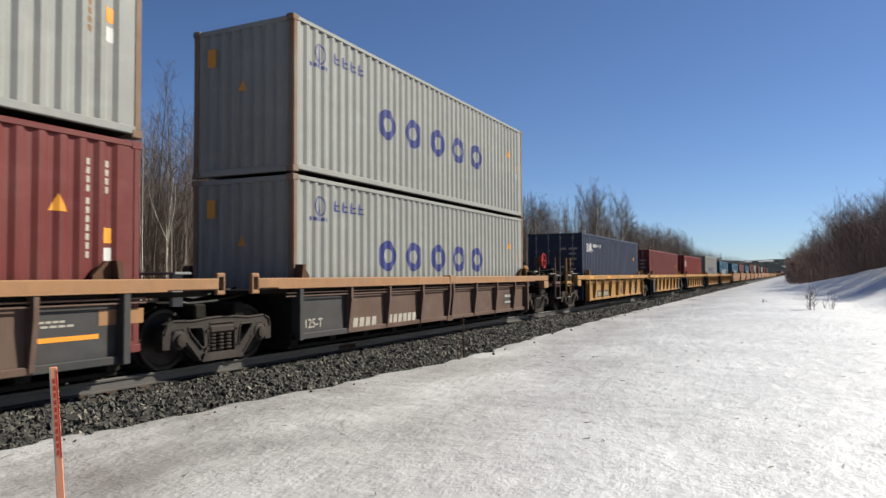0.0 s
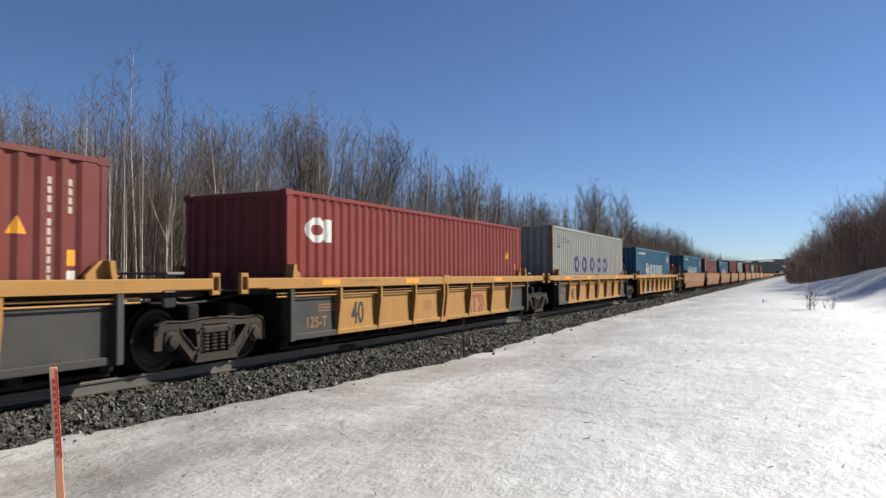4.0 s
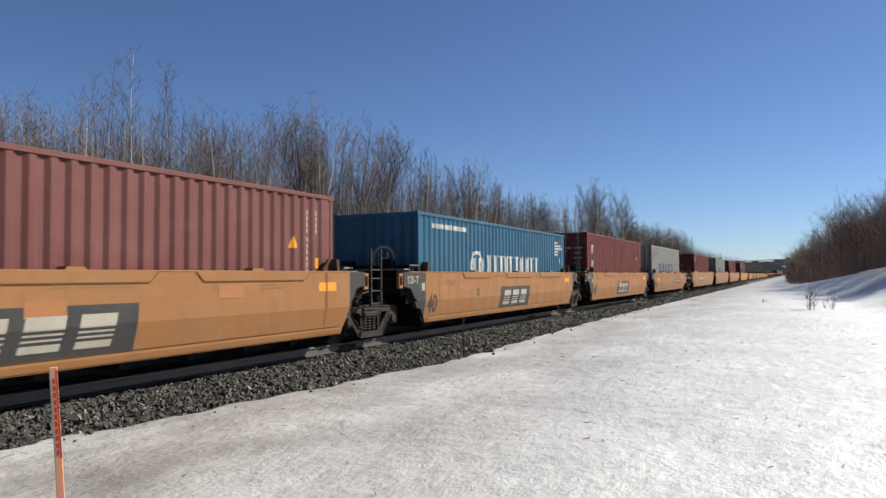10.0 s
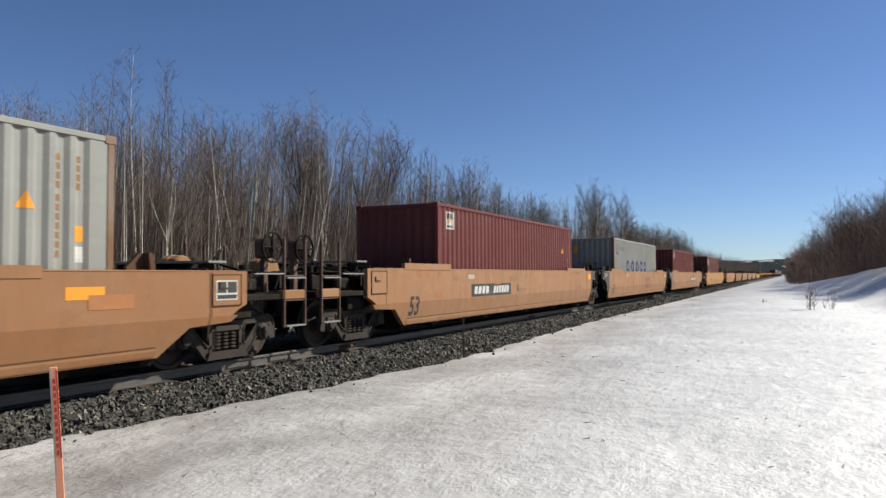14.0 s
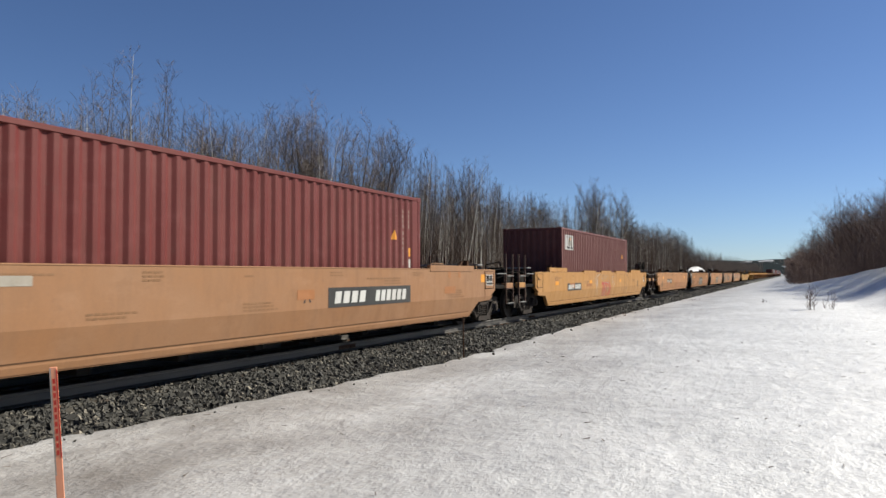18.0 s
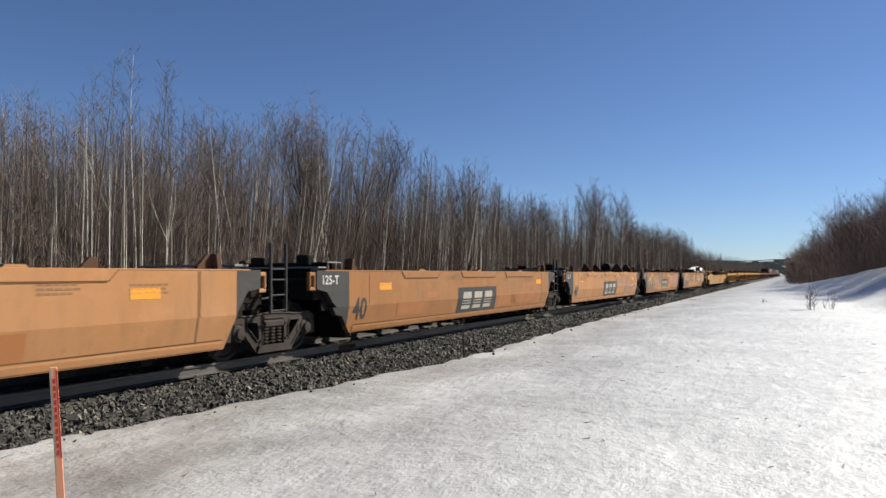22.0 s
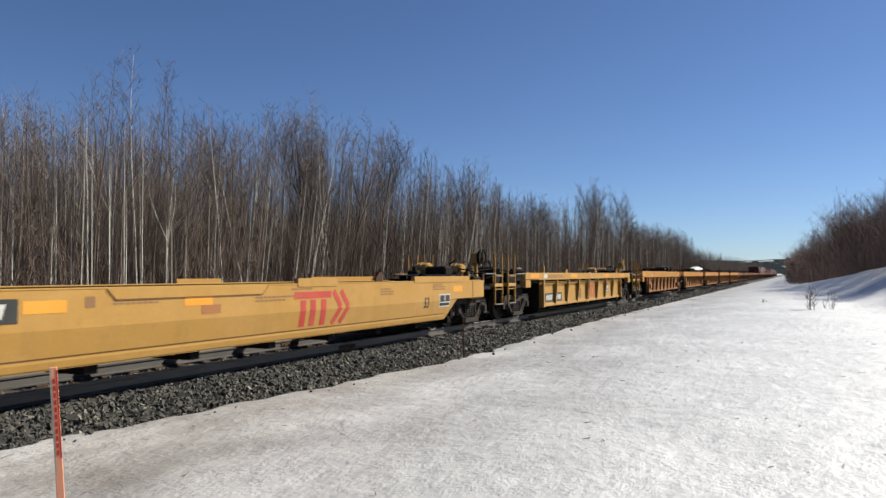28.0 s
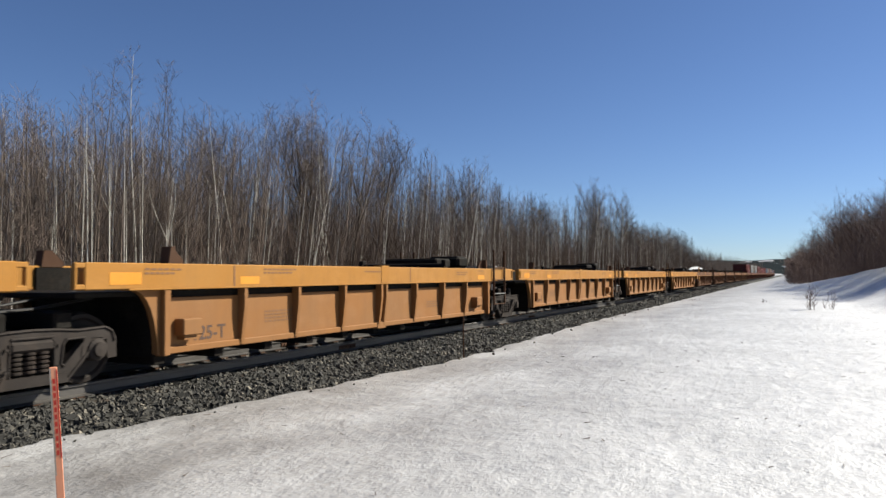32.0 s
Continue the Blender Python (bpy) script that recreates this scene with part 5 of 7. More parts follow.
def panel_sign(car, L, zt):
    """The framed instruction plate on a rear inspection panel."""
    p = Side(lambda y, z: 1.492)
    mark(car, "sign_plate", p, [rect(L - 0.74, L - 0.28, zt - 0.44, zt - 0.14)], WHITE, 0.0)
    mark(car, "sign_fields", p, [rect(L - 0.72, L - 0.53, zt - 0.33, zt - 0.16), rect(L - 0.50, L - 0.30, zt - 0.33, zt - 0.16), rect(L - 0.72, L - 0.30, zt - 0.42, zt - 0.36)], PLATE, 0.003)


def swoop(car, side, pts, w, mat, lift, name="spray_stroke"):
    """A sprayed line that bends smoothly through a few points."""
    p = [pts[0]] + list(pts) + [pts[-1]]
    out = []
    for a, b, c, d in zip(p, p[1:], p[2:], p[3:]):
        for k in range(6):
            t = k / 6
            out.append(tuple(0.5 * (2 * b[i] + (c[i] - a[i]) * t + (2 * a[i] - 5 * b[i] + 4 * c[i] - d[i]) * t * t + (3 * b[i] - a[i] - 3 * c[i] + d[i]) * t ** 3) for i in (0, 1)))
    out.append(tuple(pts[-1]))
    mark(car, name, side, stroke(out, w), mat, lift)


def fills(car, side, rows):
    """Sprayed or repainted fields, laid one over another."""
    for k, (mat, poly) in enumerate(rows):
        mark(car, "repaint_patch" if mat is CLEAN else "spray_fill", side, [list(poly)], mat, 0.0005 + 0.0002 * k)


# ---- the train, front to rear: place of each unit along the train
def ride(made, s):
    RIDERS.append((made[0], s))
    return made


def cap(car, side, y, z, h=0.25, mat=CREAM):
    mark(car, "capacity_mark", side, lettering("125-T", y, z, h * 0.85, 1.0), mat)


# two brown units under double stacks
u0 = ride(ribbed_car(-6.9, 15.18, 1.37, 1.20, TAN, BROWN, BROWN, "brown ribbed well car with a tan chord under stacked containers", "JJ", grey=DARKGREY, mid=7.65), -6.9)
joint(u0[0], 15.18 + 0.44, 1.37)
small_print(u0[0], u0[1], 1, [(12.3, 0.85, 0.6, 2)], CREAM)
mark(u0[0], "patch", u0[1], [rect(13.2, 13.9, 0.78, 0.98)], TAN)
mark(u0[0], "stripe", u0[1], [rect(12.3, 13.2, 0.62, 0.68)], BRIGHT)
u1 = ride(ribbed_car(9.16, 15.34, 1.37, 1.20, TAN, BROWN, BROWN, "brown ribbed well car with worn chord under two grey containers", "JC", (None, (REDGLOSS, "glossy red brake wheel housing")), grey=DARKGREY, mid=7.4), 9.16)
cap(u1[0], u1[1], 1.45, 0.45, 0.2)
mark(u1[0], "number_bars", u1[1], bars(3.0, 3.95, 0.36, 0.55, 4, None, 0.7, 0.03) + bars(4.4, 5.7, 0.36, 0.55, 6, None, 0.7, 0.03), CREAM)
mark(u1[0], "sign_plate", u1[1], [rect(11.35, 12.05, 0.5, 0.85)], DARKGREY)
mark(u1[0], "sign_bars", u1[1], [rect(11.42, 11.66, 0.72, 0.80), rect(11.74, 11.98, 0.72, 0.80), rect(11.42, 11.98, 0.55, 0.60)], CREAM, 0.004)
mark(u1[0], "patch", u1[1], [rect(12.1, 12.35, 0.6, 0.82)], BRIGHT)
# five yellow units
five = ((28.35, 15.65, "CJ"), (44.62, 15.15, "JJ"), (60.50, 15.05, "JJ"), (76.25, 14.93, "JJ"), (91.95, 15.80, "JC"))
for i, (s, L, ends) in enumerate(five):
    u = ride(ribbed_car(s, L, 1.37, 1.20, YELLOW, YELLOW, YELLOW, "yellow ribbed well car with dark grey end panels" if i not in (0, 4) else "yellow ribbed well car with coupler platform", ends, (None, (BLACK, "black spoked brake wheel") if i == 4 else None), grey=None if i in (0, 4) else DARKGREY, pad=YELLOW, mid=(7.72, 7.30, 7.28, 7.25, 7.22)[i]), s)
    if ends[1] == "J":
        joint(u[0], L + 0.40, 1.37)
    reflectors(u[0], u[2], (2.0, 5.2, 10.5), 1.235, 0.6, 0.10)
    small_print(u[0], u[2], 20 + i, [(3.2, 1.29, 0.9, 1)])
    small_print(u[0], u[1], 30 + i, [(2.1, 0.85, 0.8, 3), (6.3, 0.75, 0.5, 4)])
    if i in (0, 4):
        number_panel(u[0], u[1], 3.75, 5.9, 0.36, 0.68)
        if i == 4:
            part("signal_housing", Shape().lathe((0.95, L + 0.75, 1.98), [(-0.1, 0.001), (-0.1, 0.14), (0.05, 0.17), (0.10, 0.13), (0.11, 0.001)], "x", 14).box(0.86, 0.98, L + 0.70, L + 0.80, 1.15, 1.85, 0.02).box(0.75, 1.1, L + 0.55, L + 0.95, 1.11, 1.32, 0.04), REDGLOSS, u[0], "glossy red round housing on a post")
        mark(u[0], "length_mark", u[1], lettering("40", 8.50 if i == 0 else 8.6, 0.40, 0.48, 0.8), INK)
        mark(u[0], "sign_plate", u[1], [rect(12.0, 12.5, 0.50, 0.78)], WHITE)
        mark(u[0], "sign_bars", u[1], [rect(12.05, 12.22, 0.64, 0.74), rect(12.28, 12.45, 0.64, 0.74), rect(12.05, 12.45, 0.54, 0.58)], INK, 0.004)
    else:
        cap(u[0], u[1], 1.75, 0.45, 0.24, STENCIL)
        mark(u[0], "length_mark", u[1], lettering("40", 3.2, 0.43, 0.46, 0.75), INK)
        red_sign(u[0], u[1], 8.65, 10.1, 0.34, 0.88, MAROONMARK)
# five orange slab-sided units
slabs = ((111.15, 15.05, "CJ"), (127.60, 14.22, "JJ"), (143.30, 14.25, "JJ"), (159.10, 14.22, "JJ"), (174.78, 15.82, "JC"))
FLAPS40 = ((3.25, 5.2, 0.0), (6.4, 8.9, 0.0), (9.6, 12.3, 0.0))
for i, (s, L, ends) in enumerate(slabs):
    u = ride(slab_car(s, L, 1.48, PEACH if i in (0, 4) else ORANGE, "faded orange slab-sided well car with a container in its well", ends, ((BLACK, "") if i == 0 else None, (BLACK, "") if i == 4 else None), flaps=FLAPS40 if i < 4 else [(p, q, 0.06) for p, q, _ in FLAPS40]), s)
    if ends[1] == "J":
        joint(u[0], L + 0.72, 1.48, DARKGREY)
    small_print(u[0], u[1], 40 + i, [(5.4, 1.36, 0.8, 1), (11.0, 1.30, 0.6, 3), (2.3, 1.25, 0.7, 2)])
    if i in (0, 4):
        a = 4.05 if i == 0 else 9.42
        number_panel(u[0], u[1], a, a + 2.2, 0.76, 1.06)
        mark(u[0], "unit_letter", u[1], lettering("A" if i == 0 else "B", 6.5 if i == 0 else 8.95, 0.85, 0.2), INK)
    else:
        sign_panel(u[0], u[1], 5.95, 8.55, 0.42, 1.06)
        mark(u[0], "unit_letter", u[1], lettering("EDC"[i - 1], 4.2, 0.84, 0.2), INK)
    mark(u[0], "length_mark", u[1], lettering("40", 1.95 if i == 0 else 1.25, 0.50, 0.45, 0.85), INK)
    if i:
        cap(u[0], u[1], 0.28, 1.22, 0.20)
        mark(u[0], "patch", u[1], [rect(1.9, 2.35, 0.96, 1.16)], BRIGHT if i == 4 else PATCH)
    reflectors(u[0], u[1], (12.6,), 1.12, 0.55, 0.16)
    mark(u[0], "plate_mark", u[1], [rect(0.95, 1.1, 1.05, 1.22)], CREAM)
    if i == 4:
        panel_sign(u[0], L, 1.48)
# three longer slab units
longs = ((194.10, 18.64, "CJ"), (214.40, 18.34, "JJ"), (234.02, 19.68, "JC"))
for i, (s, L, ends) in enumerate(longs):
    u = ride(slab_car(s, L, 1.55, SANDY, "long pale orange slab-sided well car carrying one container", ends, ((BLACK, "") if i == 0 else None, None), flaps=((1.6, 4.0, 0.13), (L - 4.2, L - 1.6, 0.10)), tabs=False), s)
    if ends[1] == "J":
        joint(u[0], L + 0.66, 1.55, DARKGREY)
    mark(u[0], "length_mark", u[1], lettering("53", 1.85, 0.48, 0.45, 0.85), INK)
    if i == 0:
        number_panel(u[0], u[1], 5.3, 8.3, 0.82, 1.16, ink=WHITE)
        mark(u[0], "unit_letter", u[1], lettering("B", 8.85, 0.9, 0.2), INK)
    if i == 1:
        red_sign(u[0], u[1], 10.2, 12.0, 0.62, 1.2, MAROONMARK)
        mark(u[0], "unit_letter", u[1], lettering("C", 6.6, 0.95, 0.2), INK)
    if i == 2:
        number_panel(u[0], u[1], 11.3, 14.5, 0.80, 1.18, ink=WHITE)
        mark(u[0], "unit_letter", u[1], lettering("A", 10.55, 0.92, 0.22), INK)
    if i:
        cap(u[0], u[1], 0.25, 1.28, 0.2, WHITE)
    small_print(u[0], u[1], 60 + i, [(6.2, 0.92, 0.8, 2), (5.0, 1.42, 0.8, 1), (9.0, 0.95, 0.9, 3), (L - 3.2, 1.0, 1.0, 4)])
    mark(u[0], "patch", u[1], [rect(5.1, 5.5, 1.30, 1.42)], CREAM)
    for y in (2.2, 2.7, 3.3, L - 3.2, L - 2.6):
        mark(u[0], "patch", u[1], [rect(y, y + 0.16, 1.34, 1.50)], PATCH)
    reflectors(u[0], u[1], (L - 1.1,), 1.20, 0.45, 0.22)
    if i == 2:
        panel_sign(u[0], L, 1.55)
# a single bright yellow car with scrawls
u = ride(slab_car(257.25, 20.35, 1.49, GOLDEN, "bright yellow slab-sided well car with white scrawls and red shapes", "CC", (None, (IRON, "")), flaps=((1.6, 3.8, 0.17), (6.3, 8.2, 0.08), (9.25, 11.2, 0.08), (12.2, 14.4, 0.08), (15.8, 18.4, 0.14)), tabs=False), 257.25)
number_panel(u[0], u[1], 3.85, 5.85, 0.78, 1.07, ink=WHITE)
red_sign(u[0], u[1], 9.3, 11.2, 0.37, 1.06)
mark(u[0], "length_mark", u[1], lettering("53", 17.45, 0.76, 0.30, 0.8), INK)
for k, pts in enumerate((((8.29, 1.3), (8.44, 1.38), (8.56, 1.22), (8.55, 0.99), (8.63, 0.44)), ((8.29, 1.3), (8.36, 1.03), (8.43, 0.91), (8.44, 1.13), (8.55, 1.14)), ((8.56, 1.22), (8.67, 1.36), (9.01, 1.43)), ((8.1, 1.25), (8.29, 1.0), (8.37, 0.5)))):
    swoop(u[0], u[1], pts, 0.03, SPRAY2, 0.0030 + 0.0003 * k)
for k, pts in enumerate((((9.24, 1.3), (9.35, 1.39), (9.61, 1.45), (9.83, 1.33), (9.86, 1.23), (10.19, 1.33)), ((9.27, 1.1), (9.37, 1.22), (9.63, 1.2), (9.72, 1.0), (9.68, 0.66), (9.51, 0.43), (9.28, 0.62)),
                         ((9.72, 1.04), (9.96, 0.76), (10.01, 0.56), (9.84, 0.57), (9.92, 0.43), (10.2, 0.46)), ((10.17, 1.07), (10.24, 1.28), (10.44, 1.36), (10.6, 1.18), (10.58, 1.03), (10.03, 1.03)),
                         ((10.05, 0.99), (10.1, 0.77), (10.5, 0.83)), ((10.58, 1.01), (10.74, 0.96), (10.61, 0.67), (10.35, 0.71), (10.15, 0.51)))):
    swoop(u[0], u[1], pts, 0.026, SPRAY1, 0.0039 + 0.0003 * k)
for k, pts in enumerate((((11.22, 1.31), (11.4, 1.22), (11.28, 1.07), (11.4, 0.98), (11.72, 0.87), (11.95, 0.96)), ((11.4, 1.38), (11.46, 1.27), (11.59, 1.33), (11.71, 1.29), (11.98, 1.28)), ((11.34, 1.11), (11.49, 1.15), (11.5, 1.0), (11.65, 1.06), (11.81, 1.03), (11.91, 0.89)))):
    swoop(u[0], u[1], pts, 0.022, SPRAY2, 0.0030 + 0.0003 * k)
for k, pts in enumerate((((14.2, 1.34), (14.53, 1.42), (14.78, 1.25), (14.68, 0.96), (14.83, 0.78), (14.58, 0.46), (14.25, 0.53), (14.2, 0.76), (14.48, 0.97), (14.68, 0.85), (14.44, 0.61)), ((14.2, 1.34), (14.29, 1.09), (14.06, 1.04), (14.24, 0.81)), ((14.88, 1.36), (14.98, 1.21), (15.25, 1.27), (15.41, 1.06), (15.19, 0.83)))):
    swoop(u[0], u[1], pts, 0.024, SPRAY3, 0.0030 + 0.0003 * k)
small_print(u[0], u[1], 70, [(6.4, 1.1, 0.7, 2), (16.2, 1.1, 0.8, 3), (2.2, 1.3, 0.6, 3)])
reflectors(u[0], u[1], (2.3, 7.2, 13.0), 1.02, 0.4, 0.14)
mark(u[0], "sign_plate", u[1], [rect(19.3, 19.85, 0.98, 1.26)], WHITE)
mark(u[0], "sign_bars", u[1], [rect(19.36, 19.55, 1.1, 1.22), rect(19.6, 19.8, 1.1, 1.22)], INK, 0.004)
# five empty slab-sided units
empties = ((281.20, 15.10, "CJ"), (297.70, 14.45, "JJ"), (313.60, 14.50, "JJ"), (329.55, 14.35, "JJ"), (345.62, 15.34, "JC"))
for i, (s, L, ends) in enumerate(empties):
    lab = ("empty orange slab-sided well car with patched paint", "empty orange slab-sided well car with a dark sign panel", "empty orange well car with looping grey spray paint", "empty orange well car covered in pale spray paint", "empty orange well car with grey spray paint blocks")[i]
    u = ride(slab_car(s, L, 1.50, WORN if i in (0, 2) else ORANGE, lab, ends, ((BLACK, "") if i == 0 else None, (BLACK, "") if i == 4 else None), flaps=FLAPS40), s)
    if ends[1] == "J":
        joint(u[0], L + 0.72, 1.50, DARKGREY)
    if i in (0, 4):
        a = 4.0 if i == 0 else 9.2
        number_panel(u[0], u[1], a, a + 2.25, 0.78, 1.08, plate=BROWN)
        if i == 0:
            mark(u[0], "unit_letter", u[1], lettering("B", 6.6, 0.86, 0.2), INK)
    else:
        sign_panel(u[0], u[1], 6.2, 8.85, 0.40, 1.08)
    mark(u[0], "length_mark", u[1], lettering("40", 1.88 if i == 0 else 1.3, 0.52, 0.45, 0.85), INK)
    if i:
        cap(u[0], u[1], 0.28, 1.24, 0.2, WHITE)
    small_print(u[0], u[1], 80 + i, [(5.6, 1.36, 0.9, 2), (11.2, 1.30, 0.6, 3), (2.3, 1.25, 0.7, 2)])
    if i < 2:
        r = random.Random(90 + i)
        for k in range(3):
            y = r.uniform(2.4, L - 4)
            mark(u[0], "repaint_patch", u[1], [rect(y, y + r.uniform(1.0, 3.2), r.uniform(0.32, 0.6), r.uniform(0.75, 1.0))], PATCH, 0.0015)
    reflectors(u[0], u[1], (2.3, 12.5), 1.1, 0.5, 0.15)
    if i == 1:
        mark(u[0], "unit_letter", u[1], lettering("C", 4.2, 0.85, 0.2), STENCIL)
    if i == 2:
        fills(u[0], u[1], ((ROSE, ((9.0, 1.21), (10.02, 1.36), (10.09, 0.82), (9.05, 0.82))), (SPRAY4, ((10.47, 1.18), (11.32, 1.31), (11.25, 0.51), (10.61, 0.33), (10.41, 0.43))), (ROSE, ((11.32, 1.12), (11.95, 1.15), (11.95, 0.36), (11.17, 0.33))),
                           (SPRAY4, ((12.04, 1.15), (12.83, 0.93), (12.64, 0.32), (11.87, 0.34))), (SPRAY3, ((8.75, 1.2), (9.0, 1.22), (9.0, 0.84), (8.82, 0.5))), (CLEAN, ((9.0, 0.8), (10.51, 0.78), (10.44, 0.47), (8.85, 0.46))),
                           (CLEAN, rect(8.69, 9.70, 1.24, 1.46)), (CLEAN, rect(11.71, 12.67, 1.20, 1.43)), (CLEAN, rect(7.2, 8.1, 1.26, 1.43))))
        for k, pts in enumerate((((9.0, 1.21), (8.97, 0.86), (9.38, 0.94), (9.84, 1.01), (9.78, 0.86)), ((9.72, 1.41), (9.93, 1.28), (9.9, 0.98), (10.09, 0.82)), ((10.08, 1.36), (10.47, 1.27), (11.17, 1.4), (11.43, 1.16), (11.36, 0.79), (11.17, 0.47), (10.61, 0.33)),
                                 ((10.81, 0.88), (10.95, 0.92), (11.06, 0.78), (10.92, 0.6), (10.81, 0.77)), ((11.75, 1.16), (11.95, 0.81), (11.71, 0.43), (11.17, 0.35)))):
            swoop(u[0], u[1], pts, 0.05, SPRAY3, 0.0042 + 0.0003 * k)
            swoop(u[0], u[1], [(a + 0.045, b - 0.02) for a, b in pts], 0.026, SPRAY2, 0.0060 + 0.0003 * k)
        for k, pts in enumerate((((10.47, 1.18), (10.51, 0.74), (10.41, 0.36)), ((11.43, 1.16), (11.51, 1.4), (11.63, 1.35), (11.55, 1.26)), ((12.04, 1.15), (12.12, 0.8), (12.69, 0.85), (12.83, 0.61), (12.56, 0.34), (11.87, 0.34)),
                                 ((12.97, 0.87), (13.16, 0.54), (13.31, 0.86), (13.55, 0.87), (13.5, 0.57)), ((12.83, 1.35), (12.92, 1.21), (13.11, 1.37), (13.41, 1.4), (13.46, 1.23)))):
            swoop(u[0], u[1], pts, 0.03, SPRAY2, 0.0045 + 0.0003 * k)
        swoop(u[0], u[1], ((6.73, 1.2), (6.77, 0.97), (6.66, 0.73)), 0.06, MINT, 0.006)
    if i == 3:
        fills(u[0], u[1], ((SPRAY3, ((1.2, 1.3), (2.2, 1.2), (2.27, 0.81), (2.4, 0.4), (1.5, 0.45))), (SPRAY3, ((2.45, 1.23), (3.26, 1.24), (3.16, 0.36), (2.54, 0.38))), (SPRAY4, ((3.7, 1.45), (4.95, 1.46), (5.11, 0.84), (4.58, 0.36), (3.36, 0.36))),
                           (SPRAY3, ((3.26, 1.24), (3.26, 1.45), (3.7, 1.45), (3.5, 1.1))), (SPRAY3, ((5.36, 1.43), (6.32, 1.43), (6.36, 1.07), (6.1, 0.82), (5.37, 0.83))), (ROSE, ((9.53, 1.44), (13.6, 1.42), (13.5, 0.45), (10.41, 0.5), (10.34, 0.78), (9.53, 0.8))),
                           (CLEAN, ((4.78, 0.82), (6.17, 0.79), (6.14, 0.40), (4.75, 0.39))), (CLEAN, ((6.14, 0.52), (10.3, 0.5), (10.28, 0.37), (6.14, 0.39))), (CLEAN, rect(8.85, 10.34, 0.5, 0.80)),
                           (CLEAN, rect(2.26, 3.26, 1.24, 1.45)), (CLEAN, rect(6.88, 7.95, 1.25, 1.45)), (CLEAN, rect(8.47, 9.52, 1.22, 1.45)), (BRIGHT, rect(1.95, 2.43, 1.02, 1.22))))
        for k, pts in enumerate((((1.55, 1.38), (1.35, 1.1), (1.75, 0.95), (1.5, 0.6)), ((2.27, 0.81), (2.62, 0.94), (2.51, 0.65), (2.35, 0.36)), ((3.0, 1.15), (3.31, 0.58), (3.23, 0.37)), ((3.0, 1.15), (3.15, 1.16), (3.49, 1.09), (3.7, 1.45)), ((4.86, 1.46), (4.98, 1.27), (4.89, 0.86), (5.11, 0.87)),
                                 ((5.43, 1.46), (5.17, 1.17), (5.2, 0.84)), ((5.91, 1.46), (5.7, 1.06), (5.88, 1.03), (5.92, 1.41)), ((6.39, 1.46), (6.55, 1.24), (6.44, 0.83), (6.25, 0.53)), ((8.84, 1.21), (9.01, 0.83)), ((9.53, 1.45), (9.77, 1.26), (11.18, 1.21)))):
            swoop(u[0], u[1], pts, 0.055, MINT, 0.0051 + 0.0003 * k)
        for k, pts in enumerate((((3.7, 0.92), (3.93, 1.03), (4.24, 0.95), (4.3, 0.71), (4.19, 0.42)), ((4.34, 1.45), (4.51, 1.1), (4.19, 0.63)), ((3.75, 0.6), (3.9, 0.72), (4.1, 0.6)), ((1.9, 1.3), (1.8, 0.9), (2.1, 0.7)))):
            swoop(u[0], u[1], pts, 0.03, SPRAY2, 0.0051 + 0.0003 * k)
    if i == 4:
        fills(u[0], u[1], ((ROSE, ((1.2, 1.2), (1.62, 1.46), (3.31, 1.45), (3.41, 1.16), (1.61, 0.93), (1.2, 0.5))), (SPRAY3, ((2.1, 1.18), (3.31, 1.18), (3.41, 0.97), (3.89, 0.77), (3.67, 0.33), (1.25, 0.33), (1.36, 0.77))), (SPRAY4, ((3.42, 1.46), (4.88, 1.46), (4.81, 0.84), (4.0, 0.81), (3.41, 1.02))),
                           (SPRAY3, ((4.94, 1.44), (6.43, 1.45), (6.71, 1.11), (6.63, 0.81), (4.87, 0.84))), (SPRAY3, rect(7.99, 9.25, 0.81, 1.06)), (ROSE, ((9.44, 1.45), (11.59, 1.45), (12.0, 0.97), (11.66, 0.33), (9.96, 0.33))),
                           (SPRAY3, ((11.69, 1.44), (12.56, 1.03), (12.64, 0.35), (11.76, 0.35))), (ROSE, ((12.3, 1.42), (14.9, 1.36), (14.7, 1.0), (13.4, 0.72), (12.65, 0.5))),
                           (CLEAN, rect(1.79, 3.16, 1.19, 1.45)), (BRIGHT, rect(1.66, 2.1, 0.99, 1.18)), (CLEAN, rect(6.72, 7.92, 0.81, 1.44)), (CLEAN, ((4.0, 0.79), (9.97, 0.75), (9.68, 0.34), (3.72, 0.34)))))
        for k, pts in enumerate((((1.62, 1.46), (1.2, 0.82), (1.25, 0.35)), ((2.1, 0.96), (2.71, 1.01), (3.51, 0.95), (3.94, 0.72)), ((2.1, 0.96), (2.05, 0.44)), ((5.24, 0.95), (5.62, 1.08), (6.36, 0.98)), ((3.31, 1.44), (3.41, 1.02)))):
            swoop(u[0], u[1], pts, 0.09, SPRAY1, 0.0048 + 0.0003 * k)
        number_panel(u[0], u[1], 9.3, 11.5, 0.80, 1.06, plate=PLATE)
        part("machinery_box", Shape().box(-0.6, 0.9, L - 3.2, L - 1.3, 1.4, 1.72, 0.06).rod((-0.5, L - 1.9, 1.75), (0.8, L - 1.9, 1.75), 0.12, 12), BLACK, u[0])
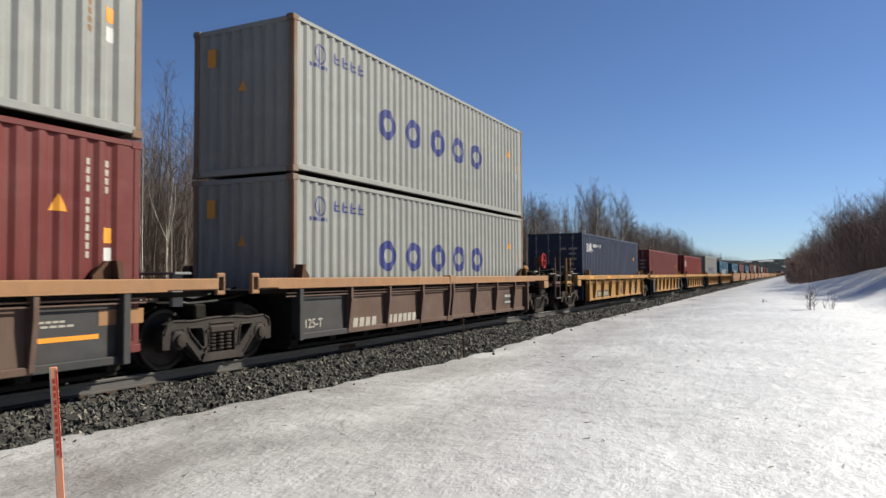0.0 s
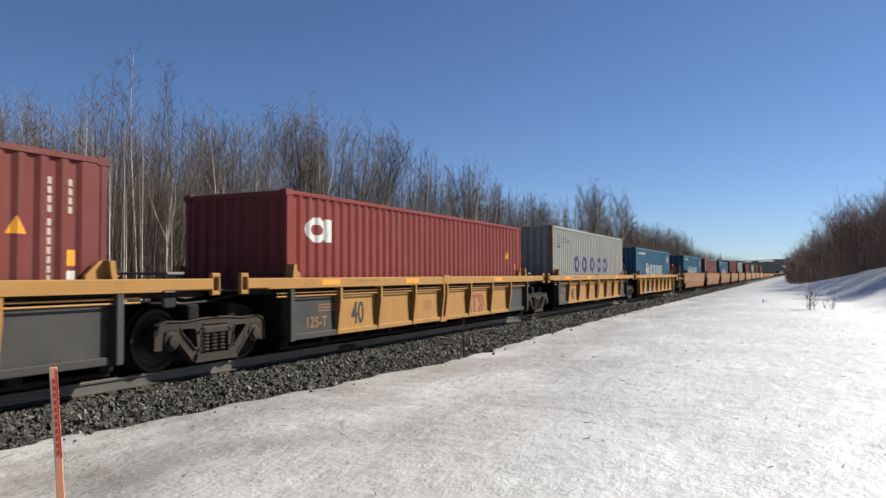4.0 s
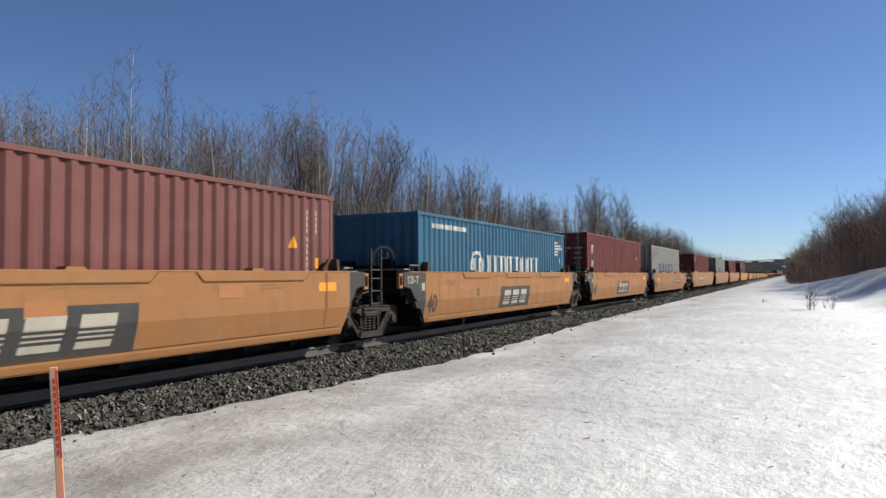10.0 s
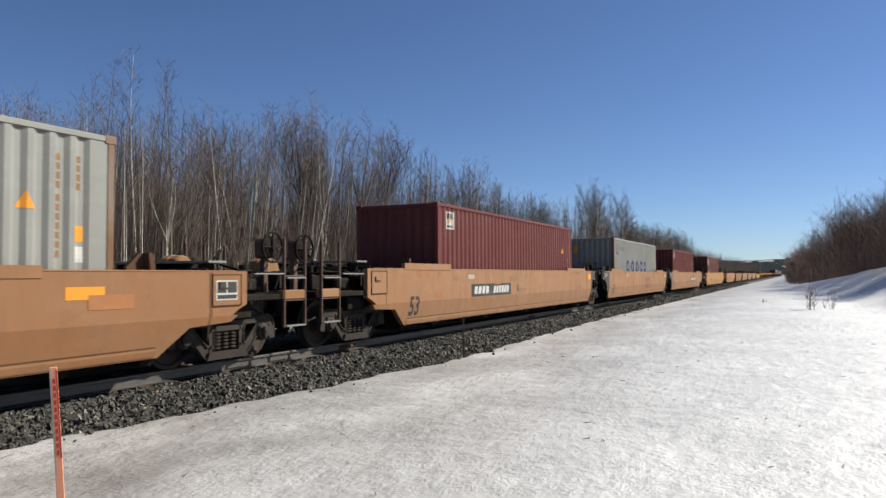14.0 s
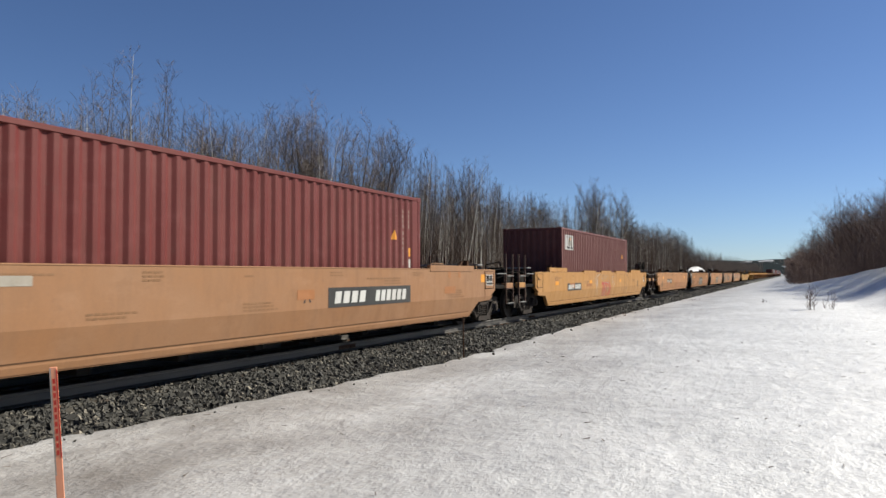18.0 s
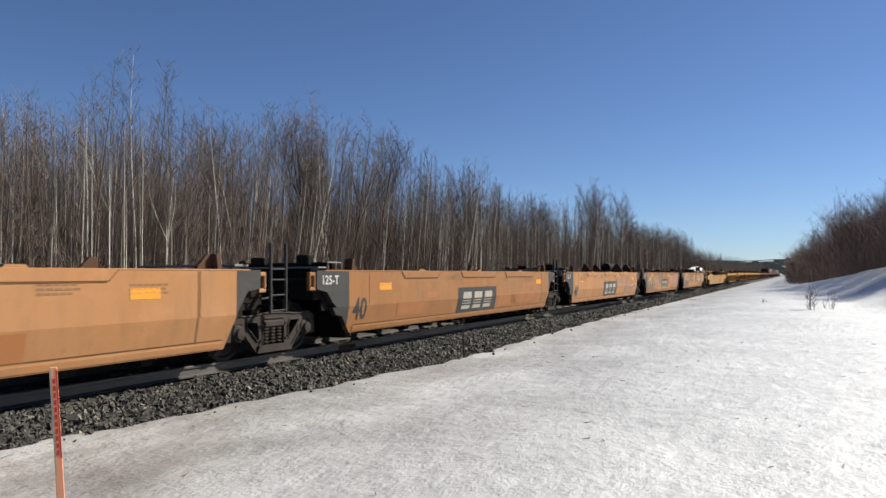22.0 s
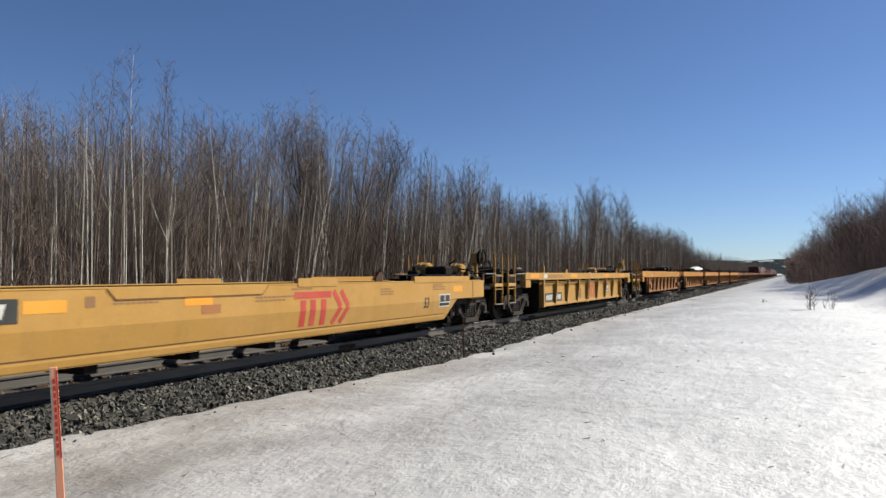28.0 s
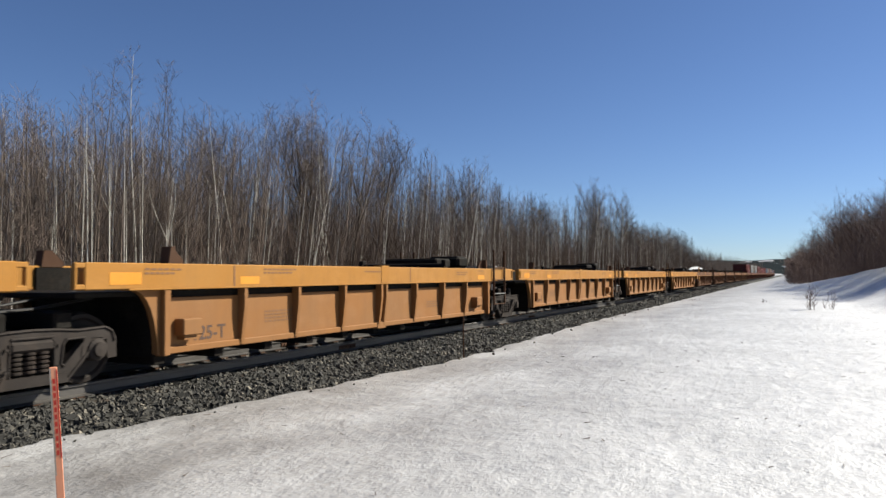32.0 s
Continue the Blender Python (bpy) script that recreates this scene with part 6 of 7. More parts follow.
# a rolled black mat lies on the third empty car
roll = thing("rolled_mat", "black rolled load lying across brown cradles on an empty car", "load", at=pose(0, 313.6, 0))
part("roll", Shape().lathe((0.30, 12.72, 1.74), [(-1.12, 0.001), (-1.12, 0.10), (-1.10, 0.25), (-0.4, 0.265), (0.5, 0.255), (1.10, 0.26), (1.12, 0.10), (1.12, 0.001)], "y", 18), BLACK, roll, "black rubbery roll")
part("bed", Shape().box(-0.7, 1.05, 11.7, 13.75, 1.47, 1.56, 0.02), BLACK, roll)
for y in (11.55, 13.85):
    part("cradle", Shape().box(-1.0, 1.2, y - 0.06, y + 0.06, 1.48, 1.66, 0.02).prism([(0.55, 1.6), (1.2, 1.6), (0.98, 1.96), (0.86, 1.96)], y - 0.05, y + 0.05, "y").prism([(-0.45, 1.6), (-1.0, 1.6), (-0.88, 1.96), (-0.76, 1.96)], y - 0.05, y + 0.05, "y"), RUST, roll)
RIDERS.append((roll, 313.6))
# a low yellow car
u = ride(slab_car(364.30, 21.20, 1.26, FRESH, "long low yellow well car, empty, with red shapes on its side", "SS", (None, (BLACK, "")), zb=0.30, fold=0.78, flaps=((1.55, 4.5, 0.17), (8.9, 12.0, 0.0), (12.8, 14.0, 0.10), (17.1, 20.2, 0.12)), tabs=False), 364.30)
number_panel(u[0], u[1], 5.36, 7.75, 0.88, 1.16, ink=WHITE)
red_sign(u[0], u[1], 12.7, 14.5, 0.50, 1.12)
reflectors(u[0], u[1], (1.5, 4.7, 7.8, 10.2, 19.2), 0.98, 0.55, 0.15)
mark(u[0], "length_mark", u[1], lettering("53", 17.6, 0.62, 0.26, 0.8), INK)
mark(u[0], "sign_plate", u[1], [rect(18.4, 19.0, 0.62, 0.94)], WHITE)
mark(u[0], "sign_fields", u[1], [rect(18.43, 18.68, 0.75, 0.91), rect(18.72, 18.97, 0.75, 0.91), rect(18.43, 18.97, 0.65, 0.72)], PLATE, 0.003)
small_print(u[0], u[1], 75, [(9.0, 1.1, 0.9, 2), (15.6, 1.1, 0.6, 3), (1.2, 1.15, 0.5, 2)])
for y in (2.3, 3.3, 3.8, 4.6, 8.6):
    mark(u[0], "patch", u[1], [rect(y, y + 0.14, 1.02, 1.16)], STENCIL)
mark(u[0], "plate_mark", u[1], [rect(0.35, 0.62, 1.0, 1.2)], WHITE)
# a single yellow ribbed car
u = ride(ribbed_car(389.0, 16.52, 1.47, 1.24, FRESH, FRESH, FRESH, "clean yellow ribbed well car, empty, with gold brake wheel", "CC", (None, (GOLD, "gold painted brake wheel")), pad=FRESH, mid=8.15), 389.0)
number_panel(u[0], u[1], 2.45, 4.5, 0.42, 0.74, ink=WHITE)
mark(u[0], "length_mark", u[1], lettering("40", 6.85, 0.44, 0.42, 0.7), INK)
red_sign(u[0], u[1], 8.45, 9.6, 0.44, 0.95)
mark(u[0], "sign_plate", u[1], [rect(11.65, 12.2, 0.58, 0.96)], INK)
mark(u[0], "sign_bars", u[1], [rect(11.7, 12.15, 0.62, 0.68), rect(11.7, 11.9, 0.74, 0.9), rect(11.95, 12.15, 0.74, 0.9)], WHITE, 0.004)
reflectors(u[0], u[2], (0.5, 5.3, 10.8, 14.2), 1.30, 0.9, 0.12)
small_print(u[0], u[2], 76, [(2.3, 1.36, 2.2, 2)])
mark(u[0], "plate_mark", u[2], [rect(1.9, 2.3, 1.28, 1.42)], WHITE)
# five amber ribbed units, empty
browns = ((409.10, 16.45, "CJ"), (426.40, 14.80, "JJ"), (442.04, 14.80, "JJ"), (457.68, 14.80, "JJ"), (473.32, 15.9, "JC"))
for i, (s, L, ends) in enumerate(browns):
    u = ride(ribbed_car(s, L, 1.585, 1.235, AMBER, RUSTBROWN if i == 0 else DUSTY, RUSTBROWN if i == 0 else DUSTY, "rusty orange ribbed well car, empty" if i == 0 else "amber ribbed well car, empty, with a deep top chord", ends, zb=0.31,
                        span=(2.05 if i == 0 else 1.25, L - (1.75 if ends[1] == "J" else 2.3)), pipes=i == 0, arch=True, mid=8.2 if i == 0 else 7.2, bays=(1.47, 2.92, 4.30), pan=False), s)
    if ends[1] == "J":
        joint(u[0], L + 0.43, 1.58)
        for sx in (1, -1):
            part("ladder", ladder_shape(L - 1.55, L - 0.72, 0.55, 2.12, sx * 1.53, (0.56, 0.86, 1.26, 1.62)), RUST, u[0], "rusty brown end ladder")
            part("ladder_tread", Shape().box(sx * 1.49, sx * 1.56, L - 1.55, L - 0.72, 0.85, 0.875), GALV, u[0])
            part("grab_post", Shape().rod((sx * 1.40, L - 0.5, 1.55), (sx * 1.40, L - 0.5, 1.95), 0.02, 6), BLACK, u[0])
    if i == 0:
        mark(u[0], "number_bars", u[1], bars(4.5, 5.35, 0.42, 0.70, 4, None, 0.8) + bars(5.55, 6.2, 0.45, 0.70, 4, None, 0.7), BROWN)
        mark(u[0], "unit_letter", u[1], lettering("A", 7.0, 0.5, 0.2), BROWN)
    else:
        cap(u[0], u[1], 1.94, 0.46, 0.25, BROWN)
    for sy in ((2.45 if i == 0 else 1.56), L - (2.75 if ends[1] == "J" else 3.3)):
        part("lift_bracket", Shape().box(1.33, 1.52, sy, sy + 0.36, 0.56, 0.80, 0.015).box(1.33, 1.47, sy + 0.06, sy + 0.30, 0.50, 0.56), DUSTY, u[0])
    for y in (2.6, L / 2 + 0.9):
        mark(u[0], "chord_seam", u[2], [rect(y, y + 0.035, 1.25, 1.57)], STENCIL)
    mark(u[0], "patch", u[2], [rect(0.35, 0.85, 1.30, 1.46)], BRIGHT)
    for y in (L - 2.6, 2.75):
        mark(u[0], "patch", u[2], [rect(y, y + 0.45, 1.28, 1.40)], BRIGHT)
    small_print(u[0], u[1], 100 + i, [(3.5, 0.8, 0.9, 4), (9.4, 0.75, 0.9, 3)])
    small_print(u[0], u[2], 110 + i, [(0.9, 1.49, 0.7, 2), (3.3, 1.50, 0.9, 2), (6.4, 1.47, 0.8, 1), (L - 4.0, 1.46, 0.8, 2), (L - 2.6, 1.50, 0.5, 1)])
    gear = part("hose_crate", Shape().box(-0.9, 0.7, L - 3.6, L - 2.7, 1.60, 1.86, 0.05).box(-0.2, 0.8, L - 2.4, L - 1.7, 1.60, 1.94, 0.08), BLACK, u[0])
    part("cross_bar", Shape().rod((-1.2, L - 4.2, 1.66), (1.2, L - 4.2, 1.66), 0.05, 8).box(1.18, 1.30, L - 4.3, L - 4.1, 1.58, 1.80, 0.02).box(-1.30, -1.18, L - 4.3, L - 4.1, 1.58, 1.80, 0.02), BLACK, u[0])
proto = RIDERS[-4][0]
first = RIDERS[-5][0]
# the rest of the train, far off: five dull units, then single boxes in their wells
s = 488.4
for k in range(5):
    c = copy_thing(proto, pose(0, s, 0))
    for o in c.children:
        if o.material_slots and o.material_slots[0].material in (AMBER, DUSTY, BRIGHT):
            o.material_slots[0].material = DULL
    tagged(c, "dull rusty brown ribbed well car, empty")
    RIDERS.append((c, s))
    s += 15.7
boxes = [r[0] for r in RIDERS if r[0].name.startswith("shipping_container")]
for k in range(14):
    c = copy_thing(proto, pose(0, s, 0))
    for o in c.children:
        if o.material_slots and o.material_slots[0].material in (AMBER, DUSTY, BRIGHT):
            o.material_slots[0].material = FARRED
    for o in list(c.children):
        if o.name.split(".")[0] in ("small_print", "patch", "chord_seam", "ladder_tread", "grab_post", "cross_bar", "box_guide", "lift_bracket", "tow_plate", "cross_member", "capacity_mark", "brake_pipe", "ladder"):
            bpy.data.objects.remove(o)
    tagged(c, "dark red-brown ribbed well car with a container in its well")
    RIDERS.append((c, s))
    b = copy_thing(boxes[(0, 13, 7, 0, 5, 6, 0, 9, 13, 0, 7, 6, 11, 5)[k]], pose(0, s + 2.6, FLOOR))
    RIDERS.append((b, s + 2.6))
    s += 15.8


# ---------------------------------------------------------------- woods
def bough(s, p, d, length, r, rng, segs, n, lift, wob):
    """A tapered, slightly crooked branch; returns its stations."""
    pts, p, d = [Vector(p)], Vector(p), Vector(d).normalized()
    for i in range(segs):
        d = (d + Vector((rng.uniform(-wob, wob), rng.uniform(-wob, wob), rng.uniform(-wob, wob) + lift))).normalized()
        p = p + d * (length / segs)
        pts.append(p.copy())
    rings, k = [], len(s.v)
    for i, q in enumerate(pts):
        t = (pts[min(i + 1, segs)] - pts[max(i - 1, 0)]).normalized()
        u = t.orthogonal().normalized()
        w = t.cross(u)
        rad = max(r * (1 - i / segs) ** 0.7, 0.0025)
        s.v += [tuple(q + (u * math.cos(a) + w * math.sin(a)) * rad) for a in (2 * math.pi * j / n for j in range(n))]
    s.f += [(k + i * n + j, k + i * n + (j + 1) % n, k + (i + 1) * n + (j + 1) % n, k + (i + 1) * n + j) for i in range(segs) for j in range(n)]
    return pts


def make_tree(seed, high, thick, limbs, low, spread_, twigs, fine=True, fork=False, round_=False):
    """A leafless tree: a straight leader, limbs that shorten towards the tip, and twigs along each limb."""
    rng = random.Random(seed)
    trunk, crown = Shape(), Shape()
    lean = (rng.uniform(-0.03, 0.03), rng.uniform(-0.03, 0.03), 1)
    pts = bough(trunk, (0, 0, -0.4), lean, high + 0.4, thick, rng, 14 if fine else 5, 7 if fine else 4, 0.03, 0.03)
    stems = [(pts, 0.0, 1.0)]
    if fork:
        for k in range(3 if round_ else 2):
            a, at = rng.uniform(0, 6.28), rng.uniform(0.35, 0.55)
            base = pts[int(at * (len(pts) - 1))]
            side = bough(trunk, base, (0.42 * math.cos(a), 0.42 * math.sin(a), 1), high * (0.97 - at) * rng.uniform(0.8, 1.0), thick * 0.6, rng, 7 if fine else 2, 5 if fine else 3, 0.06, 0.06)
            stems.append((side, at, 0.7))
    for pts, at, share in stems:
        n = len(pts) - 1
        for i in range(int(limbs * share)):
            g = (i + rng.random()) / int(limbs * share)
            f = (low + (0.99 - low) * g) if at == 0 else 0.15 + 0.84 * g
            j = min(n - 1, int(f * n))
            p = pts[j].lerp(pts[j + 1], f * n - j)
            a = rng.uniform(0, 6.283)
            if round_:
                taper = 1.0 - 0.55 * f * f
            else:
                taper = 1.0 - 0.74 * (at + (1 - at) * f) ** 1.6
            length = spread_ * taper * rng.uniform(0.45, 1.15)
            up = rng.uniform(0.5, 1.3) + 0.5 * f
            bp = bough(crown, p, (math.cos(a), math.sin(a), up), length, thick * 0.18 * taper + 0.003, rng, 4 if fine else 2, 3, 0.10, 0.10)
            m = len(bp) - 1
            for k in range(max(2, int(twigs * (0.25 + 0.45 * length)))):
                h = rng.uniform(0.1, 1.0) * m
                j = min(m - 1, int(h))
                q = bp[j].lerp(bp[j + 1], h - j)
                b = a + rng.uniform(-1.9, 1.9)
                tl = (0.25 + 0.32 * length) * rng.uniform(0.45, 1.1)
                tp = bough(crown, q, (math.cos(b), math.sin(b), rng.uniform(0.3, 1.5)), tl, 0.0042 if fine else 0.0075, rng, 2 if fine else 1, 3, 0.10, 0.12)
                if fine:
                    for _ in range(3):
                        c = rng.uniform(0, 6.283)
                        bough(crown, tp[rng.randrange(0, 2)], (math.cos(c), math.sin(c), rng.uniform(0.2, 1.5)), tl * rng.uniform(0.4, 0.9), 0.0030, rng, 1, 3, 0, 0.05)
    return trunk, crown


KINDS = []
for k in range(9):
    tall = k % 3 != 2
    tr, cr = make_tree(200 + k, 10.0, 0.039 if tall else 0.048, 38 if tall else 34, 0.30 if tall else 0.2, 1.9 if tall else 2.3, 7, True, k in (2, 5))
    KINDS.append((tr.mesh("trunk"), cr.mesh("crown")))
for k in range(2):  # broad forked crowns
    tr, cr = make_tree(230 + k, 10.0, 0.075, 24, 0.30, 2.3, 11, True, True, True)
    KINDS.append((tr.mesh("trunk"), cr.mesh("crown")))
for a, b in KINDS:
    a.shade_smooth()

WOOD_Y, WOOD_H = (5, 13, 18, 23, 27, 31, 36, 39, 44, 50, 59, 68, 78, 84, 91, 106, 111, 133, 172, 187, 260, 600), (6.4, 6.8, 8.3, 8.5, 9.0, 10.1, 9.9, 8.8, 8.4, 9.2, 8.3, 7.8, 8.8, 9.6, 10.4, 10.4, 8.8, 9.6, 10.0, 7.4, 7.6, 8.8)
rng = random.Random(77)


def settle(places):
    """Set each place (x, y, height, width) on the ground."""
    a = np.array(places)
    z = ground_height(a[:, 0], a[:, 1])
    return [(p[0], p[1], q, p[2], p[3]) for p, q in zip(a.tolist(), z.tolist())]


def plant(x, y, h, k, trunkmat, group="bare trees of the wood", crook=0.045):
    tr, cr = KINDS[k]
    z = float(ground_height(np.array([x]), np.array([y]))[0])
    lab = "bare leafless poplar with a pale slender trunk" if trunkmat is BARKPALE else "bare leafless tree with dark grey bark"
    lean = float(np.interp(y, (20, 27, 40, 60), (0.0, -0.10, -0.10, -0.03)))
    t = thing("tree", lab, "tree", group, at=Matrix.LocRotScale((x, y, z), Euler((rng.gauss(lean, crook), rng.gauss(0.0, crook), rng.uniform(0, 6.28))), None))
    f = h / 10.0
    sc = Matrix.Diagonal((0.5 + 0.5 * f, 0.5 + 0.5 * f, f, 1))
    part("trunk", tr, trunkmat, t, at=sc)
    part("crown", cr, TWIG, t, at=sc)
    return t


def wood_height(y):
    return float(np.interp(y, WOOD_Y, WOOD_H))


# tall poplars and broad crowns that stand out above the rest
for x, y, h, k, m in ((-12.4, 14.6, 6.6, 0, BARKGREY), (-12.2, 16.7, 8.7, 1, BARKGREY), (-12.9, 17.6, 8.8, 3, BARKGREY), (-12.5, 18.9, 9.6, 4, BARKPALE), (-12.3, 19.4, 9.3, 6, BARKGREY), (-12.8, 21.0, 9.4, 7, BARKGREY),
                      (-12.6, 23.4, 8.4, 0, BARKPALE), (-14.0, 25.6, 8.6, 9, BARKGREY), (-12.9, 29.6, 9.7, 9, BARKGREY), (-14.2, 31.4, 10.1, 10, BARKGREY), (-13.2, 34.0, 9.5, 10, BARKGREY), (-13.0, 36.2, 9.3, 9, BARKGREY),
                      (-13.4, 50.6, 8.9, 9, BARKGREY), (-13.0, 69.5, 8.0, 9, BARKGREY), (-13.2, 82.0, 10.6, 3, BARKGREY), (-13.4, 88.5, 11.8, 9, BARKGREY), (-13.0, 90.8, 12.4, 4, BARKGREY),
                      (-14.0, 93.5, 12.2, 10, BARKGREY), (-13.4, 98.5, 12.4, 1, BARKGREY), (-13.0, 105.8, 12.4, 9, BARKGREY)):
    plant(x, y, h, k, m, "tall trees above the wood", 0.012)
count = 0
while count < 235:
    y = 10 + (rng.random() ** 1.8) * 170
    x = -11.8 - abs(rng.gauss(0, 1)) * 4.5 - 0.6 * (rng.random() < 0.5)
    if x < -28 or y < 8 - x * 0.05:
        continue
    h = wood_height(y) * rng.choice((0.66, 0.78, 0.86, 0.92, 0.97, 1.02)) * rng.uniform(0.95, 1.05)
    plant(x, y, h, rng.randrange(9), BARKPALE if rng.random() < 0.6 else BARKGREY)
    count += 1


def scatter(name, label, category, mat, kinds, places, seed, lean=0.0):
    """Many plants joined as one wood; kinds are (verts, faces) arrays."""
    r, V, F, off = np.random.RandomState(seed), [], [], 0
    for x, y, z, h, w in places:
        v, f = kinds[r.randint(len(kinds))]
        a = r.uniform(0, 6.283)
        c, s = np.cos(a), np.sin(a)
        p = v * np.array([w, w, h])
        tilt = lean * np.interp(y, (20, 27, 40, 60), (0.0, 1.0, 1.0, 0.3))
        V.append(np.stack([p[:, 0] * c - p[:, 1] * s + x, p[:, 0] * s + p[:, 1] * c + y + p[:, 2] * tilt, p[:, 2] + z], -1))
        F.append(f + off)
        off += len(v)
    me = fast_mesh(name, np.concatenate(V), np.concatenate(F))
    return tagged(part(name, me, mat, None, label), category=category, kind="stuff")


def bulk(shape):
    return np.array(shape.v), np.array(shape.f)


thin = []
for k in range(7):
    tr, cr = make_tree(400 + k, 10.0, 0.042, 24, 0.16, 2.1, 5, False)
    tr.add(cr.v, cr.f)
    thin.append(bulk(tr))
r = np.random.RandomState(9)
spots = []
for k in range(1150):
    y = 10 + r.rand() ** 1.15 * 62
    x = -12.3 - r.rand() ** 1.25 * 17
    h = wood_height(y) * r.choice([0.62, 0.74, 0.84, 0.9, 0.95, 1.0]) / 10.0
    spots.append((x, y, h, 1.05 * (0.5 + 0.5 * h)))
for k in range(1000):
    y = 60 + r.rand() ** 1.2 * 200
    x = -12.3 - r.rand() ** 1.3 * (14 + 0.06 * y)
    spots.append((x, y, wood_height(y) * r.choice([0.62, 0.74, 0.84, 0.9, 0.95, 1.0]) / 10.0, 1.0))
for k in range(260):
    y = 11 + r.rand() * 16
    spots.append((-12.6 - r.rand() * 13, y, wood_height(y) * r.uniform(0.7, 1.0) / 10.0, 1.0))
for k in range(420):
    y = 108 + r.rand() * 80
    spots.append((-11.8 - r.rand() ** 1.3 * 9, y, wood_height(y) * r.uniform(0.78, 1.0) / 10.0, 1.35))
for k in range(950):
    y = 170 + r.rand() ** 1.3 * 450
    spots.append((-11.5 - r.rand() ** 1.3 * 18, y, wood_height(y) * r.uniform(0.7, 1.02) / 10.0, 1.2))
# the thin far trees stand close, so that the wood reads as one mass
scatter("bare_wood", "dense leafless grey-brown wood behind the tracks", "trees", TWIG, thin, settle(spots), 21, 0.10)

stems = []
for k in range(6):
    tr = Shape()
    bough(tr, (0, 0, -0.03), (random.Random(k).uniform(-0.06, 0.06), random.Random(k + 9).uniform(-0.06, 0.06), 1), 1.05, 0.026, random.Random(700 + k), 8, 5, 0.01, 0.02)
    stems.append(bulk(tr))
spots = []
for k in range(720):
    y = 11 + r.rand() ** 1.25 * 150
    x = -11.4 - r.rand() ** 1.5 * 11
    spots.append((x, y, wood_height(y) * r.uniform(0.4, 0.85), r.uniform(0.6, 1.0)))
scatter("pale_saplings", "slender pale poplar stems between the trees", "trees", BARKPALE, stems, settle(spots), 26, 0.17)

brush = []
for k in range(8):
    s = Shape()
    q = random.Random(500 + k)
    for j in range(7):
        a = q.uniform(0, 6.283)
        bp = bough(s, (q.uniform(-0.35, 0.35), q.uniform(-0.35, 0.35), -0.1), (0.7 * math.cos(a), 0.7 * math.sin(a), 1), q.uniform(0.7, 1.05), 0.009, q, 3, 3, 0.02, 0.16)
        for _ in range(8):
            b = q.uniform(0, 6.283)
            bough(s, bp[q.randrange(1, 4)], (math.cos(b), math.sin(b), 0.9), q.uniform(0.15, 0.4), 0.005, q, 1, 3, 0, 0.1)
    brush.append(bulk(s))
spots = []
for k in range(2600):
    y = 8 + r.rand() ** 1.5 * 200
    x = -11.4 - r.rand() ** 1.2 * 16
    spots.append((x, y, r.uniform(1.4, 0.62 * wood_height(y)), r.uniform(0.9, 1.7)))
scatter("underbrush", "tangle of bare brown brush at the foot of the wood", "brush", BRUSH, brush, settle(spots), 22)

# the thicket on the bank across the snow
bushy = []
for k in range(7):
    tr, cr = make_tree(600 + k, 10.0, 0.05, 16, 0.05, 2.6, 6, False, True, True)
    tr.add(cr.v, cr.f)
    bushy.append(bulk(tr))
spots = []
for k in range(1350):
    y = 56 + r.rand() ** 1.15 * 330
    x = float(edge_x(y)) + abs(r.randn()) * 0.6 + r.rand() ** 1.8 * (14 + 0.04 * y)
    h = (float(np.interp(y, (56, 71, 88, 102, 115, 140, 250), (7.0, 7.4, 8.4, 8.5, 7.2, 6.2, 5.6))) + 0.4 * math.sin(y * 0.31)) * r.choice([0.7, 0.8, 0.88, 0.94, 0.97, 1.0]) / 10.0
    spots.append((x, y, h, 0.75 + 0.5 * h))
scatter("thicket", "dense dark red-brown leafless thicket on the snowy bank", "thicket", SHRUB, bushy, settle(spots), 23)
spots = []
for k in range(520):
    y = 58 + r.rand() ** 1.25 * 250
    x = float(edge_x(y)) - 0.6 + r.rand() ** 1.3 * 12
    spots.append((x, y, r.uniform(1.3, 3.6), r.uniform(1.2, 2.2)))
scatter("thicket_brush", "low bare brush along the edge of the thicket", "brush", SHRUB, brush, settle(spots), 24)


# bushes that stand alone in the snow
def lone_bush(x, y, high, wide, seed, stems):
    q = random.Random(seed)
    z = float(ground_height(np.array([x]), np.array([y]))[0])
    b = thing("bush", "small leafless reddish bush standing in open snow", "bush", "lone bushes in the snow", at=pose(x, y, z))
    for k in range(stems):
        s = Shape()
        a = q.uniform(0, 6.283)
        bp = bough(s, (q.uniform(-0.22, 0.22), q.uniform(-0.22, 0.22), -0.08), (wide * math.cos(a), wide * math.sin(a), 1), high * q.uniform(0.55, 1.0), 0.0095, q, 5, 4, 0.01, 0.07)
        for _ in range(9):
            c = q.uniform(0, 6.283)
            bough(s, bp[q.randrange(1, 5)], (math.cos(c), math.sin(c), 1.2), q.uniform(0.2, 0.5) * high * 0.6, 0.0055, q, 2, 3, 0.03, 0.08)
        part("stem", s, SHRUB, b)


lone_bush(9.95, 38.0, 1.45, 0.18, 1, 13)
lone_bush(10.75, 38.8, 1.05, 0.2, 2, 7)
lone_bush(7.6, 47.0, 0.4, 0.6, 3, 3)
for k, (x, y) in enumerate(((2.9, 52.0), (3.4, 50.5), (2.75, 31.0))):
    lone_bush(x, y, 0.28, 0.7, 10 + k, 4)
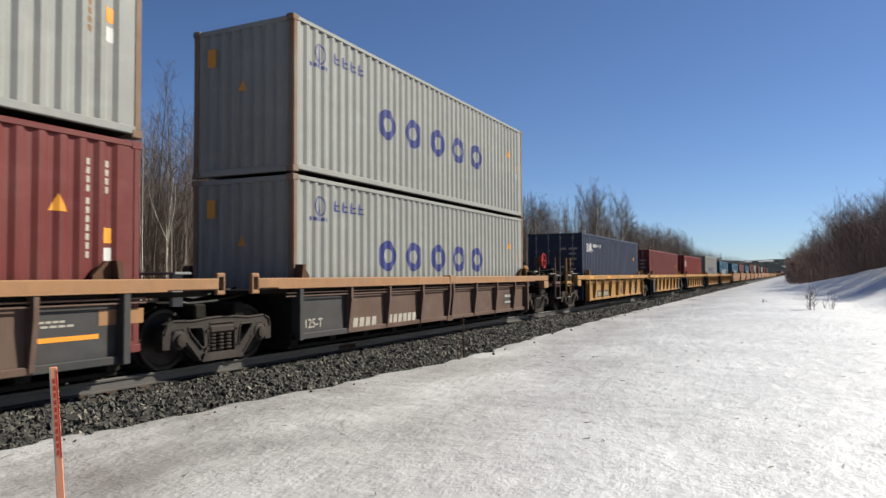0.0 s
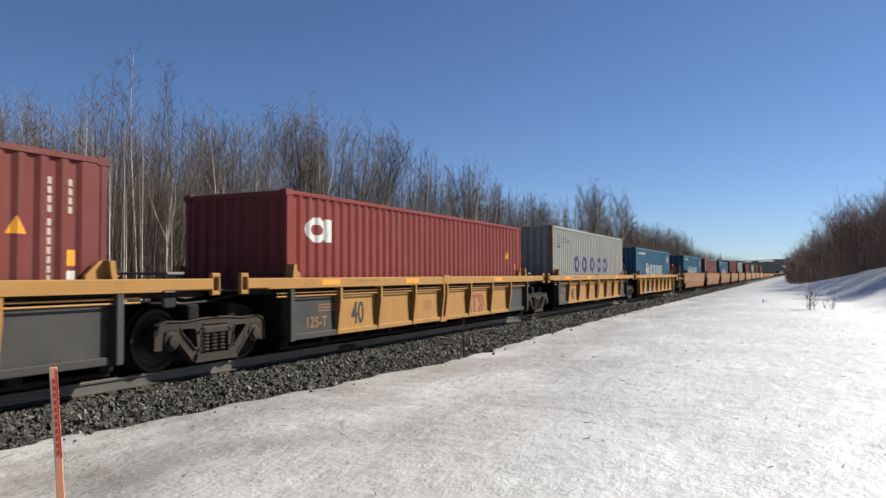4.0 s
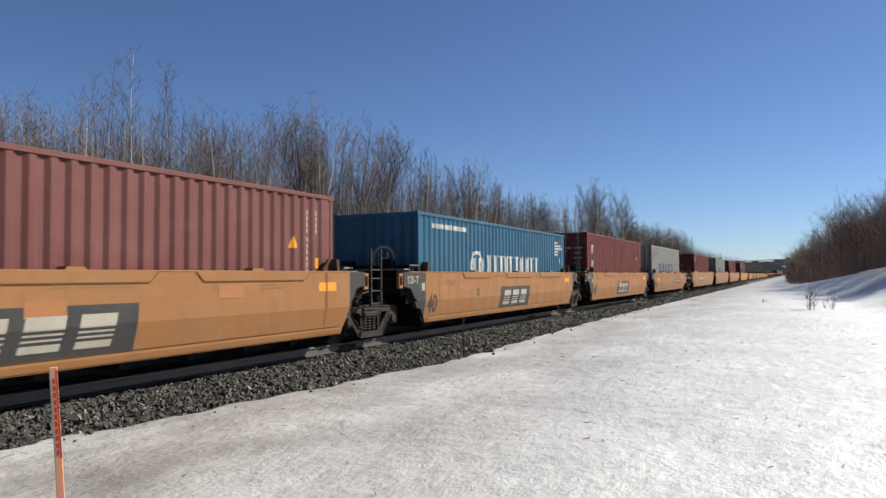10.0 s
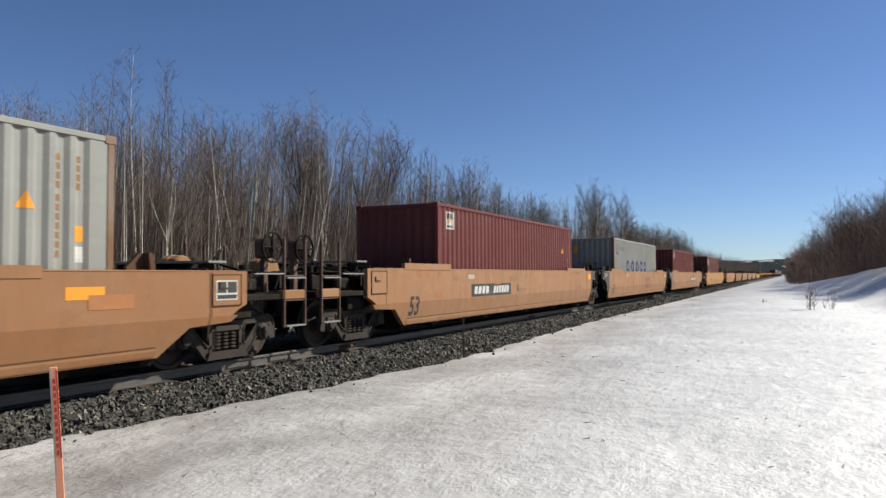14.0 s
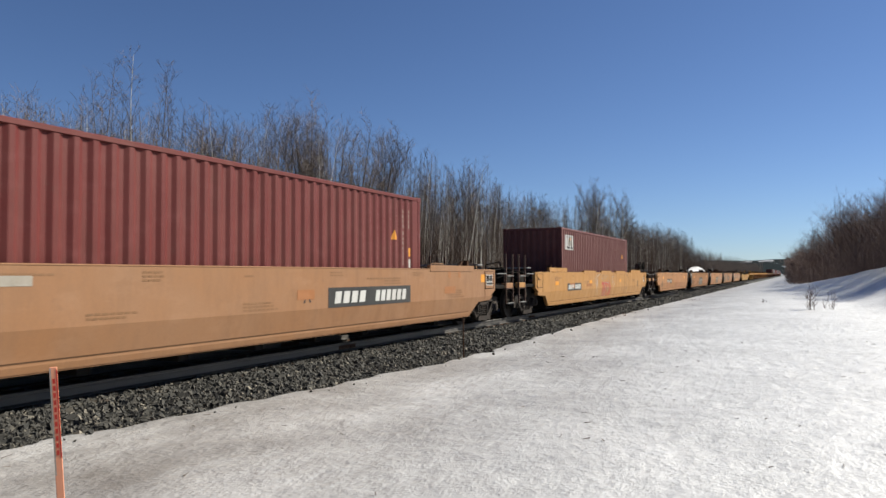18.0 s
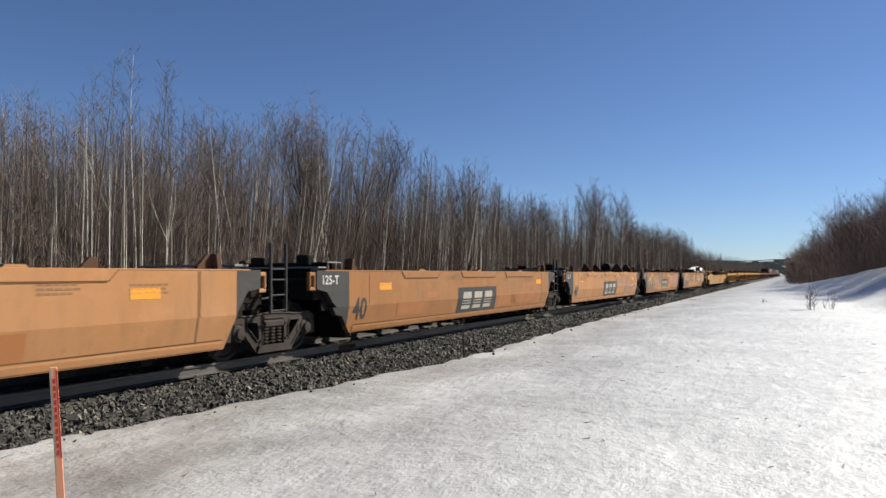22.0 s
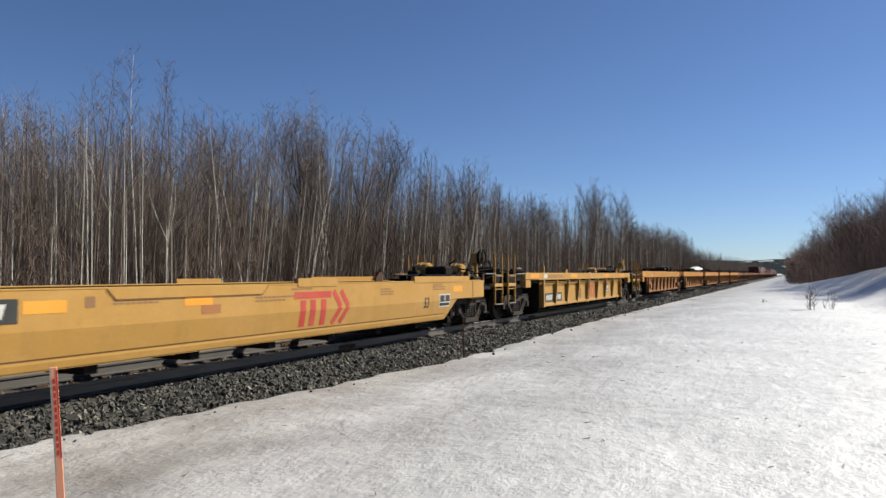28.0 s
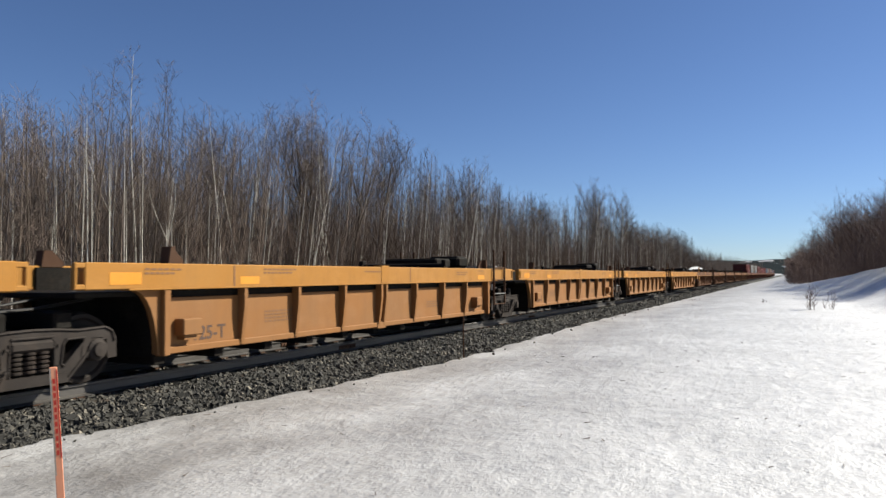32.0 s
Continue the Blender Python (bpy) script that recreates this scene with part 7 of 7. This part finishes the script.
# dry twigs and straws that lie on the crust
litter = Shape()
q = random.Random(31)
for k in range(130):
    y = 3.5 + q.random() ** 1.6 * 26
    x = float(toe(y)) + 0.2 + q.random() * 9
    z = float(ground_height(np.array([x]), np.array([y]))[0]) + 0.012
    a = q.uniform(0, 6.283)
    bough(litter, (x, y, z), (math.cos(a), math.sin(a), 0.04), q.uniform(0.03, 0.12), q.uniform(0.003, 0.007), q, 2, 3, 0, 0.15)
tagged(part("twig_litter", litter, TWIG, None, "thin dry twigs lying on the crusted snow"), category="twigs", kind="stuff")

# ---------------------------------------------------------------- stakes
lath = thing("survey_stake", "salmon-painted wooden survey lath with red marks", "stake", at=pose(5.41, 2.87, -0.36, 1.1, -3.7, 54))
part("lath", Shape().box(-0.021, 0.021, -0.009, 0.009, -0.2, 1.235, 0.003), LATH, lath)
part("red_edge", Shape().box(0.0135, 0.0200, -0.0105, -0.0085, 0.70, 1.22), LATHRED, lath, "bright red painted edge")
part("pale_edge", Shape().box(-0.0205, -0.0125, -0.0105, -0.0085, 0.60, 1.23), CREAM, lath, "bare pale wooden edge")
for k in range(11):
    part("red_mark", Shape().box(-0.0065, 0.0065, -0.0112, -0.0088, 0.72 + k * 0.042, 0.748 + k * 0.042), LATHRED, lath)
post = thing("marker_post", "thin dark steel marker post at the ballast edge", "post", at=pose(2.68, 14.55, -0.52))
part("shaft", Shape().box(-0.013, 0.013, -0.010, 0.010, 0, 1.0, 0.003), RUST, post)
part("ridge", Shape().box(-0.004, 0.004, 0.010, 0.022, 0.1, 1.0, 0.001), RUST, post)

# ---------------------------------------------------------------- distance
bank = Shape()
q = random.Random(8)
rings = 9
bank.v = [(0, 0, 1)]
for i in range(1, rings):
    for j in range(20):
        a, d = 2 * math.pi * j / 20, i / (rings - 1)
        bank.v.append((d * math.cos(a) * (1 + 0.1 * math.sin(3 * a)), d * math.sin(a), (math.cos(d * math.pi) + 1) / 2 * (1 + q.uniform(-0.12, 0.12)) - 0.05))
bank.f = [(0, 1 + j, 1 + (j + 1) % 20) for j in range(20)] + [(1 + i * 20 + j, 1 + (i + 1) * 20 + j, 1 + (i + 1) * 20 + (j + 1) % 20, 1 + i * 20 + (j + 1) % 20) for i in range(rings - 2) for j in range(20)]
heap = thing("snow_heap", "ploughed heap of snow beside the wood", "snow", at=Matrix.LocRotScale((-10.6, 172, 0.2), None, (2.2, 46, 2.9)), shape=bank, mat=SNOW)
heap.data.shade_smooth()


def ridge(name, y, x0, x1, high, seed, label, clearings=()):
    s, n, m = Shape(), 90, 5
    rr_ = np.random.RandomState(seed)
    ph = rr_.uniform(0, 6.28, 6)
    for j in range(m):
        for i in range(n + 1):
            u = i / n
            x = x0 + (x1 - x0) * u
            top = high * (0.72 + 0.16 * math.sin(5 * u + ph[0]) + 0.10 * math.sin(13 * u + ph[1]) + 0.02 * math.sin(60 * u + ph[2]) + 0.015 * math.sin(150 * u + ph[3]))
            s.v.append((x, y + 220 * j, -4 + (top + 4) * math.sin(math.pi / 2 * j / (m - 1))))
    s.f = [(j * (n + 1) + i, j * (n + 1) + i + 1, (j + 1) * (n + 1) + i + 1, (j + 1) * (n + 1) + i) for j in range(m - 1) for i in range(n)]
    hill = tagged(part(name, s, HILL, None, label, smooth=True), category="hill", kind="structure")
    for xc, half in clearings:
        c = Shape()
        for v in np.linspace(2.15, 2.6, 5):
            for u in np.linspace(-1, 1, 9):
                w = half * (0.55 + 0.45 * math.sin(2 + 3 * v + u)) * (1 - abs(v - 2.38) * 1.4)
                x = xc + u * w + 14 * (v - 2.4)
                i = (x - x0) / (x1 - x0) * n
                j = int(v)
                k0, k1 = (Vector(s.v[m * (n + 1) + int(i)]).lerp(Vector(s.v[m * (n + 1) + int(i) + 1]), i - int(i)) for m in (j, j + 1))
                p = k0.lerp(k1, v - j)
                c.v.append((p.x, p.y - 2.0, p.z + 1.6))
        c.f = [(a * 9 + b, a * 9 + b + 1, a * 9 + b + 10, a * 9 + b + 9) for a in range(4) for b in range(8)]
        part("snow_clearing", c, SNOW, hill, "open snowy field on the wooded hill", smooth=True)
    return hill


ridge("backdrop_hill", 2100, -2600, 2600, 98, 3, "far wooded hills with snowy clearings", ((-122, 34), (-58, 42)))
ridge("backdrop_hill", 1250, -1800, 1500, 24, 5, "low wooded rise in the distance")
spots = []
for k in range(420):
    y = 430 + r.rand() * 380
    x = r.choice([-1, 1]) * (14 + r.rand() ** 1.5 * 170) - 3
    spots.append((x, y, r.uniform(0.6, 1.0), 1.6))
scatter("far_wood", "far strip of bare trees along the railway", "trees", SHRUB, thin, settle(spots), 25)


# ---------------------------------------------------------------- motion of the train
def motions():
    for ob, s in RIDERS:
        m = ob.matrix_basis.copy()
        z = m.translation.z
        walk(ob, [(t, pose(0, s - run(t), z)) for t in (0.0, 8.0, 16.0, 24.0, 32.0)])
    # the wheels roll with the way the train has gone; all wheelsets of one place in their truck turn alike
    steps, t = [0.0], 0.0
    while t < 32.0:
        t = min(32.0, t + 1.0 / FPS)
        steps.append(t)
    for w, k in WHEELSETS:
        walk(w, [(t, pose(0, k * 0.89, 0.46, math.degrees(run(t) / 0.46))) for t in steps])
    for t in TRUCKS[1:]:
        for o in t.children:
            if o.name.startswith("wheelset"):
                w = next(w for w, k in WHEELSETS if abs(w.location.y - o.location.y) < 0.1)
                o.rotation_mode = "QUATERNION"
                a = o.animation_data_create()
                a.action, a.action_slot = w.animation_data.action, w.animation_data.action_slot


motions()
